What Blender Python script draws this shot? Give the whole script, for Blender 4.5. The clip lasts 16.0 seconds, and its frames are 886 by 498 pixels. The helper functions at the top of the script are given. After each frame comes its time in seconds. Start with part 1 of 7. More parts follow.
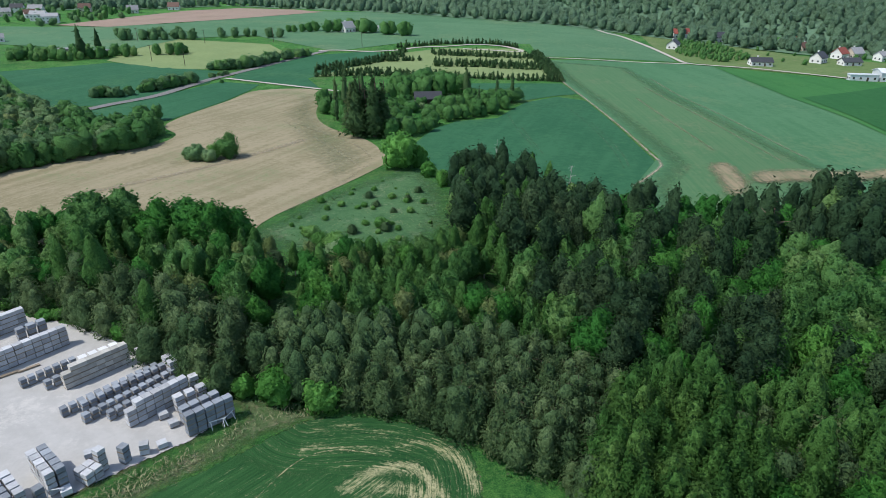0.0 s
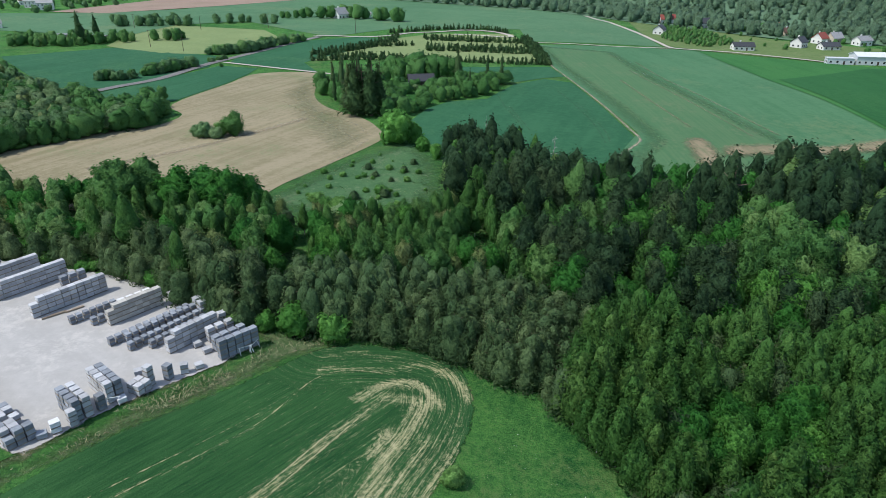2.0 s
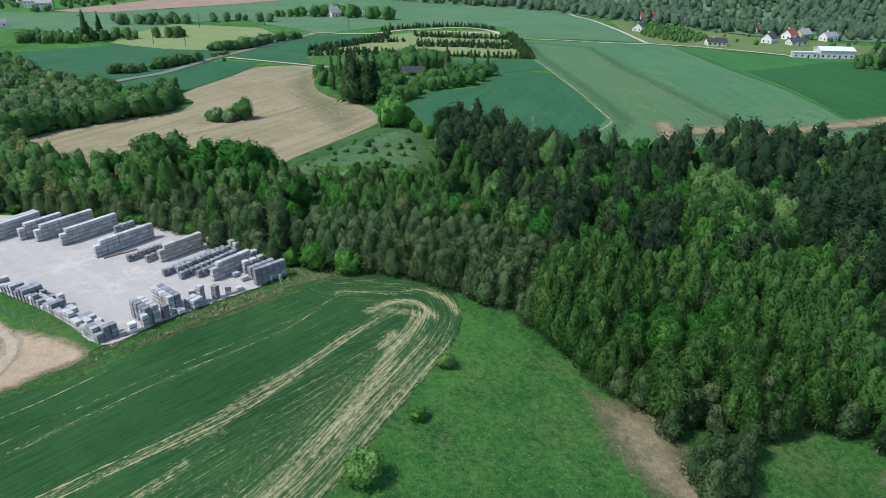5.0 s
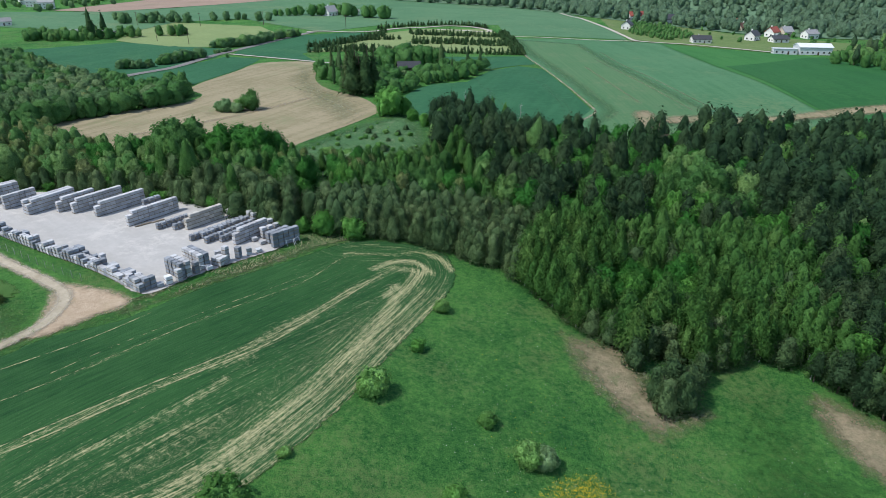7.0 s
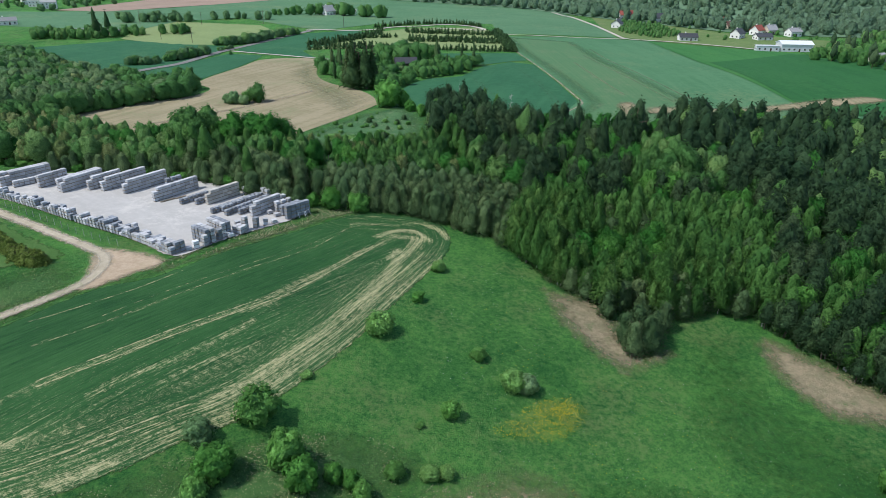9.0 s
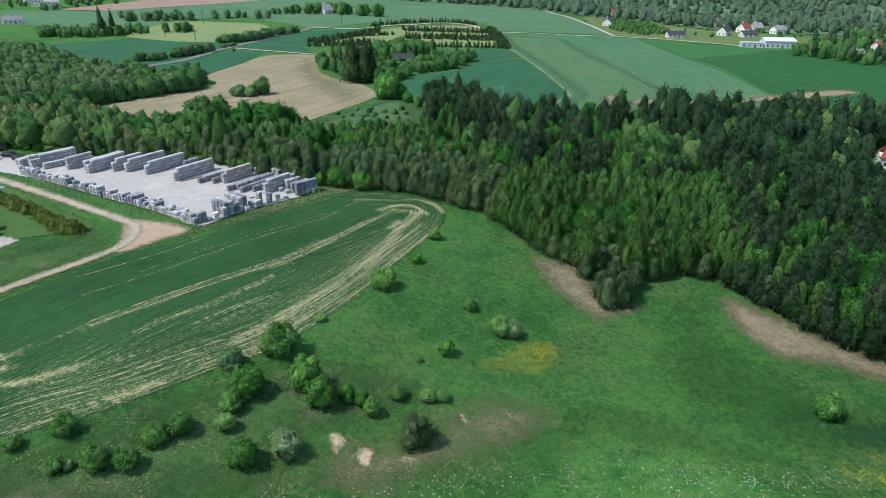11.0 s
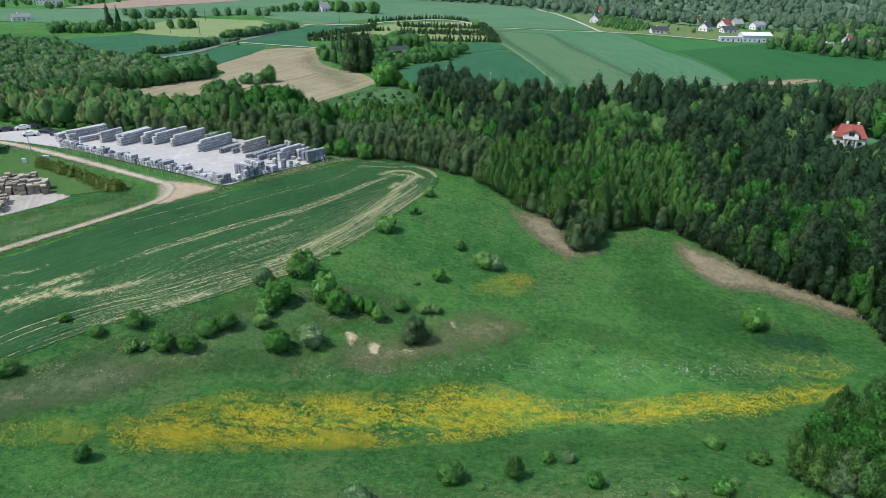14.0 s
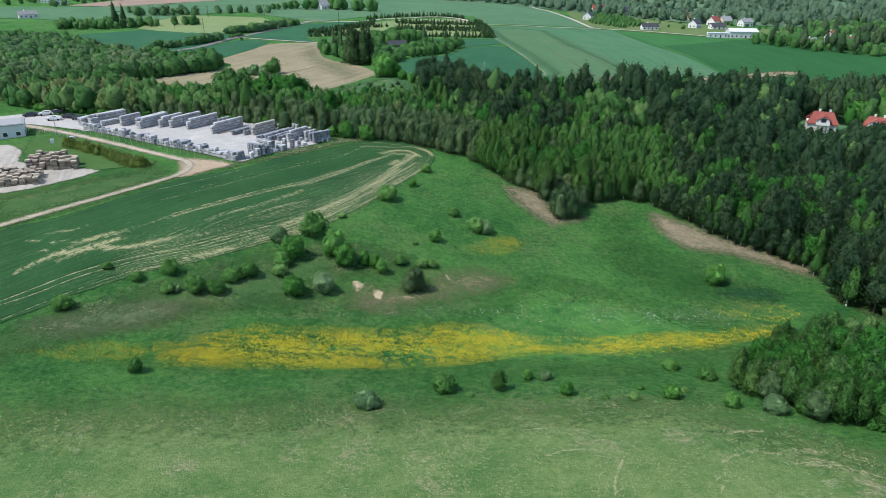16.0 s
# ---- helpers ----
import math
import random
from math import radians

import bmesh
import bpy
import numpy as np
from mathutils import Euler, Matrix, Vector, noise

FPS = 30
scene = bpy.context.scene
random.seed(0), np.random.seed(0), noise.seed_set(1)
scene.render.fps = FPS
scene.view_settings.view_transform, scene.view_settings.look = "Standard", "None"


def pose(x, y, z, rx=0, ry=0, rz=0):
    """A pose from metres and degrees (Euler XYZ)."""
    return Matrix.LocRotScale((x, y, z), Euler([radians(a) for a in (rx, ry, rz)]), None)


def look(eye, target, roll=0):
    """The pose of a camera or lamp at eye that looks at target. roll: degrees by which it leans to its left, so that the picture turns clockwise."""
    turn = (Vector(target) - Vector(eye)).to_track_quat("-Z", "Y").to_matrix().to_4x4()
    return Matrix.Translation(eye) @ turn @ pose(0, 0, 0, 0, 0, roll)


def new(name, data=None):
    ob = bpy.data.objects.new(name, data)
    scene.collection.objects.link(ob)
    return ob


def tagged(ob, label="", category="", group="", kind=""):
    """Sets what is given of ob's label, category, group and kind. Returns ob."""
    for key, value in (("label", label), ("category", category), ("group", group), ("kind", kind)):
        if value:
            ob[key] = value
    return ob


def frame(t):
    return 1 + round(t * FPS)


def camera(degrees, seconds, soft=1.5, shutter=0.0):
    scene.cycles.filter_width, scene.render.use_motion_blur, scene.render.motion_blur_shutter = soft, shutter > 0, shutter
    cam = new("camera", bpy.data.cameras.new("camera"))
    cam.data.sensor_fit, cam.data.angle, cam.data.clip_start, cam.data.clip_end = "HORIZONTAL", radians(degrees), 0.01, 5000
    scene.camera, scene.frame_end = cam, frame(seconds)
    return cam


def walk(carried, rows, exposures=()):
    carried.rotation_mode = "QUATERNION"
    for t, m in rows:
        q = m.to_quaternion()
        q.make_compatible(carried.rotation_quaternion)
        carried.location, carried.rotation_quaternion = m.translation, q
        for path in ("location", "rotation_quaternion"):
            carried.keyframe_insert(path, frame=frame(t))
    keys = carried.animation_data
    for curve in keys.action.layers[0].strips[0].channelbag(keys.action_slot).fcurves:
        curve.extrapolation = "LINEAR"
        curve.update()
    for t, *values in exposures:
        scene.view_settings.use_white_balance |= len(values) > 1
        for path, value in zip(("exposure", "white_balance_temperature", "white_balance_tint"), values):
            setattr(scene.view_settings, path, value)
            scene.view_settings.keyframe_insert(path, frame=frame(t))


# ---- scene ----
cam = camera(69.2, 16.0, 0.65)
METRES, EYE, TILT, LEAN, TURN = 120.0, 51.0, 0.0, 0.0, 0.0
ROWS = [
    (0.0, 0.0, 0.0, 0.0, 0.18, -24.54, -0.39),
    (0.5, -0.0012, -0.0264, 0.0001, -0.04, -24.92, -0.39),
    (1.0, -0.002, -0.054, 0.0008, -0.23, -25.47, -0.4),
    (1.5, -0.0028, -0.0826, 0.0012, -0.41, -25.53, -0.39),
    (2.0, -0.0037, -0.112, 0.0014, -0.57, -25.52, -0.41),
    (2.5, -0.0048, -0.1425, 0.0024, -0.76, -25.51, -0.4),
    (3.0, -0.0058, -0.1732, 0.0028, -0.92, -25.5, -0.41),
    (3.5, -0.0068, -0.2048, 0.0035, -1.04, -25.51, -0.4),
    (4.0, -0.0077, -0.2361, 0.004, -1.21, -25.49, -0.4),
    (6.5, -0.0136, -0.3959, 0.0069, -1.92, -25.45, -0.38),
    (7.0, -0.0148, -0.4277, 0.0072, -2.03, -25.43, -0.39),
    (7.5, -0.0164, -0.4592, 0.0077, -2.13, -25.41, -0.37),
    (8.0, -0.0178, -0.4905, 0.0084, -2.24, -25.39, -0.35),
    (8.5, -0.0191, -0.5219, 0.0089, -2.37, -25.38, -0.35),
    (9.0, -0.0207, -0.5532, 0.0094, -2.46, -25.38, -0.38),
    (11.5, -0.0262, -0.7084, 0.011, -2.93, -25.35, -0.32),
    (12.0, -0.0273, -0.7397, 0.0097, -3.02, -25.33, -0.31),
    (12.5, -0.0282, -0.7714, 0.0085, -3.08, -25.33, -0.32),
    (13.0, -0.0295, -0.8034, 0.007, -3.16, -25.32, -0.32),
    (13.5, -0.0306, -0.8354, 0.0056, -3.25, -25.3, -0.32),
    (14.0, -0.0317, -0.8677, 0.0038, -3.34, -25.3, -0.32),
    (14.5, -0.0328, -0.9004, 0.0021, -3.41, -25.3, -0.32),
    (15.0, -0.0342, -0.9331, 0.0005, -3.46, -25.31, -0.33),
    (15.5, -0.0353, -0.966, -0.0011, -3.55, -25.3, -0.32),
    (16.0, -0.0366, -0.9989, -0.0029, -3.58, -25.29, -0.33),
]
walk(cam, [(t, pose(0, 0, EYE, TILT, LEAN, TURN) @ pose(METRES * x, METRES * y, METRES * z, 90 + pitch, roll, yaw)) for t, x, y, z, yaw, pitch, roll in ROWS],
     [(0.0, 0.24), (4.0, 0.26), (8.0, 0.30), (12.0, 0.32), (16.0, 0.38)])

# ---- world, sun ----
world = bpy.data.worlds.new("sky")
scene.world = world
world.use_nodes = True
wn = world.node_tree
sky = wn.nodes.new("ShaderNodeTexSky")
sky.sky_type = "NISHITA"
sky.sun_disc = False
sky.sun_elevation = radians(57)
sky.sun_rotation = radians(-106)
wn.links.new(sky.outputs[0], wn.nodes["Background"].inputs[0])
wn.nodes["Background"].inputs[1].default_value = 0.15
sun_data = bpy.data.lights.new("sun", "SUN")
sun_data.energy = 2.9
sun_data.angle = radians(0.6)
sun_data.color = (1.0, 0.97, 0.92)
sun = new("sun", sun_data)
sun.matrix_world = look((-450, -130, 720), (0, 0, 0))

rng = np.random.default_rng(7)


# ---- materials ----
def mat_new(name):
    m = bpy.data.materials.new(name)
    m.use_nodes = True
    nt = m.node_tree
    nt.nodes.clear()
    out = nt.nodes.new("ShaderNodeOutputMaterial")
    return m, nt, out


def link_in(nt, sock, v):
    if isinstance(v, bpy.types.NodeSocket):
        nt.links.new(v, sock)
    elif isinstance(v, (tuple, list)) and len(v) == 3 and sock.type == "RGBA":
        sock.default_value = (*v, 1)
    else:
        sock.default_value = v


def n_math(nt, op, a, b=0.0, clamp=False):
    n = nt.nodes.new("ShaderNodeMath")
    n.operation, n.use_clamp = op, clamp
    link_in(nt, n.inputs[0], a)
    link_in(nt, n.inputs[1], b)
    return n.outputs[0]


def n_pos(nt, sx=1.0, sy=1.0, sz=1.0, rz=0.0):
    g = nt.nodes.new("ShaderNodeNewGeometry")
    turn = nt.nodes.new("ShaderNodeMapping")
    turn.inputs["Rotation"].default_value = (0, 0, radians(rz))
    nt.links.new(g.outputs["Position"], turn.inputs["Vector"])
    mp = nt.nodes.new("ShaderNodeMapping")
    mp.inputs["Scale"].default_value = (sx, sy, sz)
    nt.links.new(turn.outputs[0], mp.inputs["Vector"])
    return mp.outputs[0]


def n_noise(nt, vec, scale, detail=3.0, rough=0.55, dist=0.0):
    n = nt.nodes.new("ShaderNodeTexNoise")
    n.inputs["Scale"].default_value = scale
    n.inputs["Detail"].default_value = detail
    n.inputs["Roughness"].default_value = rough
    n.inputs["Distortion"].default_value = dist
    nt.links.new(vec, n.inputs["Vector"])
    return n.outputs["Fac"]


def n_cells(nt, vec, scale):
    n = nt.nodes.new("ShaderNodeTexVoronoi")
    n.inputs["Scale"].default_value = scale
    nt.links.new(vec, n.inputs["Vector"])
    return n.outputs["Distance"]


def n_range(nt, v, a, b, c=0.0, d=1.0):
    n = nt.nodes.new("ShaderNodeMapRange")
    link_in(nt, n.inputs[0], v)
    for k, q in enumerate((a, b, c, d)):
        link_in(nt, n.inputs[k + 1], q)
    return n.outputs[0]


def n_mix(nt, fac, a, b):
    n = nt.nodes.new("ShaderNodeMix")
    n.data_type = "RGBA"
    link_in(nt, n.inputs[0], fac)
    link_in(nt, n.inputs[6], a)
    link_in(nt, n.inputs[7], b)
    return n.outputs[2]


def n_attr(nt, name):
    n = nt.nodes.new("ShaderNodeAttribute")
    n.attribute_name = name
    return n.outputs["Fac"]


def n_bump(nt, h, strength, dist):
    n = nt.nodes.new("ShaderNodeBump")
    n.inputs["Strength"].default_value = strength
    n.inputs["Distance"].default_value = dist
    nt.links.new(h, n.inputs["Height"])
    return n.outputs[0]


def n_surface(nt, out, col, rough=0.9, normal=None, spec=0.12, metal=0.0, alpha=None):
    b = nt.nodes.new("ShaderNodeBsdfPrincipled")
    link_in(nt, b.inputs["Base Color"], col)
    link_in(nt, b.inputs["Roughness"], rough)
    b.inputs["Specular IOR Level"].default_value = spec
    b.inputs["Metallic"].default_value = metal
    if normal is not None:
        nt.links.new(normal, b.inputs["Normal"])
    res = b.outputs[0]
    if alpha is not None:
        tr = nt.nodes.new("ShaderNodeBsdfTransparent")
        mx = nt.nodes.new("ShaderNodeMixShader")
        nt.links.new(alpha, mx.inputs[0])
        nt.links.new(tr.outputs[0], mx.inputs[1])
        nt.links.new(res, mx.inputs[2])
        res = mx.outputs[0]
    nt.links.new(res, out.inputs[0])


def plain(name, col, rough=0.7, vary=0.18, scale=3.0, spec=0.3, metal=0.0):
    m, nt, out = mat_new(name)
    p = n_pos(nt)
    f = n_math(nt, "ADD", n_math(nt, "MULTIPLY", n_noise(nt, p, scale, 4), 0.6), n_math(nt, "MULTIPLY", n_noise(nt, p, scale * 7, 2), 0.4))
    oi = nt.nodes.new("ShaderNodeObjectInfo")
    f = n_math(nt, "ADD", f, n_math(nt, "MULTIPLY", n_math(nt, "SUBTRACT", oi.outputs["Random"], 0.5), 0.5))
    lo = tuple(c * (1 - vary) for c in col)
    hi = tuple(min(1, c * (1 + vary)) for c in col)
    n_surface(nt, out, n_mix(nt, n_range(nt, f, 0.25, 0.75), lo, hi), rough, n_bump(nt, n_noise(nt, p, scale * 12, 2), 0.25, 0.02), spec, metal)
    return m


def soil(name, cols, scale=0.05, fine=1.2, ragged=0.0, rough=0.95, rows=None, bump=0.5, blend=0.25):
    """Ground cover: cols from dark to light and an accent; rows: (angle, spacing, strength); ragged: metres over which the edge frays."""
    m, nt, out = mat_new(name)
    p = n_pos(nt)
    big = n_noise(nt, p, scale, 5, 0.6, 0.4)
    mid = n_noise(nt, p, scale * 5, 4, 0.65)
    small = n_range(nt, n_noise(nt, p, fine, 5, 0.85), 0.27, 0.73)
    f = n_math(nt, "ADD", n_math(nt, "MULTIPLY", big, 0.40), n_math(nt, "ADD", n_math(nt, "MULTIPLY", mid, 0.30), n_math(nt, "MULTIPLY", small, 0.30)))
    if rows:
        q = n_pos(nt, 1 / rows[1], 0.012, 0.0, rows[0])
        st = n_noise(nt, q, 1.0, 2, 0.6)
        f = n_math(nt, "ADD", f, n_math(nt, "MULTIPLY", n_math(nt, "SUBTRACT", st, 0.5), rows[2]))
    c = n_mix(nt, n_range(nt, f, 0.40, 0.59), cols[0], cols[1])
    acc = n_math(nt, "ADD", n_math(nt, "MULTIPLY", n_noise(nt, p, scale * 2.3, 4, 0.6), 0.7), n_math(nt, "MULTIPLY", small, 0.3))
    c = n_mix(nt, n_range(nt, acc, 0.55, 0.68), c, cols[2])
    alpha = None
    if ragged:
        e = n_math(nt, "DIVIDE", n_attr(nt, "edge"), ragged)
        e = n_math(nt, "ADD", e, n_math(nt, "MULTIPLY", n_math(nt, "SUBTRACT", n_noise(nt, p, 0.7, 5, 0.7), 0.62), 1.9))
        alpha = n_range(nt, e, 0.0, blend)
    n_surface(nt, out, c, rough, n_bump(nt, n_noise(nt, p, fine * 2.5, 3, 0.7), bump, 0.25), 0.1, 0.0, alpha)
    return m


def foliage(name, dark, light, accent, trans=0.3, clump=1.0, rough=0.55):
    """Leaves or needles in clumps of about half a metre, times clump; the shade between clumps is painted into the
    colour.
    """
    m, nt, out = mat_new(name)
    g = nt.nodes.new("ShaderNodeNewGeometry")
    oi = nt.nodes.new("ShaderNodeObjectInfo")
    p = n_pos(nt)
    tone = n_math(nt, "ADD", n_attr(nt, "tone"), n_math(nt, "MULTIPLY", oi.outputs["Random"], 0.5))
    f = n_math(nt, "ADD", n_math(nt, "MULTIPLY", g.outputs["Random Per Island"], 0.16), n_math(nt, "MULTIPLY", tone, 0.95))
    f = n_math(nt, "ADD", f, n_math(nt, "MULTIPLY", n_math(nt, "SUBTRACT", n_noise(nt, p, 0.35, 3), 0.5), 0.4))
    c = n_mix(nt, n_range(nt, f, 0.05, 0.75), dark, light)
    c = n_mix(nt, n_math(nt, "MULTIPLY", n_range(nt, tone, 0.32, 0.5), 0.7), c, accent)
    shade_relief = n_noise(nt, p, 2.0, 2) if not clump else n_math(nt, "SUBTRACT", n_math(nt, "MULTIPLY", n_noise(nt, p, 3.4, 4, 0.85), 0.9), n_math(nt, "MULTIPLY", n_cells(nt, p, 2.3 / max(clump, 0.1)), 0.55))
    # Shade in the gaps between clumps, painted as a darker leaf colour.
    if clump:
        c = n_mix(nt, n_range(nt, shade_relief, 0.02, 0.34, 0.5, 0.0), c, tuple(q * 0.72 for q in dark))
    b = nt.nodes.new("ShaderNodeBsdfPrincipled")
    nt.links.new(c, b.inputs["Base Color"])
    if clump:
        nt.links.new(n_bump(nt, shade_relief, 1.0, 0.45 * clump), b.inputs["Normal"])
    b.inputs["Roughness"].default_value = rough
    b.inputs["Specular IOR Level"].default_value = 0.05
    t = nt.nodes.new("ShaderNodeBsdfTranslucent")
    nt.links.new(c, t.inputs[0])
    mx = nt.nodes.new("ShaderNodeMixShader")
    nt.links.new(n_math(nt, "MULTIPLY", n_attr(nt, "thin"), trans), mx.inputs[0])
    nt.links.new(b.outputs[0], mx.inputs[1])
    nt.links.new(t.outputs[0], mx.inputs[2])
    nt.links.new(mx.outputs[0], out.inputs[0])
    return m


def meadow_material():
    """Spring meadow: lush and thin zones, tussocks, single blades and dry stalks."""
    m, nt, out = mat_new("meadow_grass")
    p = n_pos(nt)
    zone = n_noise(nt, p, 0.035, 4, 0.6, 0.5)
    mid = n_noise(nt, p, 0.22, 4, 0.65)
    tuss = n_range(nt, n_noise(nt, p, 1.1, 5, 0.8), 0.25, 0.75)
    blade = n_range(nt, n_noise(nt, p, 5.0, 3, 0.8), 0.25, 0.75)
    f = n_math(nt, "ADD", n_math(nt, "ADD", n_math(nt, "MULTIPLY", zone, 0.28), n_math(nt, "MULTIPLY", mid, 0.22)), n_math(nt, "ADD", n_math(nt, "MULTIPLY", tuss, 0.25), n_math(nt, "MULTIPLY", blade, 0.25)))
    c = n_mix(nt, n_range(nt, f, 0.39, 0.61), (0.021, 0.112, 0.028), (0.116, 0.318, 0.068))
    dry = n_math(nt, "ADD", n_math(nt, "MULTIPLY", n_noise(nt, p, 0.075, 4, 0.65), 0.62), n_math(nt, "MULTIPLY", tuss, 0.38))
    c = n_mix(nt, n_math(nt, "MULTIPLY", n_range(nt, dry, 0.50, 0.68), 0.6), c, (0.175, 0.225, 0.090))
    stalk = n_math(nt, "MULTIPLY", n_range(nt, n_noise(nt, p, 4.2, 3, 0.8), 0.60, 0.68), n_range(nt, mid, 0.42, 0.62))
    c = n_mix(nt, n_math(nt, "MULTIPLY", stalk, 0.5), c, (0.27, 0.28, 0.13))
    n_surface(nt, out, c, 0.95, n_bump(nt, n_math(nt, "ADD", tuss, blade), 0.9, 0.3), 0.1)
    return m


M = {}
M["meadow"] = meadow_material()
M["bank_grass"] = soil("bank_grass", ((0.036, 0.105, 0.032), (0.078, 0.165, 0.050), (0.150, 0.190, 0.082)), 0.07, 2.4, 5.0, 0.95, None, 0.8, 1.4)
M["pallet_yard"] = soil("trodden_crate_yard", ((0.33, 0.31, 0.27), (0.45, 0.42, 0.37), (0.26, 0.25, 0.18)), 0.10, 1.2, 1.2, 0.9, (-20, 0.9, 0.5), 0.3, 0.6)
M["red_soil"] = soil("trodden_red_soil", ((0.36, 0.275, 0.19), (0.48, 0.385, 0.28), (0.34, 0.275, 0.175)), 0.14, 1.8, 1.6, 0.95, None, 0.5, 1.2)
M["rough_grass"] = soil("rough_grass", ((0.074, 0.162, 0.046), (0.172, 0.250, 0.088), (0.258, 0.262, 0.142)), 0.07, 1.6, 9.0, 0.95, None, 0.9, 1.5)
M["bank_dry"] = soil("dry_bank_grass", ((0.070, 0.128, 0.048), (0.125, 0.165, 0.078), (0.195, 0.200, 0.120)), 0.14, 1.6, 3.5, 0.95, None, 0.9, 1.6)
M["verge"] = soil("rough_verge", ((0.060, 0.118, 0.042), (0.150, 0.180, 0.090), (0.270, 0.248, 0.160)), 0.16, 1.6, 1.6, 0.95, None, 0.9, 1.4)
M["bare"] = soil("bare_earth", ((0.165, 0.155, 0.092), (0.300, 0.250, 0.165), (0.110, 0.150, 0.062)), 0.20, 1.5, 3.4, 0.95, None, 0.9, 1.3)
M["dry_bare"] = soil("worn_dry_turf", ((0.105, 0.165, 0.060), (0.205, 0.195, 0.105), (0.290, 0.235, 0.150)), 0.14, 1.6, 4.0, 0.95, None, 0.7, 1.8)
M["dry_tan"] = soil("dry_tan_ground", ((0.20, 0.190, 0.110), (0.310, 0.255, 0.165), (0.130, 0.180, 0.085)), 0.12, 0.9, 3.0, 0.95, (0, 1.2, 0.8), 0.5, 1.2)
M["faint"] = soil("faint_wheel_track", ((0.215, 0.215, 0.125), (0.270, 0.250, 0.155), (0.15, 0.19, 0.10)), 0.10, 0.9, 0.8, 0.95, None, 0.3, 1.6)
M["sand"] = soil("pale_sand", ((0.40, 0.335, 0.205), (0.54, 0.465, 0.30), (0.36, 0.30, 0.18)), 0.3, 2.0, 1.5, 0.95, None, 0.4, 0.5)
M["track"] = soil("dirt_track", ((0.35, 0.305, 0.225), (0.48, 0.425, 0.325), (0.29, 0.27, 0.17)), 0.16, 1.8, 1.2, 0.95, None, 0.5, 0.9)
M["rut"] = soil("worn_rut", ((0.42, 0.375, 0.29), (0.53, 0.48, 0.38), (0.37, 0.33, 0.24)), 0.2, 1.6, 0.3, 0.95, None, 0.2, 2.0)
M["lush"] = soil("lush_meadow", ((0.017, 0.084, 0.021), (0.058, 0.180, 0.040), (0.090, 0.200, 0.052)), 0.06, 2.4, 9.0, 0.95, None, 0.8, 1.6)
M["spring"] = soil("spring_meadow", ((0.024, 0.116, 0.027), (0.092, 0.244, 0.054), (0.138, 0.220, 0.072)), 0.11, 2.4, 6.0, 0.95, None, 0.8, 1.8)
M["clearing"] = soil("clearing_grass", ((0.050, 0.130, 0.052), (0.088, 0.180, 0.076), (0.150, 0.205, 0.112)), 0.10, 1.2, 5.0, 0.95, None, 0.9, 1.6)
M["dark_turf"] = soil("darker_green_grass", ((0.012, 0.064, 0.024), (0.030, 0.100, 0.036), (0.050, 0.125, 0.040)), 0.08, 1.8, 2.6, 0.95, None, 0.8, 1.6)
M["forest_floor"] = soil("forest_floor", ((0.034, 0.080, 0.024), (0.062, 0.120, 0.036), (0.090, 0.110, 0.045)), 0.1, 1.6, 4.0)
# Lighter, bluer green: distance haze put into the floor's colour.
M["hill_floor"] = soil("hazy_hill_floor", ((0.110, 0.196, 0.120), (0.124, 0.215, 0.130), (0.130, 0.215, 0.126)), 0.02, 0.4)
M["tan"] = soil("tan_stubble", ((0.226, 0.202, 0.120), (0.312, 0.270, 0.176), (0.180, 0.206, 0.104)), 0.018, 0.6, 0.0, 0.95, (25, 3.0, 0.5), 0.3)
M["regrowth"] = soil("stubble_regrowth", ((0.170, 0.195, 0.105), (0.215, 0.228, 0.130), (0.140, 0.190, 0.090)), 0.03, 0.6, 9.0, 0.95, (25, 3.0, 0.5), 0.3, 2.2)
M["stubble_track"] = soil("pale_stubble_track", ((0.32, 0.275, 0.19), (0.37, 0.32, 0.225), (0.30, 0.27, 0.175)), 0.05, 0.8, 1.5, 0.95, None, 0.2, 2.2)
M["teal"] = soil("dark_cereal", ((0.025, 0.102, 0.048), (0.038, 0.130, 0.062), (0.052, 0.142, 0.062)), 0.015, 0.5, 0.0, 0.9, (20, 4.0, 0.35), 0.3)
M["green"] = soil("green_cereal", ((0.060, 0.160, 0.075), (0.080, 0.190, 0.093), (0.115, 0.192, 0.094)), 0.010, 0.4, 0.0, 0.9, (0, 6.0, 0.45), 0.3)
M["vivid"] = soil("vivid_grass_field", ((0.034, 0.136, 0.038), (0.046, 0.162, 0.045), (0.064, 0.176, 0.050)), 0.008, 0.4, 0.0, 0.9, (0, 9.0, 0.6), 0.3)
M["lime"] = soil("pale_green_field", ((0.175, 0.240, 0.100), (0.225, 0.290, 0.125), (0.205, 0.250, 0.105)), 0.012, 0.4)
M["pink"] = soil("ploughed_soil", ((0.27, 0.20, 0.155), (0.33, 0.25, 0.195), (0.25, 0.20, 0.14)), 0.01, 0.4)
M["far_green"] = soil("far_pasture", ((0.072, 0.168, 0.084), (0.098, 0.200, 0.104), (0.135, 0.205, 0.105)), 0.008, 0.3, 0.0, 0.9, (-70, 20.0, 0.3), 0.3)
M["brown_green"] = soil("thin_cereal", ((0.070, 0.164, 0.074), (0.092, 0.180, 0.084), (0.138, 0.190, 0.100)), 0.014, 0.5, 5.0, 0.9, (1, 1.2, 0.8), 0.3, 1.6)
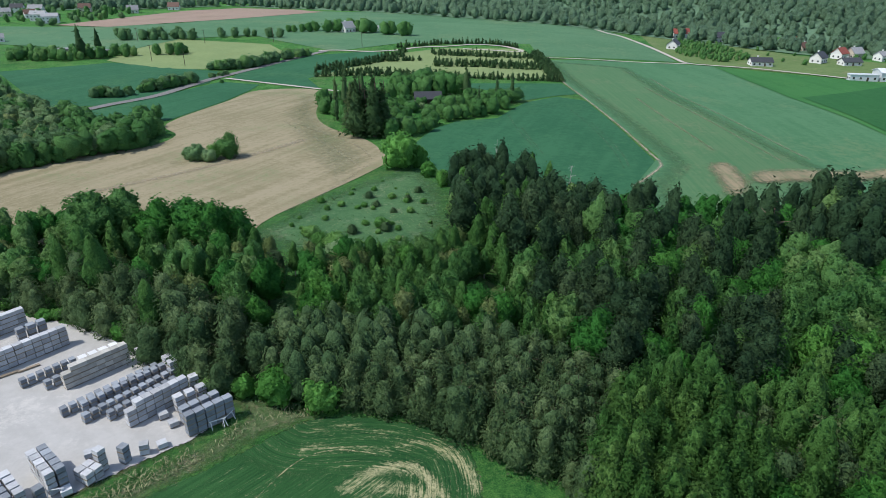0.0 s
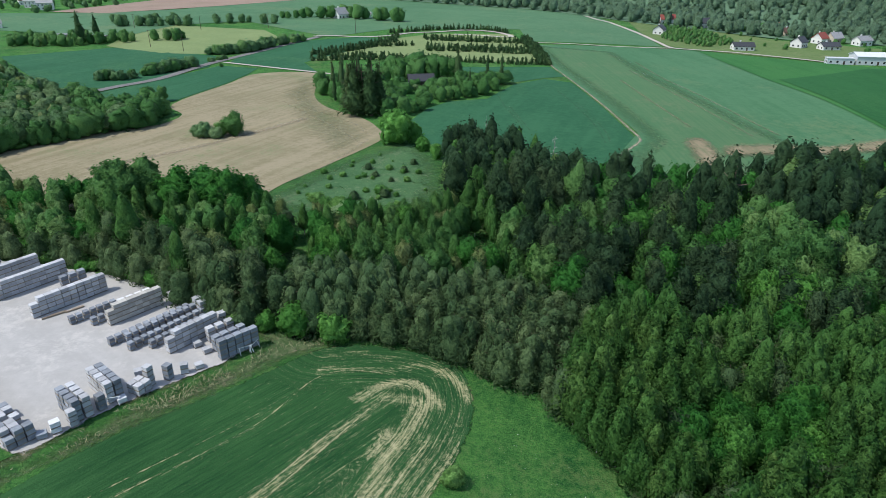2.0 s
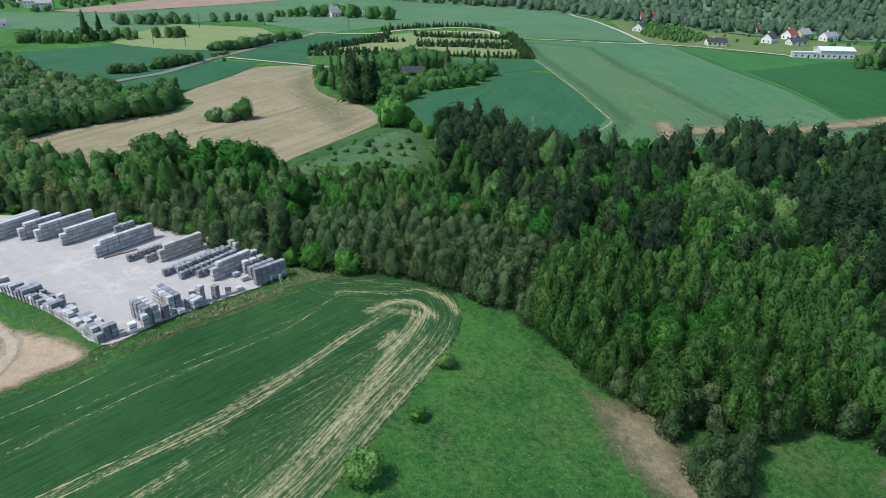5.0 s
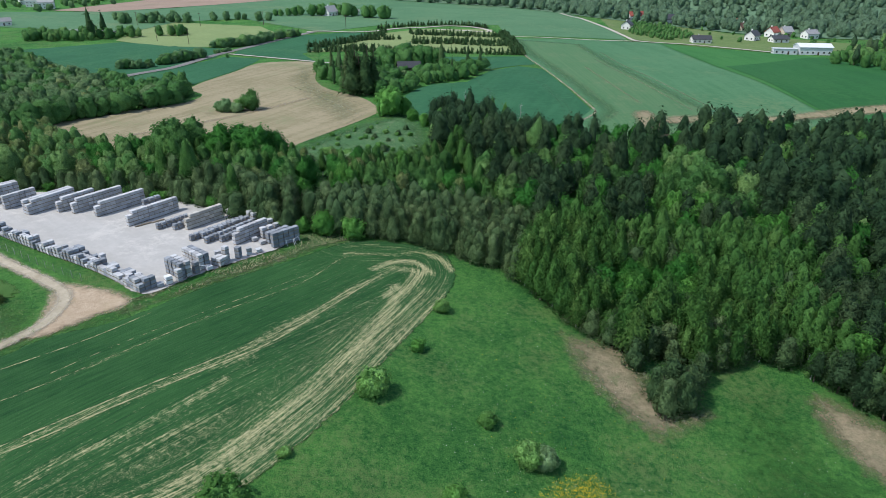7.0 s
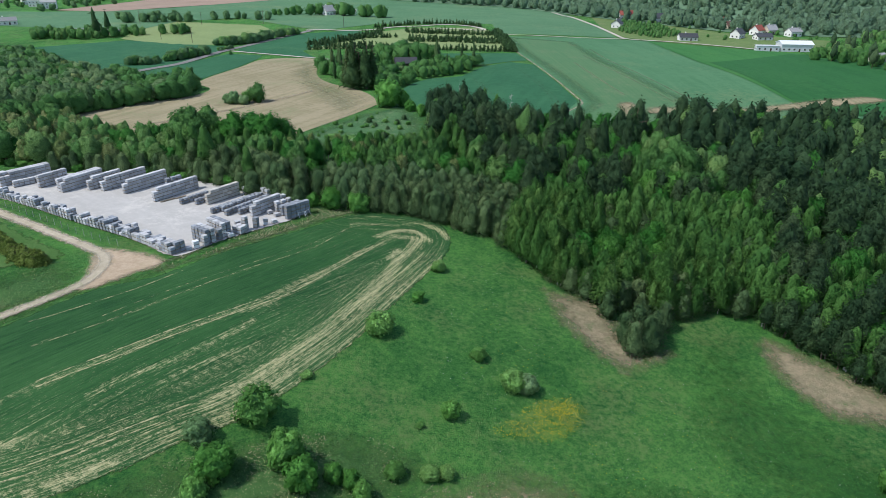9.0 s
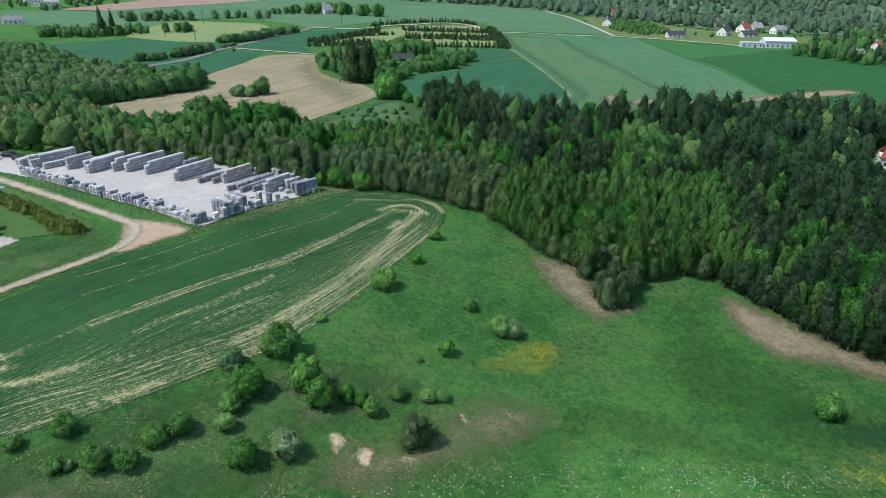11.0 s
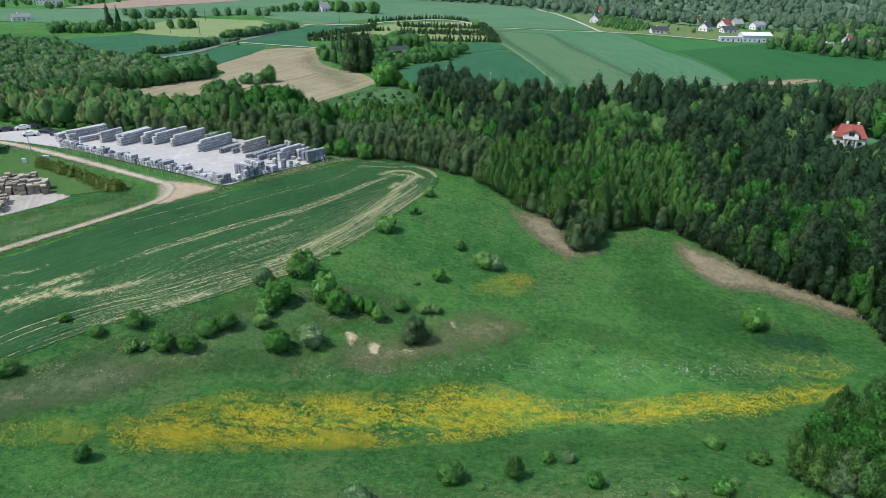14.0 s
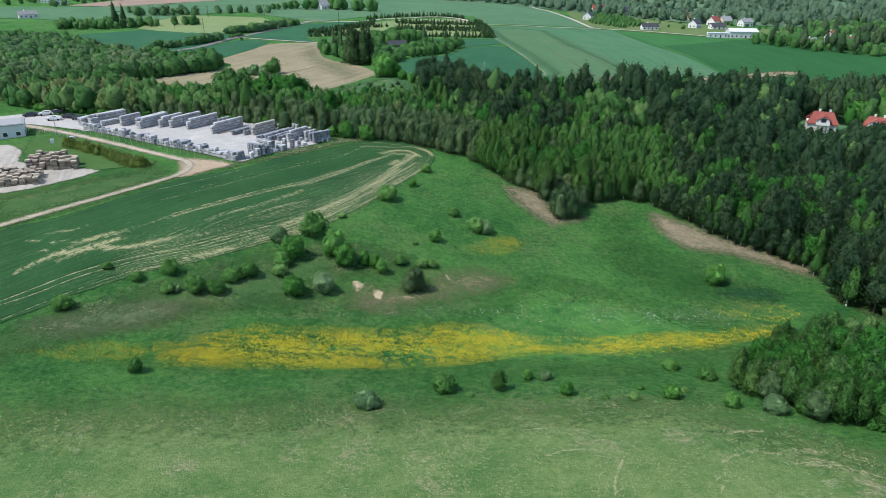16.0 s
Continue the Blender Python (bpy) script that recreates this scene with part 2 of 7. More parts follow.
M["vivid_dark"] = soil("dark_grass_field", ((0.021, 0.098, 0.030), (0.029, 0.118, 0.036), (0.036, 0.124, 0.039)), 0.008, 0.4, 0.0, 0.9, (0, 9.0, 0.4), 0.3)
M["village"] = soil("mown_lawn", ((0.10, 0.165, 0.055), (0.14, 0.20, 0.075), (0.18, 0.20, 0.10)), 0.02, 0.5)
M["asphalt"] = soil("worn_asphalt", ((0.16, 0.16, 0.155), (0.22, 0.215, 0.205), (0.26, 0.25, 0.23)), 0.05, 1.0)
M["gravel_road"] = soil("pale_gravel_lane", ((0.42, 0.39, 0.33), (0.52, 0.49, 0.42), (0.38, 0.35, 0.28)), 0.05, 1.0)
M["lawn"] = soil("mown_lawn_near", ((0.050, 0.120, 0.030), (0.072, 0.150, 0.042), (0.090, 0.150, 0.050)), 0.05, 1.4, 2.0)
M["yard"] = soil("concrete_yard", ((0.398, 0.390, 0.370), (0.450, 0.441, 0.420), (0.515, 0.500, 0.468)), 0.045, 0.5, 0.9, 0.85, (-50, 3.0, 0.5), 0.1)


def crop_material():
    m, nt, out = mat_new("young_cereal_with_straw")
    p = n_pos(nt)
    uv = nt.nodes.new("ShaderNodeUVMap")
    uv.uv_map = "flow"

    def flow(su, sv):
        mp = nt.nodes.new("ShaderNodeMapping")
        mp.inputs["Scale"].default_value = (su, sv, 1)
        nt.links.new(uv.outputs[0], mp.inputs["Vector"])
        return mp.outputs[0]
    f = n_math(nt, "ADD", n_math(nt, "MULTIPLY", n_noise(nt, p, 0.05, 4, 0.6), 0.42), n_math(nt, "MULTIPLY", n_noise(nt, flow(0.02, 0.9), 1.0, 3, 0.6), 0.30))
    f = n_math(nt, "ADD", f, n_math(nt, "MULTIPLY", n_range(nt, n_noise(nt, flow(0.20, 2.6), 1.0, 4, 0.8), 0.30, 0.70), 0.30))
    c = n_mix(nt, n_range(nt, f, 0.36, 0.64), (0.0108, 0.053, 0.016), (0.033, 0.104, 0.031))
    streak = n_math(nt, "ADD", n_math(nt, "MULTIPLY", n_noise(nt, flow(0.08, 2.9), 1.0, 4, 0.75), 0.36), n_math(nt, "MULTIPLY", n_noise(nt, flow(0.9, 7.0), 1.0, 3, 0.8), 0.26))
    streak = n_math(nt, "ADD", streak, n_math(nt, "MULTIPLY", n_noise(nt, p, 2.3, 6, 0.95), 0.38))
    lim = n_range(nt, n_attr(nt, "straw"), 0.0, 1.0, 0.335, 0.60)
    s = n_range(nt, n_math(nt, "SUBTRACT", lim, streak), -0.03, 0.06)
    straw = n_mix(nt, n_noise(nt, p, 2.0, 3), (0.28, 0.275, 0.13), (0.50, 0.465, 0.28))
    c = n_mix(nt, s, c, straw)
    h = n_math(nt, "ADD", n_noise(nt, flow(0.3, 5.0), 1.0, 3), n_noise(nt, p, 4.0, 3))
    e = n_math(nt, "ADD", n_attr(nt, "edge"), n_math(nt, "MULTIPLY", n_math(nt, "SUBTRACT", n_noise(nt, p, 0.9, 5, 0.7), 0.55), 2.0))
    n_surface(nt, out, c, 0.9, n_bump(nt, h, 0.5, 0.2), 0.12, 0.0, n_range(nt, e, 0.0, 0.3))
    return m


M["crop"] = crop_material()
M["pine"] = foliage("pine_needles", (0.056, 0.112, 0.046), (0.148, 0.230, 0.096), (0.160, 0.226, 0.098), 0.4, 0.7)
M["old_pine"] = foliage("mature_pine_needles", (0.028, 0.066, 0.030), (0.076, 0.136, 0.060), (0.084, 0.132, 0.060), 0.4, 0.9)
# Haze over the far hills is painted in: pale, bluish, low contrast.
M["hill"] = foliage("hazy_hill_leaves", (0.134, 0.240, 0.148), (0.156, 0.280, 0.164), (0.166, 0.282, 0.162), 0.45, 4.0)
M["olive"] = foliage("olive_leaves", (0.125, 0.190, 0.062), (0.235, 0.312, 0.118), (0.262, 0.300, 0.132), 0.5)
# Paler, greyer than the mixed leaves: far-wood haze is put into this colour.
M["alder"] = foliage("hazy_alder_leaves", (0.092, 0.195, 0.078), (0.180, 0.310, 0.126), (0.210, 0.310, 0.140), 0.5, 1.6)
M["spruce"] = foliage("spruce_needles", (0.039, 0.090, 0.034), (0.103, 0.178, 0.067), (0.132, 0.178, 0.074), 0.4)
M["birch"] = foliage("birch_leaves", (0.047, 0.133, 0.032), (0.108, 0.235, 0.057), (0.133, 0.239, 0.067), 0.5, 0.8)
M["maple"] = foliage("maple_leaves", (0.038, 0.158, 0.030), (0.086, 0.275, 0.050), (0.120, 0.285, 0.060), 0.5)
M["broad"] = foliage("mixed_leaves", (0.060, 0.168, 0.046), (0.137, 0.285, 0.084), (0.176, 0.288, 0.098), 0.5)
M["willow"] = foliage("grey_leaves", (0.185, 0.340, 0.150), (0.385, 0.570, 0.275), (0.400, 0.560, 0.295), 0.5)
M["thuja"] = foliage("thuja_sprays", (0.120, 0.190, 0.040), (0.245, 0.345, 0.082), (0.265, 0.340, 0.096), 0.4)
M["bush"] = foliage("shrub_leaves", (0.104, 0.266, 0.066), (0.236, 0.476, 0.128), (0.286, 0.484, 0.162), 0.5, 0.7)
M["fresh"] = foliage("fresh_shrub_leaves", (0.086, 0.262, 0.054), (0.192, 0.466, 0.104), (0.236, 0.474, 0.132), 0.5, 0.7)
M["bark"] = plain("brown_bark", (0.11, 0.085, 0.065), 0.9, 0.35, 2.0, 0.1)
M["birch_bark"] = plain("white_birch_bark", (0.40, 0.39, 0.35), 0.8, 0.4, 2.5, 0.15)
M["flower"] = plain("yellow_petals", (0.68, 0.57, 0.035), 0.8, 0.3, 1.0, 0.1)
M["white_flower"] = plain("white_petals", (0.72, 0.72, 0.66), 0.7, 0.15, 1.0, 0.1)
M["paver"] = plain("grey_concrete_block", (0.445, 0.455, 0.468), 0.85, 0.22, 2.0, 0.2)
M["paver_dark"] = plain("anthracite_concrete_block", (0.25, 0.275, 0.305), 0.85, 0.25, 2.0, 0.2)
M["paver_sand"] = plain("sand_coloured_block", (0.46, 0.445, 0.405), 0.85, 0.2, 2.0, 0.2)
M["paver_white"] = plain("white_wrapped_block", (0.72, 0.73, 0.74), 0.5, 0.1, 2.0, 0.4)
M["timber"] = plain("weathered_pallet_wood", (0.26, 0.215, 0.16), 0.85, 0.3, 3.0, 0.15)
M["crate"] = plain("weathered_crate_wood", (0.33, 0.285, 0.225), 0.9, 0.5, 1.0, 0.15)
M["render_white"] = plain("white_render", (0.76, 0.75, 0.72), 0.8, 0.06, 0.8, 0.2)
M["render_cream"] = plain("cream_render", (0.58, 0.52, 0.42), 0.8, 0.1, 0.8, 0.2)
M["roof_red"] = plain("red_roof_tile", (0.29, 0.088, 0.068), 0.75, 0.25, 1.2, 0.2)
M["roof_dark"] = plain("dark_roof_tile", (0.055, 0.06, 0.068), 0.7, 0.25, 1.2, 0.3)
M["roof_grey"] = plain("grey_roof_sheet", (0.28, 0.285, 0.29), 0.7, 0.2, 1.2, 0.3)
M["roof_brown"] = plain("brown_roof_tile", (0.15, 0.09, 0.07), 0.75, 0.25, 1.2, 0.25)
M["metal_white"] = plain("pale_metal_cladding", (0.62, 0.65, 0.67), 0.5, 0.08, 0.6, 0.4)
M["barn_wood"] = plain("old_barn_boards", (0.10, 0.075, 0.06), 0.9, 0.3, 1.5, 0.1)
M["glass"] = plain("dark_window_glass", (0.03, 0.035, 0.045), 0.12, 0.1, 0.5, 0.6)
M["car_white"] = plain("white_car_paint", (0.7, 0.7, 0.7), 0.3, 0.03, 0.5, 0.5)
M["car_dark"] = plain("dark_car_paint", (0.03, 0.035, 0.05), 0.3, 0.05, 0.5, 0.5)
M["rubber"] = plain("black_rubber", (0.02, 0.02, 0.02), 0.8, 0.1, 2.0, 0.2)
M["steel"] = plain("galvanised_steel", (0.45, 0.46, 0.47), 0.45, 0.1, 2.0, 0.5, 0.6)
M["fence_green"] = plain("dark_fence_mesh", (0.06, 0.075, 0.065), 0.6, 0.1, 2.0, 0.3)

# ---- the lie of the land ----
HX = [-100.0 + 30 * k for k in range(9)]
HY = [-95.0 + 30 * k for k in range(8)]
SWELL = [
    [0.4, 0.7, 0.5, 0.7, 0.8, 0.7, 0.8, 0.6],
    [1.5, 1.7, 0.2, 1.0, -0.2, -0.0, 0.3, 0.3],
    [2.7, 1.1, -2.0, 3.1, 0.7, 0.2, 0.6, 0.8],
    [2.8, 0.2, -4.3, 1.4, 0.5, 0.0, 0.3, 1.0],
    [2.6, 2.1, -3.6, -2.1, -1.1, -0.5, -0.3, 0.3],
    [1.6, 2.0, -3.3, -2.8, -0.9, -1.2, -1.4, -0.7],
    [0.4, 0.0, -3.1, -2.4, -1.2, -1.7, -1.5, -0.8],
    [0.0, -0.3, -1.4, -1.3, -1.0, -1.3, -1.1, -0.6],
    [-0.0, -0.1, -0.3, -0.4, -0.4, -0.8, -1.1, -0.7],
]


def smooth(a, b, v):
    t = np.clip((v - a) / (b - a), 0, 1)
    return t * t * (3 - 2 * t)


def land(x, y):
    """Height of the ground."""
    x, y = np.asarray(x, float), np.asarray(y, float)
    h = -1.5 - 3.5 * smooth(200, 420, y) - 4.0 * smooth(60, 200, x) * smooth(-60, 60, y)
    h = h - 7 * smooth(60, 140, x) * (1 - smooth(120, 260, y))
    edge = 740 - 1.7 * np.clip(x - 110, 0, 190) + 0.2 * np.clip(-x - 60, 0, 400)
    h = h + 0.085 * np.clip(y - edge, 0, 1100) * smooth(0, 150, y - edge)
    for i, gx in enumerate(HX):
        for j, gy in enumerate(HY):
            if SWELL[i][j]:
                h = h + SWELL[i][j] * np.exp(-((x - gx) ** 2 + (y - gy) ** 2) / 1352.0)
    return h


def lz(x, y):
    return float(land(x, y))


def spread(a, b, step, far, grow):
    mid = list(np.arange(a, b + 0.1, step))
    left, right, s = [], [], step
    while (mid[0] if not left else left[-1]) > -far or (mid[-1] if not right else right[-1]) < far:
        s *= grow
        left.append((left[-1] if left else mid[0]) - s)
        right.append((right[-1] if right else mid[-1]) + s)
    return np.array(left[::-1] + mid + right)


GXS = spread(-140, 140, 4.0, 2600, 1.13)
GYS = spread(-120, 180, 4.0, 2600, 1.13)


def mesh_ob(name, verts, faces, material, parent=None, label=""):
    me = bpy.data.meshes.new(name)
    me.from_pydata([tuple(v) for v in verts], [], [tuple(f) for f in faces])
    if material is not None:
        me.materials.append(material)
    me.update()
    ob = new(name, me)
    if parent is not None:
        ob.parent = parent
    if label:
        ob["label"] = label
    return ob


def make_ground():
    X, Y = np.meshgrid(GXS, GYS, indexing="ij")
    Z = land(X, Y)
    nx, ny = X.shape
    v = np.stack([X.ravel(), Y.ravel(), Z.ravel()], 1)
    idx = np.arange(nx * ny).reshape(nx, ny)
    f = np.stack([idx[:-1, :-1].ravel(), idx[1:, :-1].ravel(), idx[1:, 1:].ravel(), idx[:-1, 1:].ravel()], 1)
    ob = mesh_ob("ground", v.tolist(), f.tolist(), M["meadow"])
    for q in ob.data.polygons:
        q.use_smooth = True
    tagged(ob, "rolling green spring meadow with dry patches", "ground", kind="structure")


make_ground()


def curve_pts(pts, closed, n=6):
    """A smooth line through the points."""
    p = np.array(pts, float)
    k, res = len(p), []
    for i in range(k if closed else k - 1):
        a, b, c, d = (p[(i - 1) % k], p[i], p[(i + 1) % k], p[(i + 2) % k]) if closed else (p[max(i - 1, 0)], p[i], p[i + 1], p[min(i + 2, k - 1)])
        for t in np.arange(n) / n:
            res.append(0.5 * (2 * b + (c - a) * t + (2 * a - 5 * b + 4 * c - d) * t * t + (3 * b - a - 3 * c + d) * t ** 3))
    if not closed:
        res.append(p[-1])
    return np.array(res)


def inside(poly, x, y):
    poly = np.asarray(poly, float)
    x, y = np.asarray(x, float), np.asarray(y, float)
    r = np.zeros(x.shape, bool)
    for (x0, y0), (x1, y1) in zip(poly, np.roll(poly, -1, 0)):
        if y0 != y1:
            r ^= ((y0 > y) != (y1 > y)) & (x < (x1 - x0) * (y - y0) / (y1 - y0) + x0)
    return r


def to_line(line, x, y, closed=False):
    """Distance to a line, and the length along it at the nearest point."""
    line = np.asarray(line, float)
    ends = np.roll(line, -1, 0) if closed else line[1:]
    best, along, run = np.full(np.shape(x), 1e9), np.zeros(np.shape(x)), 0.0
    for (x0, y0), (x1, y1) in zip(line, ends):
        dx, dy = x1 - x0, y1 - y0
        q = dx * dx + dy * dy
        if q == 0:
            continue
        t = np.clip(((x - x0) * dx + (y - y0) * dy) / q, 0, 1)
        d = np.hypot(x - x0 - t * dx, y - y0 - t * dy)
        along = np.where(d < best, run + t * math.sqrt(q), along)
        best = np.minimum(best, d)
        run += math.sqrt(q)
    return best, along


def drape(name, pts, material, lift, label, category, step=None, rounded=True, n=5):
    """A sheet of ground cover of the given outline, laid on the land."""
    poly = curve_pts(pts, True, n) if rounded else np.array(pts, float)
    bm = bmesh.new()
    bm.faces.new([bm.verts.new((a, b, 0)) for a, b in poly])
    bmesh.ops.triangulate(bm, faces=bm.faces[:])
    (x0, y0), (x1, y1) = poly.min(0), poly.max(0)
    for axis, lo, hi, lines in ((0, x0, x1, GXS), (1, y0, y1, GYS)):
        cuts = [c for c in lines if lo < c < hi]
        if step:
            cuts = sorted(set(cuts) | set(np.arange(math.ceil(lo / step) * step, hi, step).tolist()))
        for c in cuts:
            co, no = ((c, 0, 0), (1, 0, 0)) if axis == 0 else ((0, c, 0), (0, 1, 0))
            bmesh.ops.bisect_plane(bm, geom=bm.verts[:] + bm.edges[:] + bm.faces[:], dist=1e-4, plane_co=co, plane_no=no)
    me = bpy.data.meshes.new(name)
    bm.to_mesh(me)
    bm.free()
    co = np.empty(len(me.vertices) * 3)
    me.vertices.foreach_get("co", co)
    co = co.reshape(-1, 3)
    co[:, 2] = land(co[:, 0], co[:, 1]) + lift
    me.vertices.foreach_set("co", co.ravel())
    d, _ = to_line(poly, co[:, 0], co[:, 1], True)
    at = me.attributes.new("edge", "FLOAT", "POINT")
    at.data.foreach_set("value", d)
    me.materials.append(material)
    for q in me.polygons:
        q.use_smooth = True
    me.update()
    return tagged(new(name, me), label, category, kind="structure")


def ribbon(name, pts, width, material, lift, label, category):
    c = curve_pts(pts, False, 8)
    t = np.gradient(c, axis=0)
    t /= np.linalg.norm(t, axis=1)[:, None]
    nrm = np.stack([-t[:, 1], t[:, 0]], 1)
    cols = np.array([-0.5, -0.42, -0.2, 0, 0.2, 0.42, 0.5]) * width
    v, e = [], []
    for k in range(len(c)):
        for o in cols:
            x, y = c[k] + nrm[k] * o
            v.append((x, y, lz(x, y) + lift))
            e.append(width / 2 - abs(o))
    w = len(cols)
    f = [(k * w + i, k * w + i + 1, (k + 1) * w + i + 1, (k + 1) * w + i) for k in range(len(c) - 1) for i in range(w - 1)]
    ob = mesh_ob(name, v, f, material)
    at = ob.data.attributes.new("edge", "FLOAT", "POINT")
    at.data.foreach_set("value", e)
    return tagged(ob, label, category, kind="structure")


# far fields, then near ones
drape("field_green", [(57, 392), (140, 397), (160, 395), (300, 262), (300, 120), (90, 110), (44, 110), (46, 150), (62, 180), (60, 229), (56, 321)], M["green"], 0.15, "wide field of young green cereal", "field", rounded=False)
drape("field_vivid", [(160, 395), (232, 338), (330, 280), (330, 150), (230, 160), (157, 190), (154, 288), (158, 360)], M["vivid"], 0.32, "bright green grass field", "field", rounded=False)
drape("field_thin", [(57.5, 398), (73, 384), (104.9, 370), (101.5, 280), (104, 243), (108, 209.5), (112, 190.5), (120, 176), (100, 158), (60, 112), (46, 112), (50, 157), (60.5, 174), (60.7, 183), (59.9, 214), (58, 261), (56.2, 304), (56.6, 331)], M["brown_green"], 0.24, "thin brownish striped half of the cereal field", "field", 5.0, False)
drape("field_vivid_dark", [(160, 290), (228, 331), (330, 262), (330, 150), (232, 160), (158, 190)], M["vivid_dark"], 0.5, "darker green half of the grass field", "field", rounded=False)
drape("bare_patch", [(73.5, 175), (82, 179), (83, 167.9), (79, 154), (69, 146), (70, 158.9)], M["dry_tan"], 0.34, "bare tan patch at the field corner", "ground", 3.0)
drape("bare_strip", [(84.0, 171), (99.8, 179), (125, 186), (168, 203), (196, 210), (200, 200), (160, 188), (122, 174), (99.8, 166), (81.2, 159)], M["dry_tan"], 0.62, "bare sandy strip along the wood", "ground", 3.0)
drape("field_upper", [(-70, 425), (-30, 470), (60, 470), (58, 408), (142, 406), (150, 480), (140, 600), (60, 640), (-60, 730), (-160, 760), (-250, 640), (-120, 480)], M["far_green"], 0.2, "broad pale green cereal field", "field", rounded=False)
drape("field_left", [(-330, 560), (-280, 565), (-200, 630), (-130, 520), (-190, 485), (-200, 425), (-240, 430), (-420, 480), (-420, 560)], M["far_green"], 0.28, "green cereal field below the village", "field", rounded=False)
drape("field_tan", [(-78, 112), (-114, 146), (-118, 160), (-111, 179), (-103, 185), (-89, 186), (-85, 200), (-94, 216), (-86, 255), (-80, 281), (-54, 282), (-47, 235), (-39, 213), (-24, 196), (-17, 180), (-16, 171), (-36, 128), (-42, 112)], M["tan"], 0.12, "tan field of dry stubble with faint tracks", "field")
drape("stubble_regrowth", [(-59.1, 275.5), (-48.5, 262.8), (-38, 221.5), (-22, 188), (-19, 171.1), (-27, 152), (-38.3, 170), (-52.1, 205), (-62, 240)], M["regrowth"], 0.16, "thin green regrowth over tan stubble", "ground", 3.0)
drape("stubble_regrowth", [(-78.2, 171.4), (-73.1, 177.5), (-62, 182), (-54.8, 181.0), (-54.4, 174.5), (-59.8, 169), (-74.2, 166.5)], M["regrowth"], 0.17, "green grass round the trees in the stubble", "ground", 1.5)
for pts, w in (([(-49.7, 215.2), (-38.1, 203.2), (-25.3, 187.4), (-19.8, 173.9)], 1.6), ([(-56.0, 220.9), (-43.4, 201.6), (-30.6, 182.3), (-22.0, 165.5)], 1.6), ([(-87.5, 140.8), (-70.8, 158.4), (-56.8, 175.8), (-43.2, 196.1)], 4.5), ([(-20.1, 171.0), (-27.7, 145.5), (-34.3, 130.7)], 2.0)):
    ribbon("wheel_track", pts, w, M["stubble_track"], 0.24, "pale wheel track in the tan stubble", "track")
drape("field_strip", [(-131, 232), (-118, 262), (-104, 304), (-84, 296), (-84, 280), (-87, 255), (-95, 222), (-110, 200)], M["teal"], 0.1, "narrow strip of dark green cereal", "field", rounded=False)
drape("field_dark", [(-9, 192), (-6.4, 201.3), (-2.9, 211.9), (4.8, 222.9), (19.0, 227.9), (25.5, 242.8), (32.5, 257.5), (47.0, 270.6), (57.4, 262), (59.2, 214), (59.8, 176), (49, 155.8), (44, 112), (22, 112), (0, 160)], M["teal"], 0.12, "dark blue-green cereal field beside the wood", "field", rounded=False)
drape("field_strip", [(-18, 303), (55, 306), (57, 277), (47, 273), (33, 262), (22, 284), (6, 296)], M["teal"], 0.13, "narrow strip of dark green cereal", "field", rounded=False)
drape("field_lime", [(-192, 376), (-200, 422), (-192, 483), (-120, 458), (-98, 414), (-114, 345), (-150, 345)], M["lime"], 0.14, "pale lime-green field with a grove", "field", rounded=False)
drape("field_soil", [(-330, 572), (-278, 734), (-234, 775), (-168, 762), (-130, 732), (-206, 636), (-280, 562)], M["pink"], 0.4, "strip of bare pinkish ploughed soil", "field", rounded=False)
drape("field_mid_left", [(-225, 330), (-185, 368), (-116, 338), (-108, 300), (-126, 246), (-150, 240)], M["teal"], 0.14, "dark green cereal field behind the road", "field", rounded=False)
drape("field_road_side", [(-104, 330), (-82, 405), (-50, 425), (-22, 410), (-66, 316), (-54, 285), (-78, 299), (-102, 313)], M["teal"], 0.14, "dark green cereal field along the road", "field", rounded=False)
drape("village_lawn", [(150, 480), (146, 412), (164, 398), (232, 350), (300, 330), (300, 400), (240, 450), (195, 530), (165, 575)], M["village"], 0.2, "mown village lawns round the houses", "lawn", rounded=False)
drape("orchard_floor", [(-64, 322), (-26, 420), (0, 444), (52, 444), (56, 318), (-24, 332)], M["lime"], 0.16, "pale grass between the planted rows", "lawn", rounded=False)
ribbon("road", [(-140, 215), (-129, 244), (-118, 266), (-112, 304), (-105, 332), (-89, 389), (-80, 415), (-76, 424)], 4.5, M["asphalt"], 0.3, "grey country road lined with trees", "road")
ribbon("farm_lane", [(-105, 314), (-79, 299), (-53, 284), (-30, 270)], 2.2, M["gravel_road"], 0.3, "pale gravel farm lane", "lane")
ribbon("field_track", [(48, 154), (54.7, 163.0), (59.6, 170.3), (60.9, 176), (60.6, 184), (60.0, 213.8), (58.2, 260.9), (56.4, 303.6), (56.8, 330.6), (57.1, 366.4), (57.5, 400)], 1.9, M["track"], 0.3, "pale track between two fields", "track")
for pts in ([(48.0, 243.6), (49.7, 220.1), (50.7, 190.9), (49.3, 168.5)], [(51.4, 221.8), (52.4, 186), (51.0, 170)], [(23.5, 232.7), (24.5, 212.7), (27.2, 189.0)], [(26.0, 215.1), (27.2, 200.2), (29, 182)]):
    ribbon("tramline", pts, 0.8, M["faint"], 0.16, "faint pale tramline in the dark cereal", "track")
for pts in ([(103.5, 330), (101.5, 280), (104, 243), (108, 209.5), (112, 190.5)], [(92, 300), (93, 260), (97, 215), (101, 186)], [(80, 270), (80, 230), (82, 190)]):
    ribbon("wheel_track", pts, 1.7, M["faint"], 0.3, "faint brown wheel track in the cereal field", "track")
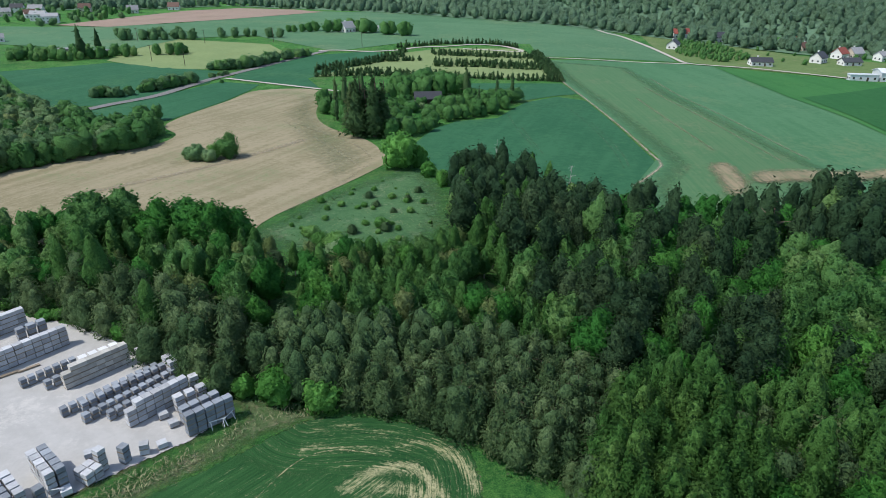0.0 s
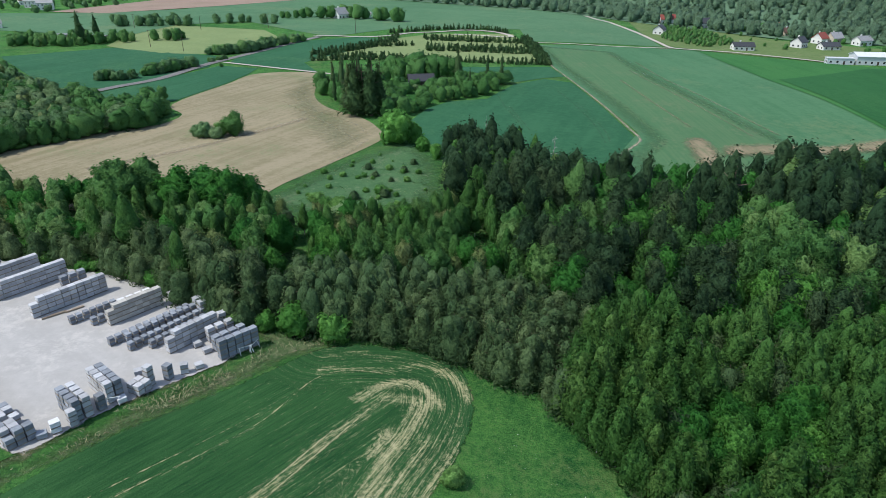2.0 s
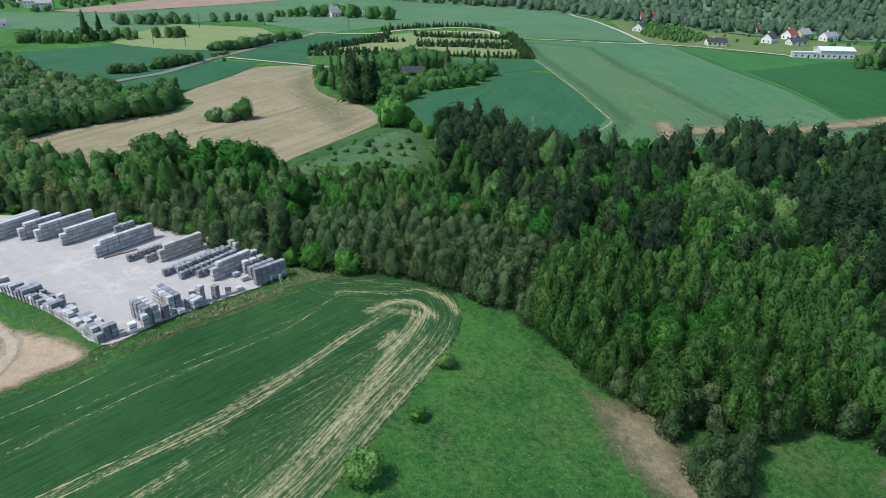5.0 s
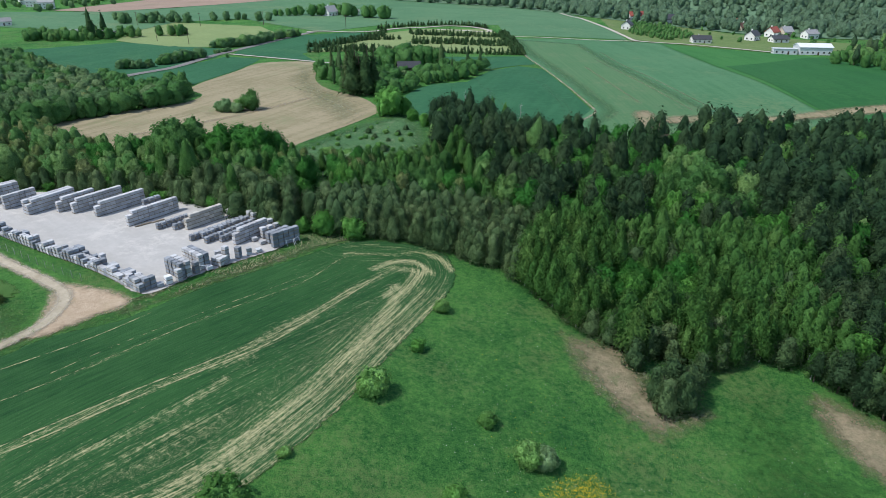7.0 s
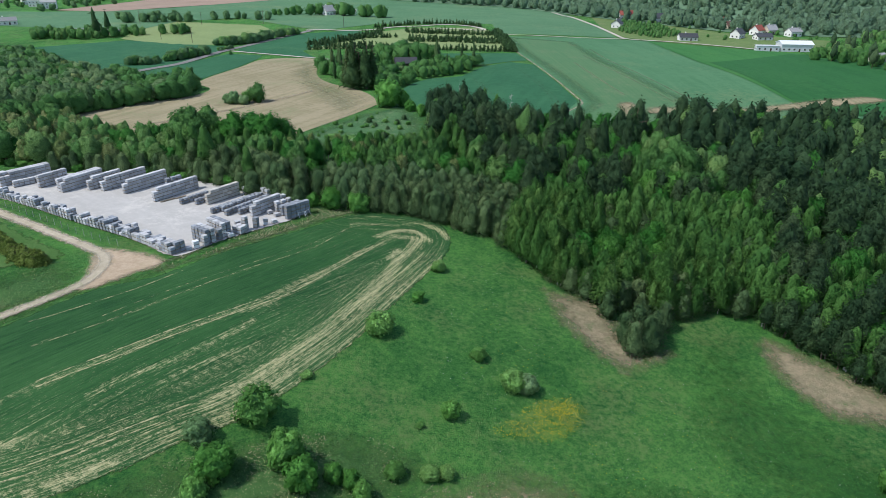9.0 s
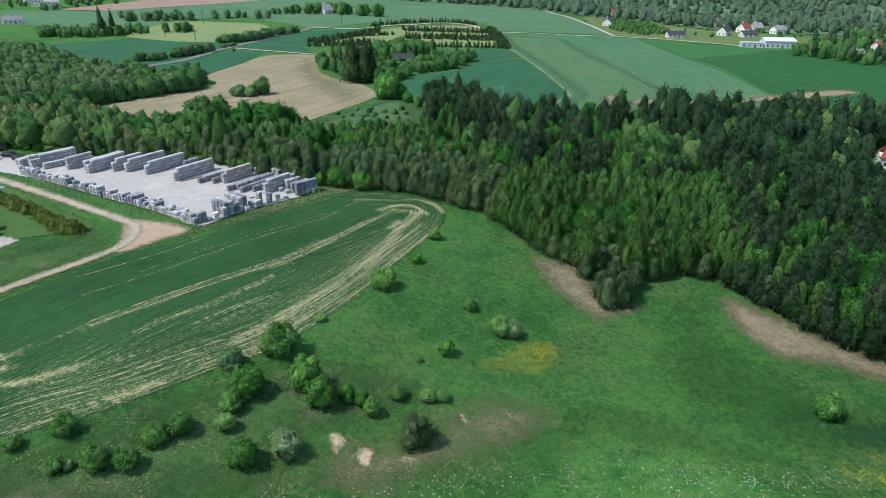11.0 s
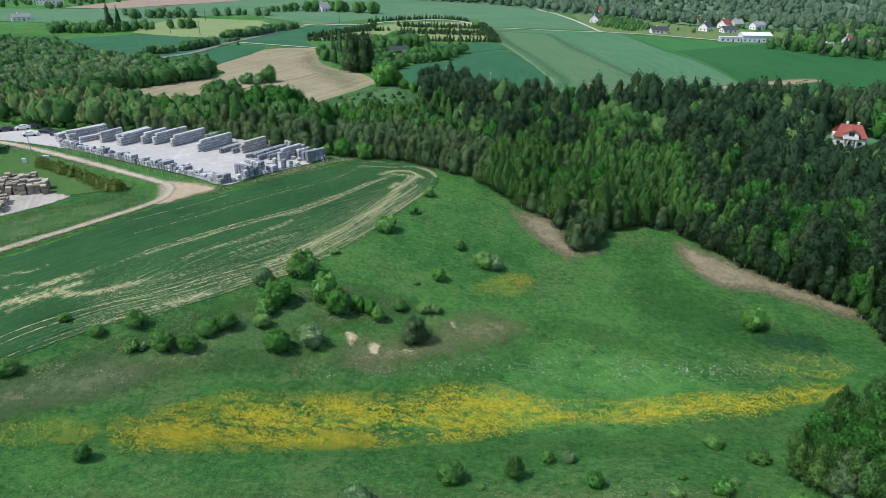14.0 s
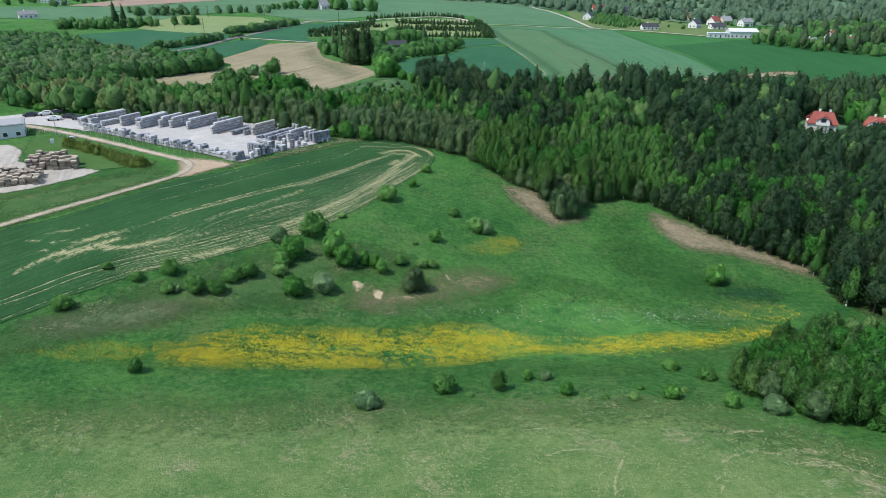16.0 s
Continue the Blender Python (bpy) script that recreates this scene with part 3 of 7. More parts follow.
ribbon("cross_lane", [(54, 404), (57.7, 402.1), (86.2, 399.0), (112.4, 395.5), (140.5, 399), (147, 402)], 2.4, M["gravel_road"], 0.35, "straight pale gravel lane", "lane")
ribbon("village_lane", [(100, 650), (127.9, 604.9), (136.0, 563.0), (142.4, 541.3), (146.4, 476.5), (146.4, 426.4), (147.2, 402.5), (160, 397), (182, 391), (202, 374), (222, 352)], 3.2, M["gravel_road"], 0.45, "pale gravel lane to the village", "lane")
ribbon("ring_lane", [(-80.5, 426), (-67.9, 428.8), (-48.9, 424), (-31.6, 430.8), (-17.6, 445.7), (1.3, 452.6), (20.8, 462.9), (39.7, 454.8), (49.2, 435.3), (46.5, 427.1), (30.7, 434.3), (12, 440)], 3.4, M["gravel_road"], 0.4, "curved pale gravel drive of a garden", "lane")

CROP = [(4.8, 52.4), (2.8, 44.1), (-0.4, 37.4), (-5.9, 25.8), (-11.2, 14.5), (-16.4, 5.9), (-20.6, 0.2), (-24.7, -4.1), (-30.5, -8.3), (-36.9, -13.3), (-43.0, -17.1), (-48.7, -20.3), (-55.2, -26.0), (-63.1, -35.8), (-84, -60), (-104, -40), (-82, -5.0), (-73.5, 1.5), (-62.2, 16.2), (-55.2, 26.9), (-47.5, 31.2), (-43.2, 36.0), (-37.2, 43.8), (-24.1, 55.4), (-16.1, 62.8), (-6.9, 63.8), (2.4, 60.8)]


def make_crop():
    ob = drape("crop_field", CROP, M["crop"], 0.09, "dark green young cereal field with streaks of pale straw", "field", 1.0, True, 4)
    me = ob.data
    co = np.empty(len(me.vertices) * 3)
    me.vertices.foreach_get("co", co)
    x, y = co.reshape(-1, 3)[:, 0], co.reshape(-1, 3)[:, 1]
    guide = curve_pts([(-92, -70)] + CROP[13::-1] + [(2.4, 60.8), (-6.9, 63.8), (-16, 62.6)], False, 6)
    dist, along = to_line(guide, x, y)
    far_in = dist > 9.0
    dist = np.where(far_in, (x + 63) * -0.7647 + (y + 36) * 0.6444, dist)
    along = np.where(far_in, (x + 63) * 0.6444 + (y + 36) * 0.7647, along)
    uv = me.uv_layers.new(name="flow")
    li = np.empty(len(me.loops), int)
    me.loops.foreach_get("vertex_index", li)
    uv.data.foreach_set("uv", np.stack([along[li], dist[li]], 1).ravel())
    across, _ = to_line(guide, x, y)
    straw = 0.18 + 0.37 * np.clip(1.15 - across / 22, 0, 1) * (0.80 + 0.20 * smooth(-44, -14, x)) * smooth(-62, -46, x) * (1 - 0.45 * smooth(36, 52, y)) + 0.10 * smooth(-20, -60, x) * smooth(12, -10, y)
    for pts, w, s in (
        ([(-50, 0.9), (-43.9, 6.4), (-36.8, 13.2), (-28.5, 21.2), (-23.1, 27.1), (-17.5, 36.4), (-12.4, 44.8), (-7.6, 51.2)], 1.3, 0.60),
        ([(-55.2, 9.5), (-48.3, 15.7), (-40.9, 24.3), (-32.0, 34.9), (-25.8, 41.2), (-20.8, 47.1), (-16.5, 55.1)], 0.7, 0.46),
        ([(-16.1, 57.4), (-13.8, 58.2), (-10.1, 58.3), (-6.8, 58.1), (-2.7, 59.6), (1.5, 58.9), (4.2, 54.8)], 0.7, 0.64),
        ([(-15.4, 60.8), (-11.3, 62.1), (-7.0, 60.9), (-2.7, 60.0)], 0.6, 0.58),
        ([(-0.2, 59.1), (2.3, 57.3), (4.1, 53.5)], 1.2, 0.74),
        ([(-10.3, 51.8), (-7.4, 54.8), (-4.3, 55.8), (-1.8, 54.8), (0.2, 51.7)], 1.0, 0.80),
        ([(-7.0, 52.6), (-1.0, 52.2)], 1.7, 0.66),
        ([(-28.7, -1.5), (-24.2, 3.1), (-20.0, 9.9), (-16.4, 15.3), (-12.6, 23.8), (-9.6, 31.0), (-6.2, 40.5), (-1.7, 52.1)], 1.5, 0.74),
        ([(-31.8, -7.0), (-25.5, -2.0), (-22.1, 2.6), (-18.3, 8.0), (-14.8, 14.3), (-10.8, 23.3), (-6.1, 34.5), (-1.2, 45.6)], 1.3, 0.66),
        ([(-22.5, -1.7), (-18.9, 3.0), (-15.3, 6.9), (-12.9, 11.1), (-10.3, 16.3), (-6.7, 25.7), (-2.3, 36.1), (1.8, 44.0)], 0.9, 0.70),
        ([(-7.6, 42.1), (-6.1, 46.1)], 1.1, 0.78), ([(-9.5, 31.0), (-5.0, 38.5)], 2.2, 0.66),
        ([(-25.5, 26.0), (-22.2, 31.0), (-16.7, 37.8)], 1.0, 0.60), ([(-29.6, 19.1), (-24.8, 22.7)], 0.9, 0.56),
        ([(-42.7, -0.8), (-40.2, 2.4), (-37.8, 4.2), (-32.4, 9.0), (-26.8, 17.2)], 0.9, 0.66), ([(-35.5, 1.1), (-31.8, 5.5), (-24.6, 11.0)], 0.8, 0.62),
        ([(-33.7, 0.6), (-31.4, 2.9), (-24.2, 9.3)], 0.8, 0.58),
        ([(-69.4, -20.8), (-67.1, -16.9), (-65.6, -15.0)], 0.8, 0.80), ([(-69.2, -13.6), (-67.6, -12.8)], 0.5, 0.76), ([(-66.1, -14.7), (-62.6, -13.4), (-59.8, -11.0), (-56.6, -8.6)], 0.9, 0.82),
        ([(-64.4, -10.1), (-61.6, -8.4), (-58.9, -6.2)], 0.7, 0.78), ([(-58.9, -6.2), (-54.7, -3.4), (-48.1, 3.0), (-39.8, 10.9)], 0.6, 0.58), ([(-72.8, -9.1), (-71.0, -8.8)], 0.4, 0.74), ([(-70.6, -5.6), (-68.0, -5.2), (-66.6, -4.6)], 0.55, 0.80),
        ([(-66.6, -4.6), (-65.1, -2.6)], 0.35, 0.68), ([(-68.0, -9.9), (-66.2, -9.2)], 0.5, 0.76), ([(-64.3, -17.0), (-61.1, -13.4), (-57.7, -11.4)], 0.6, 0.74), ([(-66.0, -15.3), (-63.2, -10.6), (-58.5, -7.4), (-56.0, -5.6)], 0.5, 0.70),
        ([(-58.1, -12.4), (-55.5, -12.2), (-52.0, -11.0), (-47.8, -8.4)], 1.0, 0.80), ([(-47.8, -8.4), (-43.2, -7.0), (-41.2, -4.9)], 0.6, 0.60), ([(-45.7, -16.0), (-43.1, -15.0), (-40.6, -13.6), (-36.2, -10.8)], 0.7, 0.76),
    ):
        d, _ = to_line(curve_pts(pts, False, 5), x, y)
        straw = np.maximum(straw, s * np.exp(-((d / (w * 1.25)) ** 2)))
    me.attributes.new("straw", "FLOAT", "POINT").data.foreach_set("value", straw)


make_crop()


def straw_line_material():
    m, nt, out = mat_new("straw_tramline")
    p = n_pos(nt)
    c = n_mix(nt, n_noise(nt, p, 2.0, 3), (0.22, 0.235, 0.11), (0.42, 0.40, 0.235))
    e = n_math(nt, "ADD", n_math(nt, "MULTIPLY", n_attr(nt, "edge"), 1.6), n_math(nt, "MULTIPLY", n_math(nt, "SUBTRACT", n_noise(nt, p, 0.7, 5, 0.8), 0.56), 1.3))
    n_surface(nt, out, c, 0.9, None, 0.1, 0.0, n_range(nt, e, 0.0, 0.12))
    return m


M["tramline"] = straw_line_material()
for pts, w in (
    ([(-50.0, 0.5), (-43.7, 5.8), (-36.6, 12.5), (-28.4, 20.5), (-23.0, 26.3), (-17.4, 35.6), (-12.4, 43.9), (-8.6, 50.2)], 0.36), ([(-50.5, 1.6), (-44.3, 7.3), (-37.1, 14.1), (-28.7, 22.1), (-23.3, 28.1), (-17.6, 37.4), (-12.5, 45.9)], 0.34),
    ([(-55.2, 9.5), (-48.3, 15.7), (-40.9, 24.3), (-32.0, 34.9), (-25.8, 41.2), (-20.8, 47.1), (-16.5, 55.1), (-12.3, 57.7), (-6.7, 57.4)], 0.24), ([(-49.2, 17.7), (-41.8, 26.8), (-32.5, 36.8), (-26.2, 43.3), (-21.1, 48.8)], 0.2),
    ([(-59.4, 16.6), (-56.1, 19.1), (-48.4, 26.5), (-42.7, 34.2)], 0.26),
    ([(-66.7, -30.0), (-63.7, -26.0), (-59.7, -21.1), (-54.8, -17.2), (-50.1, -14.5), (-45.0, -11.8), (-38.0, -7.1), (-30.6, -1.7)], 0.34), ([(-66.1, -31.1), (-62.6, -27.3), (-58.7, -22.4), (-53.9, -18.4), (-48.9, -15.1), (-43.8, -12.5), (-37.9, -8.1), (-30.2, -3.0)], 0.32),
    ([(-63.8, -35.2), (-60.7, -30.6), (-58.1, -27.1), (-55.0, -23.7), (-50.3, -19.4), (-46.5, -16.6)], 0.26),
):
    ribbon("tramline", pts, w, M["tramline"], 0.13, "thin pale straw tramline in the cereal", "track")

WOOD_FRONT = [(-22, 66), (-12, 65.5), (0, 62.5), (8, 58), (13.5, 55), (22, 62), (24, 70), (12, 78), (-20, 80), (-27, 74)]
WOOD_BIRCH = [(14, 54), (20.5, 41), (25.5, 34.5), (32, 30), (42, 28), (50, 31), (58, 30), (66, 36), (76, 60), (60, 70), (24, 70), (20, 62)]
WOOD_EAST = [(59, 29), (66, 15.5), (86, -3), (79, -16), (95, -35), (140, -40), (165, 20), (215, 70), (275, 120), (262, 150), (190, 152), (140, 156), (100, 141), (64, 128), (36, 130), (24, 142), (10, 146), (2, 128), (2, 112), (12, 97), (16, 84), (24, 70), (60, 70), (76, 60), (66, 36)]
WOOD_GROVE = [(57, -34), (47, -44), (43.5, -51), (45, -57), (49, -61), (54, -63.5), (56, -69), (66, -78), (95, -60), (84, -32), (68, -29)]
WOOD_YARD = [(-26, 67), (-34, 71.5), (-44, 79), (-54, 87), (-72, 95), (-100, 98), (-124, 107), (-150, 125), (-140, 150), (-118, 142), (-92, 120), (-60, 113), (-38, 114), (-29, 104), (-25, 92), (-22, 82)]
WOOD_MID = [(-24, 92), (-20, 80), (12, 78), (20, 74), (16, 84), (12, 97), (2, 110), (-6, 103), (-18, 100), (-26, 101)]
WOOD_WEST = [(-92, 187), (-116, 160), (-145, 124), (-230, 120), (-340, 250), (-300, 340), (-200, 290), (-150, 235), (-120, 208)]
for pts in (WOOD_FRONT, WOOD_BIRCH, WOOD_EAST, WOOD_GROVE, WOOD_YARD, WOOD_MID, WOOD_WEST):
    drape("forest_floor", pts, M["forest_floor"], 0.05, "shaded forest floor with moss and litter", "ground")
drape("bare_bank", [(19.5, 38.0), (23.6, 36.5), (31.2, 35.4), (33.5, 28), (35, 22.5), (40.5, 21.5), (40.0, 17.5), (34.4, 14.6), (29.0, 12.6), (25.2, 16.4), (21.6, 22.5), (19.4, 29.1)], M["bare"], 0.13, "bare brown earth bank below the pines", "ground", 1.0)
drape("bare_bank", [(53.8, 23.5), (58, 25), (64, 19.5), (70, 13), (80, 4), (86, -3), (82, -8.0), (76.5, -5.8), (71.2, -1.9), (65.3, 1.8), (57.6, 4.0), (54.2, 9.2), (52.4, 15.9)], M["bare"], 0.13, "bare brown earth strip along the wood", "ground", 1.0)
drape("bare_slope", [(-18, -18), (-8, -14.5), (0, -9), (8, -4.5), (16, -5), (19, -9.5), (13, -16), (4, -21), (-8, -26.5), (-16, -25)], M["dry_bare"], 0.12, "thin dry grass on a sandy slope", "ground", 1.0)
drape("bare_slope", [(-4, -22), (-18, -21), (-17, -26), (-6, -26.5), (2, -25)], M["dry_bare"], 0.12, "worn dry turf below the sandy scrapes", "ground", 1.0)
drape("lush_meadow", [(36, 12), (45, 27), (54, 25), (54, 14), (62, 1), (74, -9), (70, -18), (54, -20), (42, -12), (33, 0)], M["lush"], 0.08, "deep green lush grass below the wood", "ground", 2.0)
drape("spring_meadow", [(-22, -26), (-6, -24), (8, -12), (20, -4), (36, -6), (52, -16), (62, -26), (48, -40), (30, -46), (6, -46), (-14, -47), (-40, -48), (-52, -46), (-36, -34)], M["spring"], 0.07, "fresh light green grass round the flowers", "ground", 2.0)
drape("clearing", [(-42, 116), (-36, 130), (-26, 152), (-14, 166), (-4, 168), (2, 150), (4, 126), (-4, 106), (-20, 100), (-34, 108)], M["clearing"], 0.11, "dull green rough grass in the clearing", "ground", 2.0)
drape("lush_hollow", [(55.5, -10.5), (61, -8.5), (67.5, -8.5), (72, -12), (68.5, -17), (61.3, -16.2), (56.5, -13.5)], M["dark_turf"], 0.10, "patch of darker green grass", "ground", 1.0)
drape("shrub_slope", [(-100, -80), (-84, -60), (-63, -36), (-54, -26), (-42, -16), (-30, -8), (-14, -1), (0, -5), (-2, -13), (-14, -19), (-18, -28), (-32, -31), (-42, -36), (-54, -46), (-66, -56), (-84, -76)], M["bank_grass"], 0.085, "rough dark grass between the shrubs", "ground", 1.5)
drape("dry_slope", [(-64, -36), (-54, -29), (-45, -25.5), (-36, -26.5), (-30, -27), (-37, -31), (-42, -37), (-55, -41)], M["bank_dry"], 0.10, "dry grass slope under the shrubs", "ground", 1.5)
drape("dry_slope", [(-66, -58), (-42, -49.5), (-15, -46.5), (10, -47.5), (32, -48), (43, -58), (58, -72), (66, -90), (0, -97), (-66, -92)], M["rough_grass"], 0.08, "dry spring grass on the near slope", "ground", 2.5)
drape("yard_verge", [(-50.5, 36.0), (-46.5, 32.4), (-36.9, 42.6), (-27.5, 51.4), (-20, 59.2), (-12.5, 64.0), (-20, 66.5), (-27, 68.2), (-36, 73), (-45, 80), (-43, 76), (-33, 68), (-25, 62.5), (-28.3, 57.4), (-38, 48.2), (-44.6, 38.4)], M["verge"], 0.12, "rough dry grass verge beside the yard", "ground", 1.0, False)
drape("track_bank", [(-56, 30), (-62, 17), (-74, 3), (-82, -3), (-98, 12), (-90, 21), (-76, 33), (-66, 40)], M["bank_grass"], 0.09, "rough grass bank beside the track", "ground", 1.5)
drape("lawn_left", [(-72, 38), (-86, 33), (-100, 42), (-108, 58), (-110, 68), (-97, 66), (-80, 53), (-66, 42)], M["lawn"], 0.11, "mown green lawn behind the crates", "lawn", 1.5)
drape("yard", [(-25.2, 62.6), (-28.9, 58.0), (-38.6, 49.0), (-45.4, 39.8), (-49, 41.4), (-58.1, 49.8), (-71.6, 58.0), (-91.2, 69.2), (-106, 77), (-118, 83), (-134, 91), (-140, 97), (-126, 101), (-108, 91), (-90, 89), (-70, 87), (-53.2, 82), (-41.9, 75.8), (-32.9, 68)], M["yard"], 0.16, "pale concrete storage yard with dusty stains", "yard", 1.5, False)
drape("crate_yard", [(-82, 37), (-78, 33.5), (-86, 22.5), (-95, 18), (-112, 22), (-125, 45), (-116, 61), (-106, 54), (-100, 43)], M["pallet_yard"], 0.14, "pale trodden crate yard", "yard", 1.5)
drape("sand_apron", [(-63, 45.5), (-56, 44.5), (-49, 41.5), (-46.5, 38.5), (-47.5, 35), (-51, 31.5), (-54.5, 27.0), (-58.5, 26.5), (-60, 34)], M["red_soil"], 0.14, "trampled reddish sandy apron at the yard corner", "ground", 0.8)
TRACK = [(-96, -15), (-82.2, -1.2), (-75.0, 6.4), (-67.3, 15.2), (-60.9, 23.8), (-57.7, 29.5), (-57.3, 35.0), (-58.6, 40.0), (-62.3, 44.1), (-70.4, 49.9), (-84.0, 59.0), (-97.3, 67.6), (-108, 74.7), (-118, 81), (-136, 91)]
ribbon("track_verge", [(-82, -2), (-73.4, 4.4), (-65.6, 13.2), (-59.2, 22.0), (-55.2, 28.6), (-51, 31), (-46, 34.2)], 8.0, M["bank_grass"], 0.075, "dull green grass strip between crop and track", "ground")
ribbon("dirt_track", TRACK, 3.8, M["track"], 0.19, "pale rutted dirt track", "track")
for side in (-0.85, 0.85):
    line = np.array(TRACK[1:13], float)
    way = np.gradient(line, axis=0)
    way /= np.linalg.norm(way, axis=1)[:, None]
    ribbon("wheel_rut", [tuple(q) for q in line + np.stack([-way[:, 1], way[:, 0]], 1) * side], 0.7, M["rut"], 0.225, "pale worn wheel rut in the track", "track")
for pts in ([(-14.4, -16.4), (-12.2, -16.2), (-11.6, -19.0), (-13.4, -20.2)], [(-11.0, -18.2), (-8.0, -18), (-8.4, -21), (-10.4, -21.4)], [(2.8, -10.4), (4.2, -10.2), (4.4, -12.2), (3.0, -12.4)], [(-5.4, -18.6), (-2.6, -18.4), (-2.4, -19.8), (-5, -19.9)]):
    drape("sand_pit", pts, M["sand"], 0.17, "small pale sandy scrape in the slope", "ground", 0.5)


# ---- trees ----
def kites(P, N, T, size, wide, rg):
    """Small folded leaf clumps: at P, facing N, their long axis along T."""
    T = T - N * (T * N).sum(1)[:, None]
    T /= np.linalg.norm(T, axis=1)[:, None] + 1e-9
    B = np.cross(N, T)
    s = size[:, None]
    k = len(P)
    fold = N * s * rg.uniform(-0.45, 0.45, (k, 1))
    a = P - T * s * rg.uniform(0.7, 1.1, (k, 1))
    b = P + B * s * wide * rg.uniform(0.7, 1.2, (k, 1)) + fold
    c = P + T * s * rg.uniform(0.7, 1.1, (k, 1))
    d = P - B * s * wide * rg.uniform(0.7, 1.2, (k, 1)) + fold
    V = np.stack([a, b, c, d], 1).reshape(-1, 3)
    F = np.arange(4 * k).reshape(k, 4)
    return V, F


def sprays(P, N, T, size, wide, rg, G):
    """Leaf clumps whose surface leans the way G of the crown round them."""
    G = unit(G)
    N = unit(G + N * 0.6 + UP * 0.3 + rg.normal(0, 0.36, G.shape))
    V, F = kites(P, N, T, size, wide, rg)
    return V, F[:, ::-1].copy(), np.repeat(unit(G * 0.5 + N * 0.5), 4, 0), np.ones(len(V))


def unit(v):
    return v / (np.linalg.norm(v, axis=1)[:, None] + 1e-9)


def ball(rg, k):
    return unit(rg.normal(size=(k, 3)))


UP = np.array([[0, 0, 1.0]])


def merge(parts):
    """Vertices, faces and, where given, normals and thinness of several pieces as one."""
    F, o = [], 0
    for q in parts:
        F.append(np.asarray(q[1]) + o)
        o += len(q[0])
    return (np.concatenate([q[0] for q in parts]), np.concatenate(F)) + tuple(np.concatenate([q[k] for q in parts]) for k in range(2, len(parts[0])))


def skin(P):
    """Quads over a grid of points (rows from below to the top, closed round), with their smooth normals."""
    a, b = P.shape[:2]
    idx = np.arange(a * b).reshape(a, b)
    nxt = np.roll(idx, -1, 1)
    F = np.stack([idx[:-1].ravel(), nxt[:-1].ravel(), nxt[1:].ravel(), idx[1:].ravel()], 1)
    du = np.gradient(P, axis=0)
    dv = np.roll(P, -1, 1) - np.roll(P, 1, 1)
    G = unit(np.cross(dv, du).reshape(-1, 3))
    G = unit(G + UP * 0.15)
    G[-b:] = UP
    return P.reshape(-1, 3), F, G, np.zeros(a * b)


# height over which the crown hangs, how the radius shrinks upwards, branches in a whorl, thickness of a whorl
UPRIGHT = {
    "pine": (0.02, lambda u: np.clip(1 - u, 0, 1) ** 0.5 * (0.72 + 0.28 * np.clip(u * 5, 0, 1)), 5, 1.3),
    "old_pine": (0.22, lambda u: np.clip(1 - u, 0, 1) ** 0.46 * (0.6 + 0.4 * np.clip(u * 4, 0, 1)), 5, 0.8),
    "spruce": (0.04, lambda u: np.clip(1 - u, 0, 1) ** 0.9, 6, 0.95),
    "birch": (0.15, lambda u: np.clip(1 - u, 0, 1) ** 0.72 * np.clip(0.45 + u * 3.2, 0, 1) * 1.12, 4, 1.8),
}


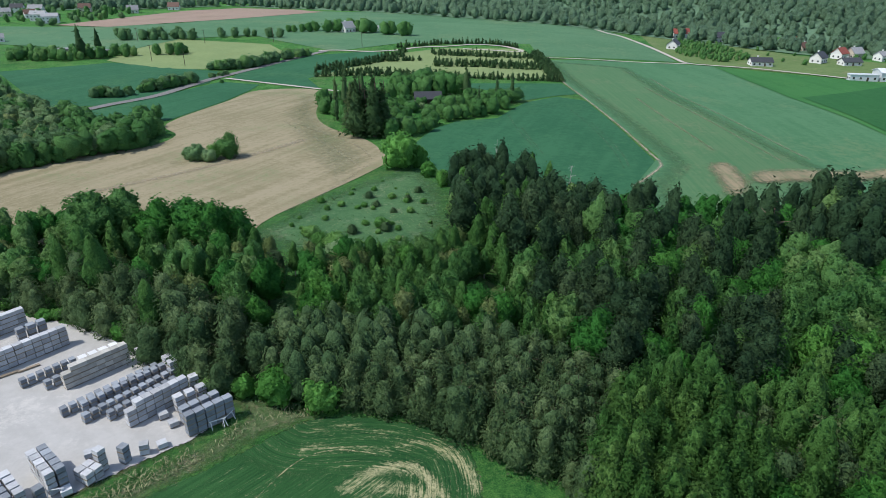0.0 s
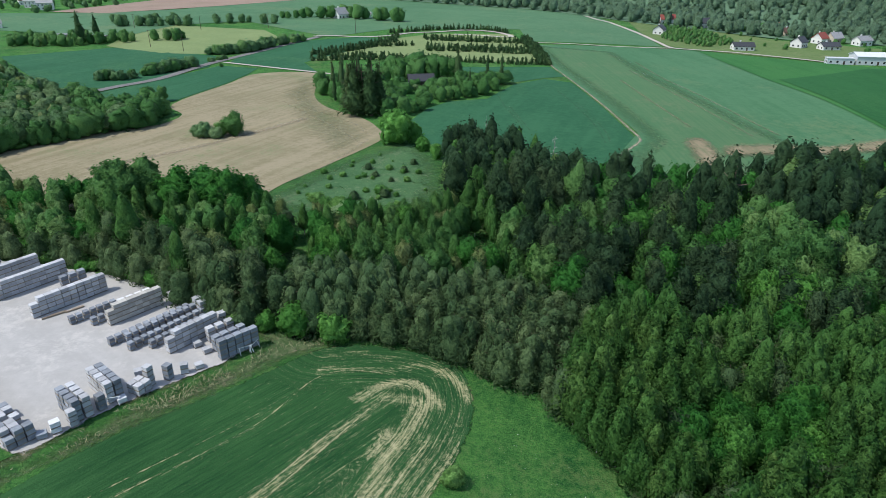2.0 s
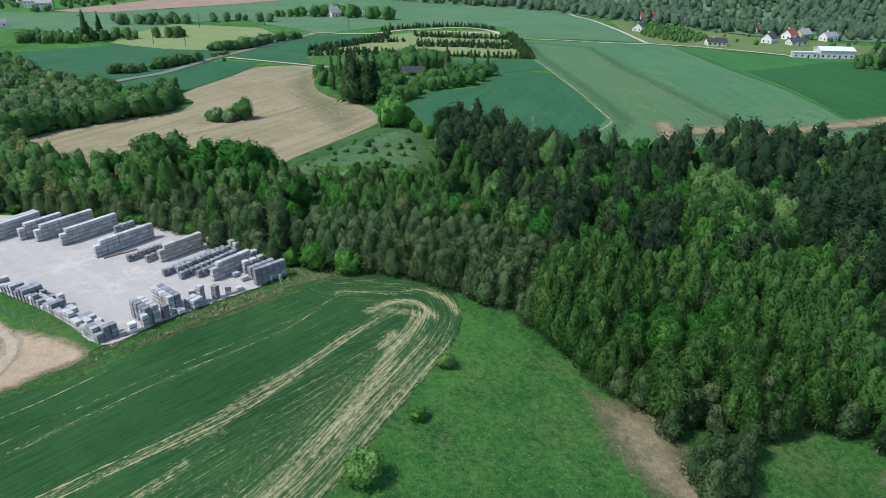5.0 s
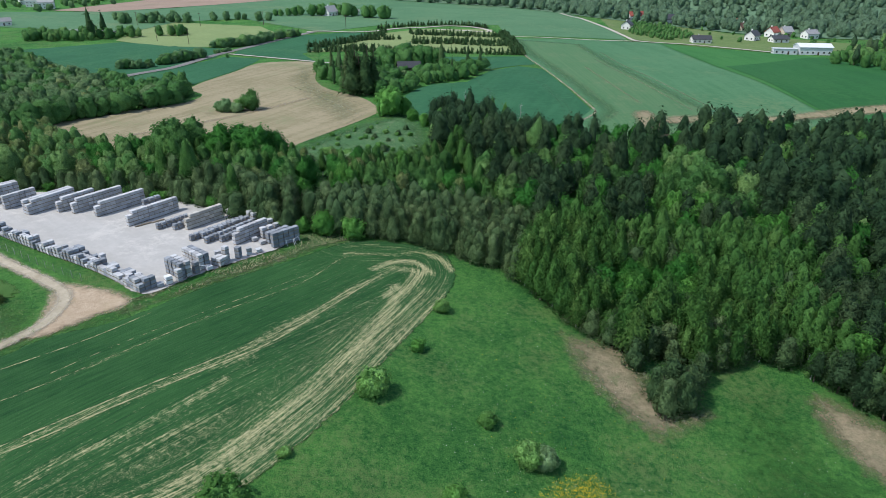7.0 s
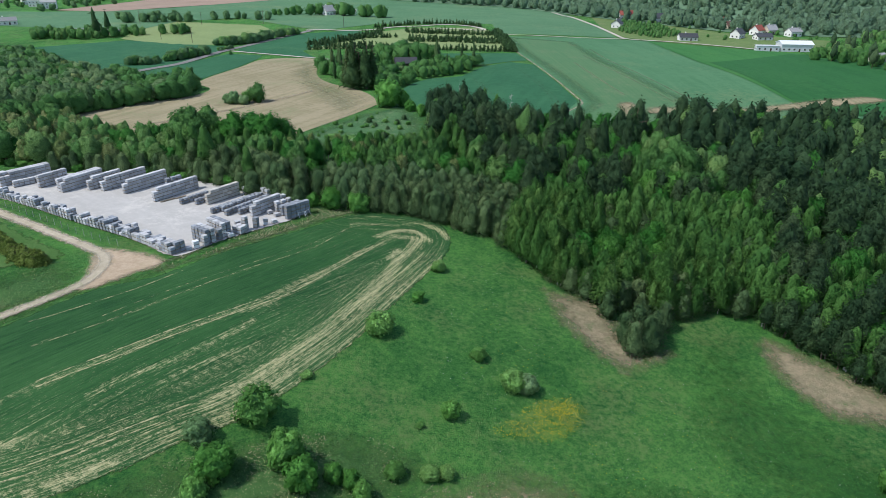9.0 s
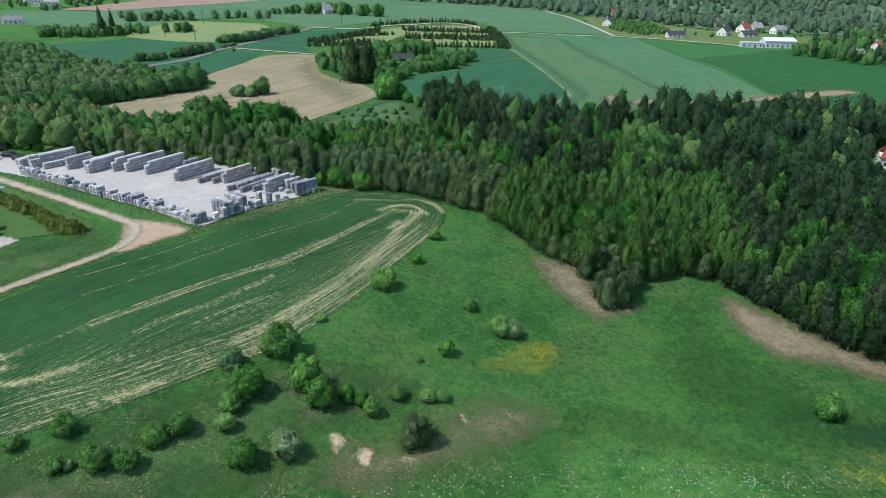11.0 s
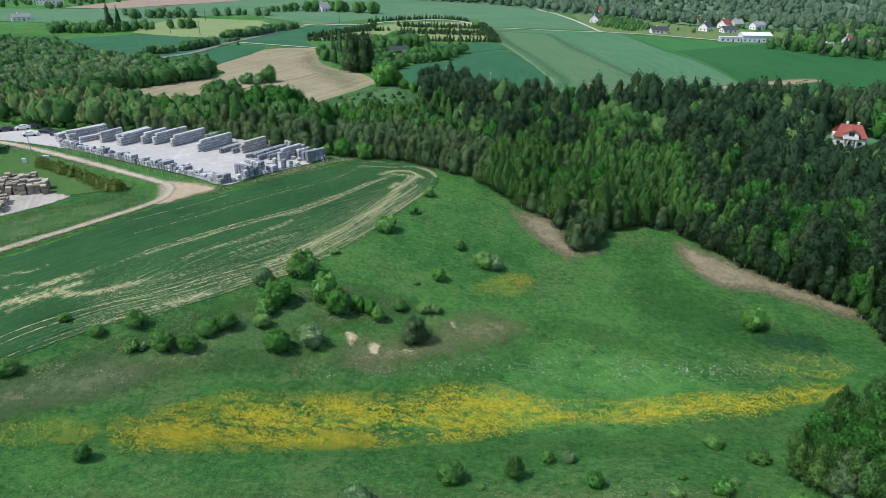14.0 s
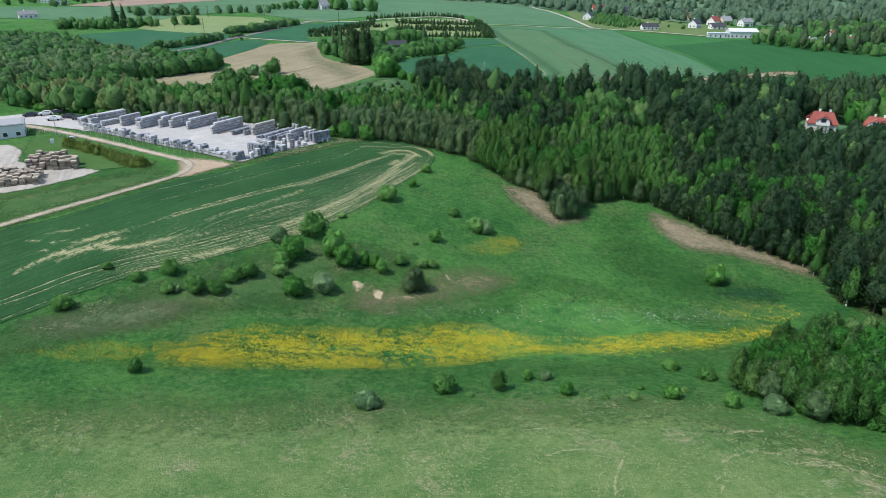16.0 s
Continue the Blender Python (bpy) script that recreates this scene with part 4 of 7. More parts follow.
def upright_crown(kind, h, r, n, leaf, rg, fine):
    """A crown of whorls of branches round a stem."""
    lo, prof, per, thick = UPRIGHT[kind]
    levels = int(np.clip(h * {"pine": 0.95, "old_pine": 0.7, "spruce": 0.6, "birch": 0.75}[kind], 5, 10))
    zb, tb, reach = [], [], []
    for a in range(levels):
        for b in range(per):
            u = (a + rg.uniform(0.1, 0.9)) / levels
            zb.append(u)
            tb.append(b * 6.283 / per + a * 2.4 + rg.uniform(-0.4, 0.4))
            reach.append(float(prof(np.array(u))) * rg.uniform(0.72, 1.18) + 0.05)
    zb, tb, reach = np.array(zb), np.array(tb), np.array(reach)
    C = np.stack([np.cos(tb), np.sin(tb)], 1) * (reach * 0.52)[:, None]
    S = reach * 0.50
    th = thick / levels * (0.55 + 0.6 * reach)

    def cast(u, ang):
        d = np.stack([np.cos(ang), np.sin(ang)], 1)
        s2 = S[None] ** 2 * np.clip(1 - ((u[:, None] - zb[None]) / th[None]) ** 2, 0, 1)
        b = d @ C.T
        disc = s2 - ((C ** 2).sum(1)[None] - b * b)
        t = np.where((disc > 0) & (s2 > 0), b + np.sqrt(np.clip(disc, 0, None)), 0)
        k = t.argmax(1)
        return np.maximum(t.max(1), 0.42 * prof(u)), k

    rows, cols = fine
    u = np.linspace(0, 1, rows) ** 0.95
    U, A = np.meshgrid(u, np.arange(cols) * 6.283 / cols, indexing="ij")
    t, _ = cast(U.ravel(), A.ravel())
    t = t.reshape(U.shape) * rg.uniform(0.60, 0.80, U.shape)
    t[0] *= 0.35
    t[-1] = 0.015
    grid = np.stack([np.cos(A) * t * r, np.sin(A) * t * r, h * (lo + (1 - lo) * U * 0.93) + rg.normal(0, 0.012 * h, U.shape) * (U < 0.95)], 2)
    parts = [skin(grid)]
    u = rg.uniform(0, 1, n * 3)
    u = u[rg.random(n * 3) < prof(u) * 0.9 + 0.12][:n]
    ang = rg.uniform(0, 6.283, len(u))
    t, k = cast(u, ang)
    out = np.stack([np.cos(ang), np.sin(ang), 0 * ang], 1)
    P = out * (t * r * (0.66 + 0.42 * rg.random(len(u)) ** 0.8))[:, None]
    P[:, 2] = h * (lo + (1 - lo) * u) + rg.normal(0, 0.5 * leaf, len(u))
    G = out * 0.7 + UP * (0.45 + 1.1 * (u - zb[k]) / th[k])[:, None]
    if kind == "birch":
        T = -UP + rg.normal(0, 0.45, P.shape)
        N = unit(out * 0.8 + UP * 0.35 + rg.normal(0, 0.4, P.shape))
        wide = 0.55
    else:
        T = out * rg.uniform(0.2, 1.0, (len(u), 1)) + UP * {"pine": 1.0, "old_pine": 0.35, "spruce": -0.5}[kind] + rg.normal(0, 0.35, P.shape)
        N = unit(np.cross(unit(T), ball(rg, len(P))) * 0.5 + out * 0.6 + UP * 0.5)
        wide = 0.40 if kind == "pine" else 0.5
    parts.append(sprays(P, N, T, leaf * rg.uniform(0.7, 1.35, len(P)), wide, rg, G + rg.normal(0, 0.25, P.shape)))
    return merge(parts)


def crown_shape(kind, h, r, n, leaf, rg, fine=(13, 14)):
    """The foliage of one tree, h high and r wide: a lumpy body of boughs, and n leaf clumps on it."""
    if kind in UPRIGHT:
        return upright_crown(kind, h, r, n, leaf, rg, fine)
    # rounded crowns, made of lobes
    low, lobes = {"broad": (0.46, 26), "maple": (0.46, 24), "shrub": (0.38, 24), "willow": (0.38, 26)}[kind]
    lobes = max(9, min(lobes, fine[0] * 2))
    half = h * (1 - low)
    turn = np.arange(lobes) * 2.39996 + rg.uniform(0, 6.28)
    rise = 0.98 - 1.75 * (np.arange(lobes) + 0.5) / lobes
    flat = np.sqrt(np.clip(1 - rise ** 2, 0, 1))
    d = unit(np.stack([np.cos(turn) * flat, np.sin(turn) * flat, rise], 1) + rg.normal(0, 0.14, (lobes, 3)))
    C = d * rg.uniform(0.50, 0.76, lobes)[:, None]
    S = rg.uniform(0.24, 0.40, lobes)
    size = np.array([[r, r, half]])

    def cast(q):
        b = q @ C.T
        disc = S[None] ** 2 - ((C ** 2).sum(1)[None] - b * b)
        t = np.where(disc > 0, b + np.sqrt(np.clip(disc, 0, None)), 0)
        return np.maximum(t.max(1), 0.60 + 0.16 * (q[:, 2] < -0.2)), t.argmax(1)

    rows, cols = fine
    e = np.linspace(-1.15, 1.5, rows)
    E_, A = np.meshgrid(e, np.arange(cols) * 6.283 / cols, indexing="ij")
    A = A + (np.arange(rows) % 2)[:, None] * 3.1416 / cols
    q = np.stack([np.cos(A) * np.cos(E_), np.sin(A) * np.cos(E_), np.sin(E_)], 2)
    t, _ = cast(q.reshape(-1, 3))
    grid = q * (t.reshape(A.shape) * rg.uniform(0.70, 0.84, A.shape))[:, :, None] * size + UP * low * h
    grid[:, :, 2] = np.maximum(grid[:, :, 2], 0.02 * h)
    parts = [skin(grid)]
    q = ball(rg, n * 2)
    q = q[q[:, 2] > -0.7][:n]
    t, k = cast(q)
    P = q * (t * (0.76 + 0.18 * rg.random(len(q))))[:, None] * size + UP * low * h
    P[:, 2] = np.maximum(P[:, 2], 0.03 * h)
    G = unit(q * t[:, None] - C[k]) + q * 0.4 + UP * 0.15
    N = unit(G * 0.8 + UP * 0.35 + rg.normal(0, 0.38, P.shape))
    T = unit(rg.normal(size=P.shape) + q * 0.5 - UP * 0.5)
    parts.append(sprays(P, N, T, leaf * rg.uniform(0.65, 1.3, len(P)), 0.66, rg, G))
    return merge(parts)


def tube(a, b, ra, rb, sides=6):
    a, b = np.array(a, float), np.array(b, float)
    z = (b - a) / np.linalg.norm(b - a)
    x = np.cross(z, [0.3, 0.9, 0.1])
    x /= np.linalg.norm(x)
    y = np.cross(z, x)
    ang = np.arange(sides) * 2 * np.pi / sides
    ring = np.cos(ang)[:, None] * x + np.sin(ang)[:, None] * y
    V = np.concatenate([a + ring * ra, b + ring * rb])
    F = [(i, (i + 1) % sides, sides + (i + 1) % sides, sides + i) for i in range(sides)]
    return V, np.array(F)


def trunk_shape(kind, h, r, rg, limbs=5):
    w = {"birch": 0.006, "pine": 0.014, "spruce": 0.015, "shrub": 0.02, "willow": 0.02}.get(kind, 0.018) * h + 0.02
    top = 0.96 if kind in ("pine", "spruce") else 0.62 if kind == "birch" else 0.6
    bend = rg.normal(0, 0.02 * h, 2)
    midp = (bend[0], bend[1], h * top * 0.5)
    parts = [tube((0, 0, -0.25), midp, w, w * 0.7), tube(midp, (bend[0] * 1.3, bend[1] * 0.7, h * top), w * 0.7, w * 0.14)]
    for _ in range(limbs if kind != "birch" else min(limbs, 1)):
        u = rg.uniform(0.32, 0.8)
        ang = rg.uniform(0, 6.283)
        s = r * rg.uniform(0.45, 0.75)
        base = (bend[0] * u * 1.5, bend[1] * u, h * top * u)
        parts.append(tube(base, (base[0] + math.cos(ang) * s, base[1] + math.sin(ang) * s, base[2] + s * 0.55), w * 0.35, w * 0.08, 4))
    return merge(parts)


def quad_mesh(name, V, F, material, tone=None, G=None, thin=None):
    me = bpy.data.meshes.new(name)
    me.vertices.add(len(V))
    me.vertices.foreach_set("co", np.ascontiguousarray(V, dtype=np.float32).ravel())
    me.loops.add(F.size)
    me.loops.foreach_set("vertex_index", np.ascontiguousarray(F, dtype=np.int32).ravel())
    me.polygons.add(len(F))
    me.polygons.foreach_set("loop_start", np.arange(0, F.size, 4, dtype=np.int32))
    if tone is not None:
        me.attributes.new("tone", "FLOAT", "POINT").data.foreach_set("value", np.asarray(tone, dtype=np.float32))
    if thin is not None:
        me.attributes.new("thin", "FLOAT", "POINT").data.foreach_set("value", np.asarray(thin, dtype=np.float32))
    me.polygons.foreach_set("use_smooth", np.full(len(F), G is not None))
    me.materials.append(material)
    me.update(calc_edges=True)
    if G is not None:
        me.attributes.new("custom_normal", "FLOAT_VECTOR", "POINT").data.foreach_set("vector", np.ascontiguousarray(G, dtype=np.float32).ravel())
    return me


KIND = {
    # name, foliage, bark, label, height of the model, radius, leaf, clumps
    "pine": ("young_pine_tree", "pine", "bark", "bushy young pine with grey-green needles in the wood", 7.5, 2.5, 0.26, 480),
    "old_pine": ("pine_tree", "old_pine", "bark", "dark green pine with a dense layered crown", 13.0, 3.8, 0.34, 560),
    "spruce": ("spruce_tree", "spruce", "bark", "dark narrow spruce with drooping branches", 18.0, 2.6, 0.40, 420),
    "birch": ("birch_tree", "birch", "birch_bark", "slender birch with pale trunk and fresh leaves", 10.5, 2.6, 0.27, 540),
    "maple": ("maple_tree", "maple", "bark", "bright green leafy maple in the wood", 11.0, 3.8, 0.30, 660),
    "broad": ("broadleaf_tree", "broad", "bark", "rounded leafy tree in mid-green spring foliage", 11.0, 3.4, 0.26, 680),
    "shrub": ("shrub", "bush", "bark", "round green leafy shrub on the meadow", 3.0, 1.85, 0.17, 620),
    "willow": ("willow_shrub", "willow", "bark", "grey-green willow shrub on the meadow", 2.6, 1.65, 0.17, 560),
    "alder": ("alder_tree", "alder", "bark", "pale hazy-green bushy alder beside the fields", 10.0, 3.6, 0.30, 430),
    "round_tree": ("round_tree", "broad", "bark", "dense round leafy tree standing in the stubble", 8.0, 4.4, 0.28, 620),
    "olive": ("budding_tree", "olive", "bark", "tree in thin olive-brown spring leaf", 9.5, 3.0, 0.26, 440),
    "thuja": ("thuja_shrub", "thuja", "bark", "dark green thuja in a garden hedge", 2.0, 0.75, 0.15, 120),
    "row_tree": ("planted_spruce", "spruce", "bark", "small dark spruce in a planted row", 4.2, 1.7, 0.35, 90),
    "maple_shrub": ("leafy_shrub", "fresh", "bark", "bright green leafy shrub on the meadow", 3.0, 1.85, 0.18, 620),
}
SHAPE_OF = {"maple_shrub": "shrub", "round_tree": "shrub", "thuja": "spruce", "row_tree": "spruce", "olive": "broad", "alder": "broad"}
MODELS, LOD = {}, {}


def model(kind, var):
    """Meshes of one of four models of a kind, to be shared."""
    if (kind, var) not in MODELS:
        name, leafm, barkm, _, h, r, leaf, n = KIND[kind]
        rg = np.random.default_rng(sum(map(ord, kind)) * 10 + var)
        hh, rr = h * rg.uniform(0.92, 1.08), r * rg.uniform(0.9, 1.12)
        shape = SHAPE_OF.get(kind, kind)
        V, F, G, W = crown_shape(shape, hh, rr, n, leaf, rg, (6, 7) if kind in ("thuja", "row_tree") else (10, 11))
        tv, tf = trunk_shape(shape, hh, rr, rg)
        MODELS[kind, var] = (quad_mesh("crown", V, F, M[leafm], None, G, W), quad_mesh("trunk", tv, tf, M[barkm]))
    return MODELS[kind, var]


def lod(kind, var, ring):
    """A simpler tree of a kind, for stands further off."""
    if (kind, var, ring) not in LOD:
        _, _, _, _, h, r, leaf, _ = KIND[kind]
        rg = np.random.default_rng(sum(map(ord, kind)) * 10 + var + 500)
        shape = SHAPE_OF.get(kind, kind)
        if ring and shape in ("broad", "maple"):
            shape = "shrub"
        n, fine, big = ((150, (8, 9), 1.2), (46, (6, 7), 1.75), (24, (6, 6), 2.1))[ring]
        LOD[kind, var, ring] = (crown_shape(shape, h, r, n, leaf * big, rg, fine), tube((0, 0, -0.25), (0, 0, 0.55 * h), 0.02 * h, 0.008 * h, 4))
    return LOD[kind, var, ring]


TREES = []   # kind, x, y, height factor, width factor


def plant(kind, x, y, hf=1.0, wf=1.0):
    if kind in ("broad", "olive", "alder") and y > 170:
        hf, wf = hf * 0.85, wf * 1.3
    TREES.append((kind, float(x), float(y), float(hf), float(wf)))


def wood(poly, gap, mix, hf=(0.85, 1.15), keep=None, seed=1, clump=3.0):
    rg = np.random.default_rng(seed)
    p = np.array(poly, float)
    (x0, y0), (x1, y1) = p.min(0), p.max(0)
    gx, gy = np.meshgrid(np.arange(x0, x1, gap), np.arange(y0, y1, gap * 0.87))
    gx = gx + (np.arange(gx.shape[0]) % 2)[:, None] * gap / 2
    gx = (gx + rg.uniform(-0.36, 0.36, gx.shape) * gap).ravel()
    gy = (gy + rg.uniform(-0.36, 0.36, gy.shape) * gap).ravel()
    ok = inside(p, gx, gy)
    kinds, weights = zip(*mix)
    w = np.array(weights, float)
    for x, y in zip(gx[ok], gy[ok]):
        if keep is not None and not keep(x, y):
            continue
        f = rg.uniform(*hf)
        ww = w * np.exp(clump * np.array([noise.noise(Vector((x * 0.07, y * 0.07, 9.0 * k + 1.5))) for k in range(len(w))]))
        plant(kinds[rg.choice(len(kinds), p=ww / ww.sum())], x, y, f, f * rg.uniform(0.9, 1.2))


def patchy(x, y, s=0.06, k=0.0):
    return noise.noise(Vector((x * s + k, y * s - k, k)))


def edge_plants(line, gap, kinds, hf, wf, seed):
    """Trees and bushes close together along a wood's edge."""
    rg = np.random.default_rng(seed)
    c = np.array(line, float)
    run = np.concatenate([[0], np.cumsum(np.linalg.norm(np.diff(c, axis=0), axis=1))])
    for k in np.arange(0, run[-1], gap):
        f = rg.uniform(*hf)
        plant(kinds[rg.integers(len(kinds))], np.interp(k, run, c[:, 0]) + rg.normal(0, 0.5), np.interp(k, run, c[:, 1]) + rg.normal(0, 0.5), f, f * wf)


# the young pines in front, and along the yard
wood(WOOD_FRONT, 2.5, (("pine", 1.0),), (0.85, 1.1), None, 2)
wood([(-26.5, 68), (-34, 72.5), (-44, 80), (-54, 88), (-62, 92), (-60, 97), (-48, 91), (-36, 83), (-27, 77)], 3.0, (("pine", 0.9), ("birch", 0.1)), (0.85, 1.25), None, 3)
# the birches behind, with maples in their midst
MAPLES = [(28, 40), (36, 37), (46, 42), (48, 52), (36, 52), (29, 48)]
wood(WOOD_BIRCH, 2.6, (("birch", 0.85), ("pine", 0.15)), (0.62, 1.1), lambda x, y: not inside(MAPLES, x, y), 4)
wood(MAPLES, 3.3, (("maple", 0.85), ("birch", 0.15)), (0.6, 0.85), None, 5)
for x, y, f in ((30.5, 28.5, 0.85), (32.4, 19.2, 0.95), (34.8, 19.6, 1.1), (33.6, 22.0, 1.15), (31.8, 21.8, 0.9), (36.6, 22.0, 1.0), (33.5, 31.5, 0.7), (39.5, 25.5, 0.9), (44, 29, 0.8), (55, 30, 0.9), (60, 26, 1.0), (63, 21, 1.0), (66, 18, 0.9)):
    plant("pine", x, y, f * 0.96, f * 1.05)
# the tall mixed wood
HOLES = [((156, 114), 12.0), ((150, 103), 9.0), ((144, 95), 6.0), ((173, 107), 10.0), ((168, 99), 6.0)]


def in_east(x, y):
    return all(math.hypot(x - c[0], y - c[1]) > r for c, r in HOLES)


EAST_WEST = [(3, 126), (2, 112), (12, 97), (16, 84), (24, 76), (30, 84), (30, 104), (36, 130), (24, 142), (16, 152), (2, 152)]
EAST_LOW = [(59, 29), (66, 15.5), (86, -3), (79, -16), (95, -35), (140, -40), (165, 20), (120, 50), (76, 60), (66, 36)]
EAST_PALE = [(52, 76), (64, 74), (76, 80), (78, 100), (70, 112), (56, 106)]
EAST_FAR = [(76, 60), (120, 50), (165, 20), (215, 70), (275, 120), (262, 150), (190, 152), (140, 156), (100, 141), (80, 134), (78, 100)]
wood(EAST_LOW, 3.2, (("old_pine", 0.38), ("pine", 0.08), ("birch", 0.38), ("maple", 0.16)), (0.62, 0.95), in_east, 6, 1.6)
wood(EAST_FAR, 4.6, (("old_pine", 0.58), ("broad", 0.22), ("maple", 0.10), ("birch", 0.10)), (0.9, 1.3), in_east, 7, 2.0)
wood(EAST_PALE, 5.0, (("broad", 0.7), ("maple", 0.15), ("old_pine", 0.15)), (0.95, 1.25), None, 29, 1.5)
wood(WOOD_EAST, 4.3, (("old_pine", 0.34), ("broad", 0.16), ("maple", 0.38), ("birch", 0.12)), (0.72, 1.02), lambda x, y: not any(inside(q, x, y) for q in (EAST_LOW, EAST_WEST, EAST_FAR, EAST_PALE)), 37, 2.0)
wood(EAST_WEST, 3.9, (("old_pine", 0.66), ("birch", 0.26), ("broad", 0.08)), (0.72, 0.95), None, 27, 1.8)
for kind, x, y, h, r in (
    ("old_pine", 62.5, 116, 18.0, 3.9), ("old_pine", 44.8, 116.4, 15.6, 2.0), ("maple", 43.2, 112, 10.4, 4.4), ("maple", 33, 95, 7.6, 4.9), ("maple", 46.5, 90, 7.6, 5.2), ("broad", 28.5, 112, 15.5, 3.2),
    ("broad", 66, 88, 16.0, 5.2), ("broad", 61, 86, 14.0, 4.2), ("broad", 71, 91, 14.6, 4.4), ("old_pine", 55, 101, 15.0, 3.4), ("maple", 38, 106, 11.0, 3.8), ("old_pine", 48, 100, 15.5, 3.0),
    ("old_pine", 9, 150, 12.4, 3.2), ("old_pine", 4.5, 147, 11.2, 3.0), ("old_pine", 14, 150, 12.8, 3.2), ("birch", 20.5, 143, 12.2, 2.2), ("birch", 24, 140, 11.4, 2.1), ("broad", 82, 127, 14.5, 4.4), ("broad", 88, 131, 15.0, 4.4),
    ("old_pine", 84, 89, 13.0, 4.2), ("old_pine", 90, 84, 14.0, 4.2), ("old_pine", 95, 92, 15.5, 4.4), ("old_pine", 69, 79, 10.0, 3.6), ("old_pine", 57, 80, 9.5, 3.6), ("old_pine", 122, 112, 18.5, 4.0), ("old_pine", 38, 86, 8.5, 3.4),
):
    plant(kind, x, y, h / KIND[kind][4], r / KIND[kind][5])
# between the pines and the clearing
for x, y, h, r in ((-16, 93, 8.2, 2.9), (-13.5, 96, 7.0, 2.4), (-18.5, 96, 6.6, 2.4)):
    plant("olive", x, y, h / 9.5, r / 2.9)
plant("old_pine", -28, 96.5, 0.5, 0.75)
wood(WOOD_MID, 3.1, (("birch", 0.55), ("broad", 0.25), ("maple", 0.1), ("olive", 0.1)), (0.55, 0.85), lambda x, y: math.hypot(x - 7.5, (y - 92) * 0.8) > 4.5, 8)
# the belt behind the yard
wood([(-27, 78), (-36, 84), (-50, 92), (-60, 92.5), (-75, 92), (-100, 95), (-124, 107), (-150, 127), (-140, 150), (-118, 142), (-92, 119), (-60, 112), (-38, 113), (-30, 104), (-25, 92)], 3.8, (("broad", 0.5), ("birch", 0.25), ("maple", 0.15), ("olive", 0.1)), (0.55, 0.85), lambda x, y: x > -84, 9)
wood([(-84, 92), (-100, 95), (-124, 107), (-150, 127), (-140, 150), (-118, 142), (-92, 119), (-84, 116)], 3.8, (("olive", 0.6), ("broad", 0.4)), (0.6, 0.95), None, 28)
for x, y, f in ((-64, 108, 1.5), (-60, 111, 1.35), (-67, 112, 1.3), (-52, 108, 1.15), (-47, 110, 1.2), (-43, 108, 1.2), (-40, 111, 1.1)):
    plant("maple" if x > -58 else "broad", x, y, f * 0.86, f * 1.2)
# the grove near the end of the walk
wood(WOOD_GROVE, 2.9, (("birch", 0.55), ("maple", 0.2), ("broad", 0.25)), (0.36, 0.68), None, 10)
# the wood on the left and the trees along the road
wood(WOOD_WEST, 4.8, (("broad", 0.26), ("alder", 0.70), ("olive", 0.04)), (0.65, 1.0), None, 11)
edge_plants([(-90, 187), (-102, 176), (-116, 160), (-130, 142), (-145, 125)], 2.8, ("broad", "shrub", "broad"), (0.6, 1.0), 1.6, 61)
wood([(-88, 188), (-104, 186), (-128, 208), (-134, 228), (-112, 206), (-96, 200), (-90, 196)], 4.5, (("broad", 1.0),), (0.7, 1.05), None, 12)
wood([(-86, 197), (-95, 212), (-100, 226), (-106, 212), (-96, 200)], 4.0, (("broad", 1.0),), (0.6, 0.95), None, 13)
for pts, n, hf in (([(-139, 262), (-129, 268)], 10, 0.7), ([(-125, 275), (-115, 302)], 30, 0.85), ([(-118, 345), (-106, 352), (-98, 373), (-84, 405)], 44, 0.95), ([(-112, 318), (-109, 327)], 6, 0.55), ([(-100, 300), (-92, 290)], 1, 0.4)):
    c = curve_pts(pts, False, 8)
    for k in range(n):
        q = c[int(k * (len(c) - 1) / max(1, n - 1))] + rng.normal(0, 1.8, 2)
        f = hf * rng.uniform(0.5, 1.0)
        plant("alder" if k % 3 else "broad", q[0], q[1], f, f * 1.4)
# the grove round the old barn
wood([(-50, 256), (-43, 230), (-36, 217), (-21, 200), (-12, 198), (-14, 215), (-18, 240), (-30, 262)], 4.6, (("spruce", 0.12), ("broad", 0.88)), (0.6, 0.95), None, 14)
for x, y, h, r in ((-15, 250, 6.5, 3.6), (-9, 250, 5.0, 3.2), (-2, 251, 5.5, 3.4)):
    plant("broad", x, y, h / 11.0, r / 3.4)
wood([(-12, 200), (-4, 205), (2, 224), (18, 232), (30, 258), (20, 268), (-2, 240)], 5.0, (("broad", 0.9), ("spruce", 0.1)), (0.5, 0.9), lambda x, y: math.hypot(x + 6.5, y - 254) > 8, 15)
wood([(-22, 262), (-22, 290), (10, 292), (6, 270)], 6.0, (("broad", 1.0),), (0.8, 1.25), lambda x, y: math.hypot(x + 6.5, y - 254) > 8, 16)
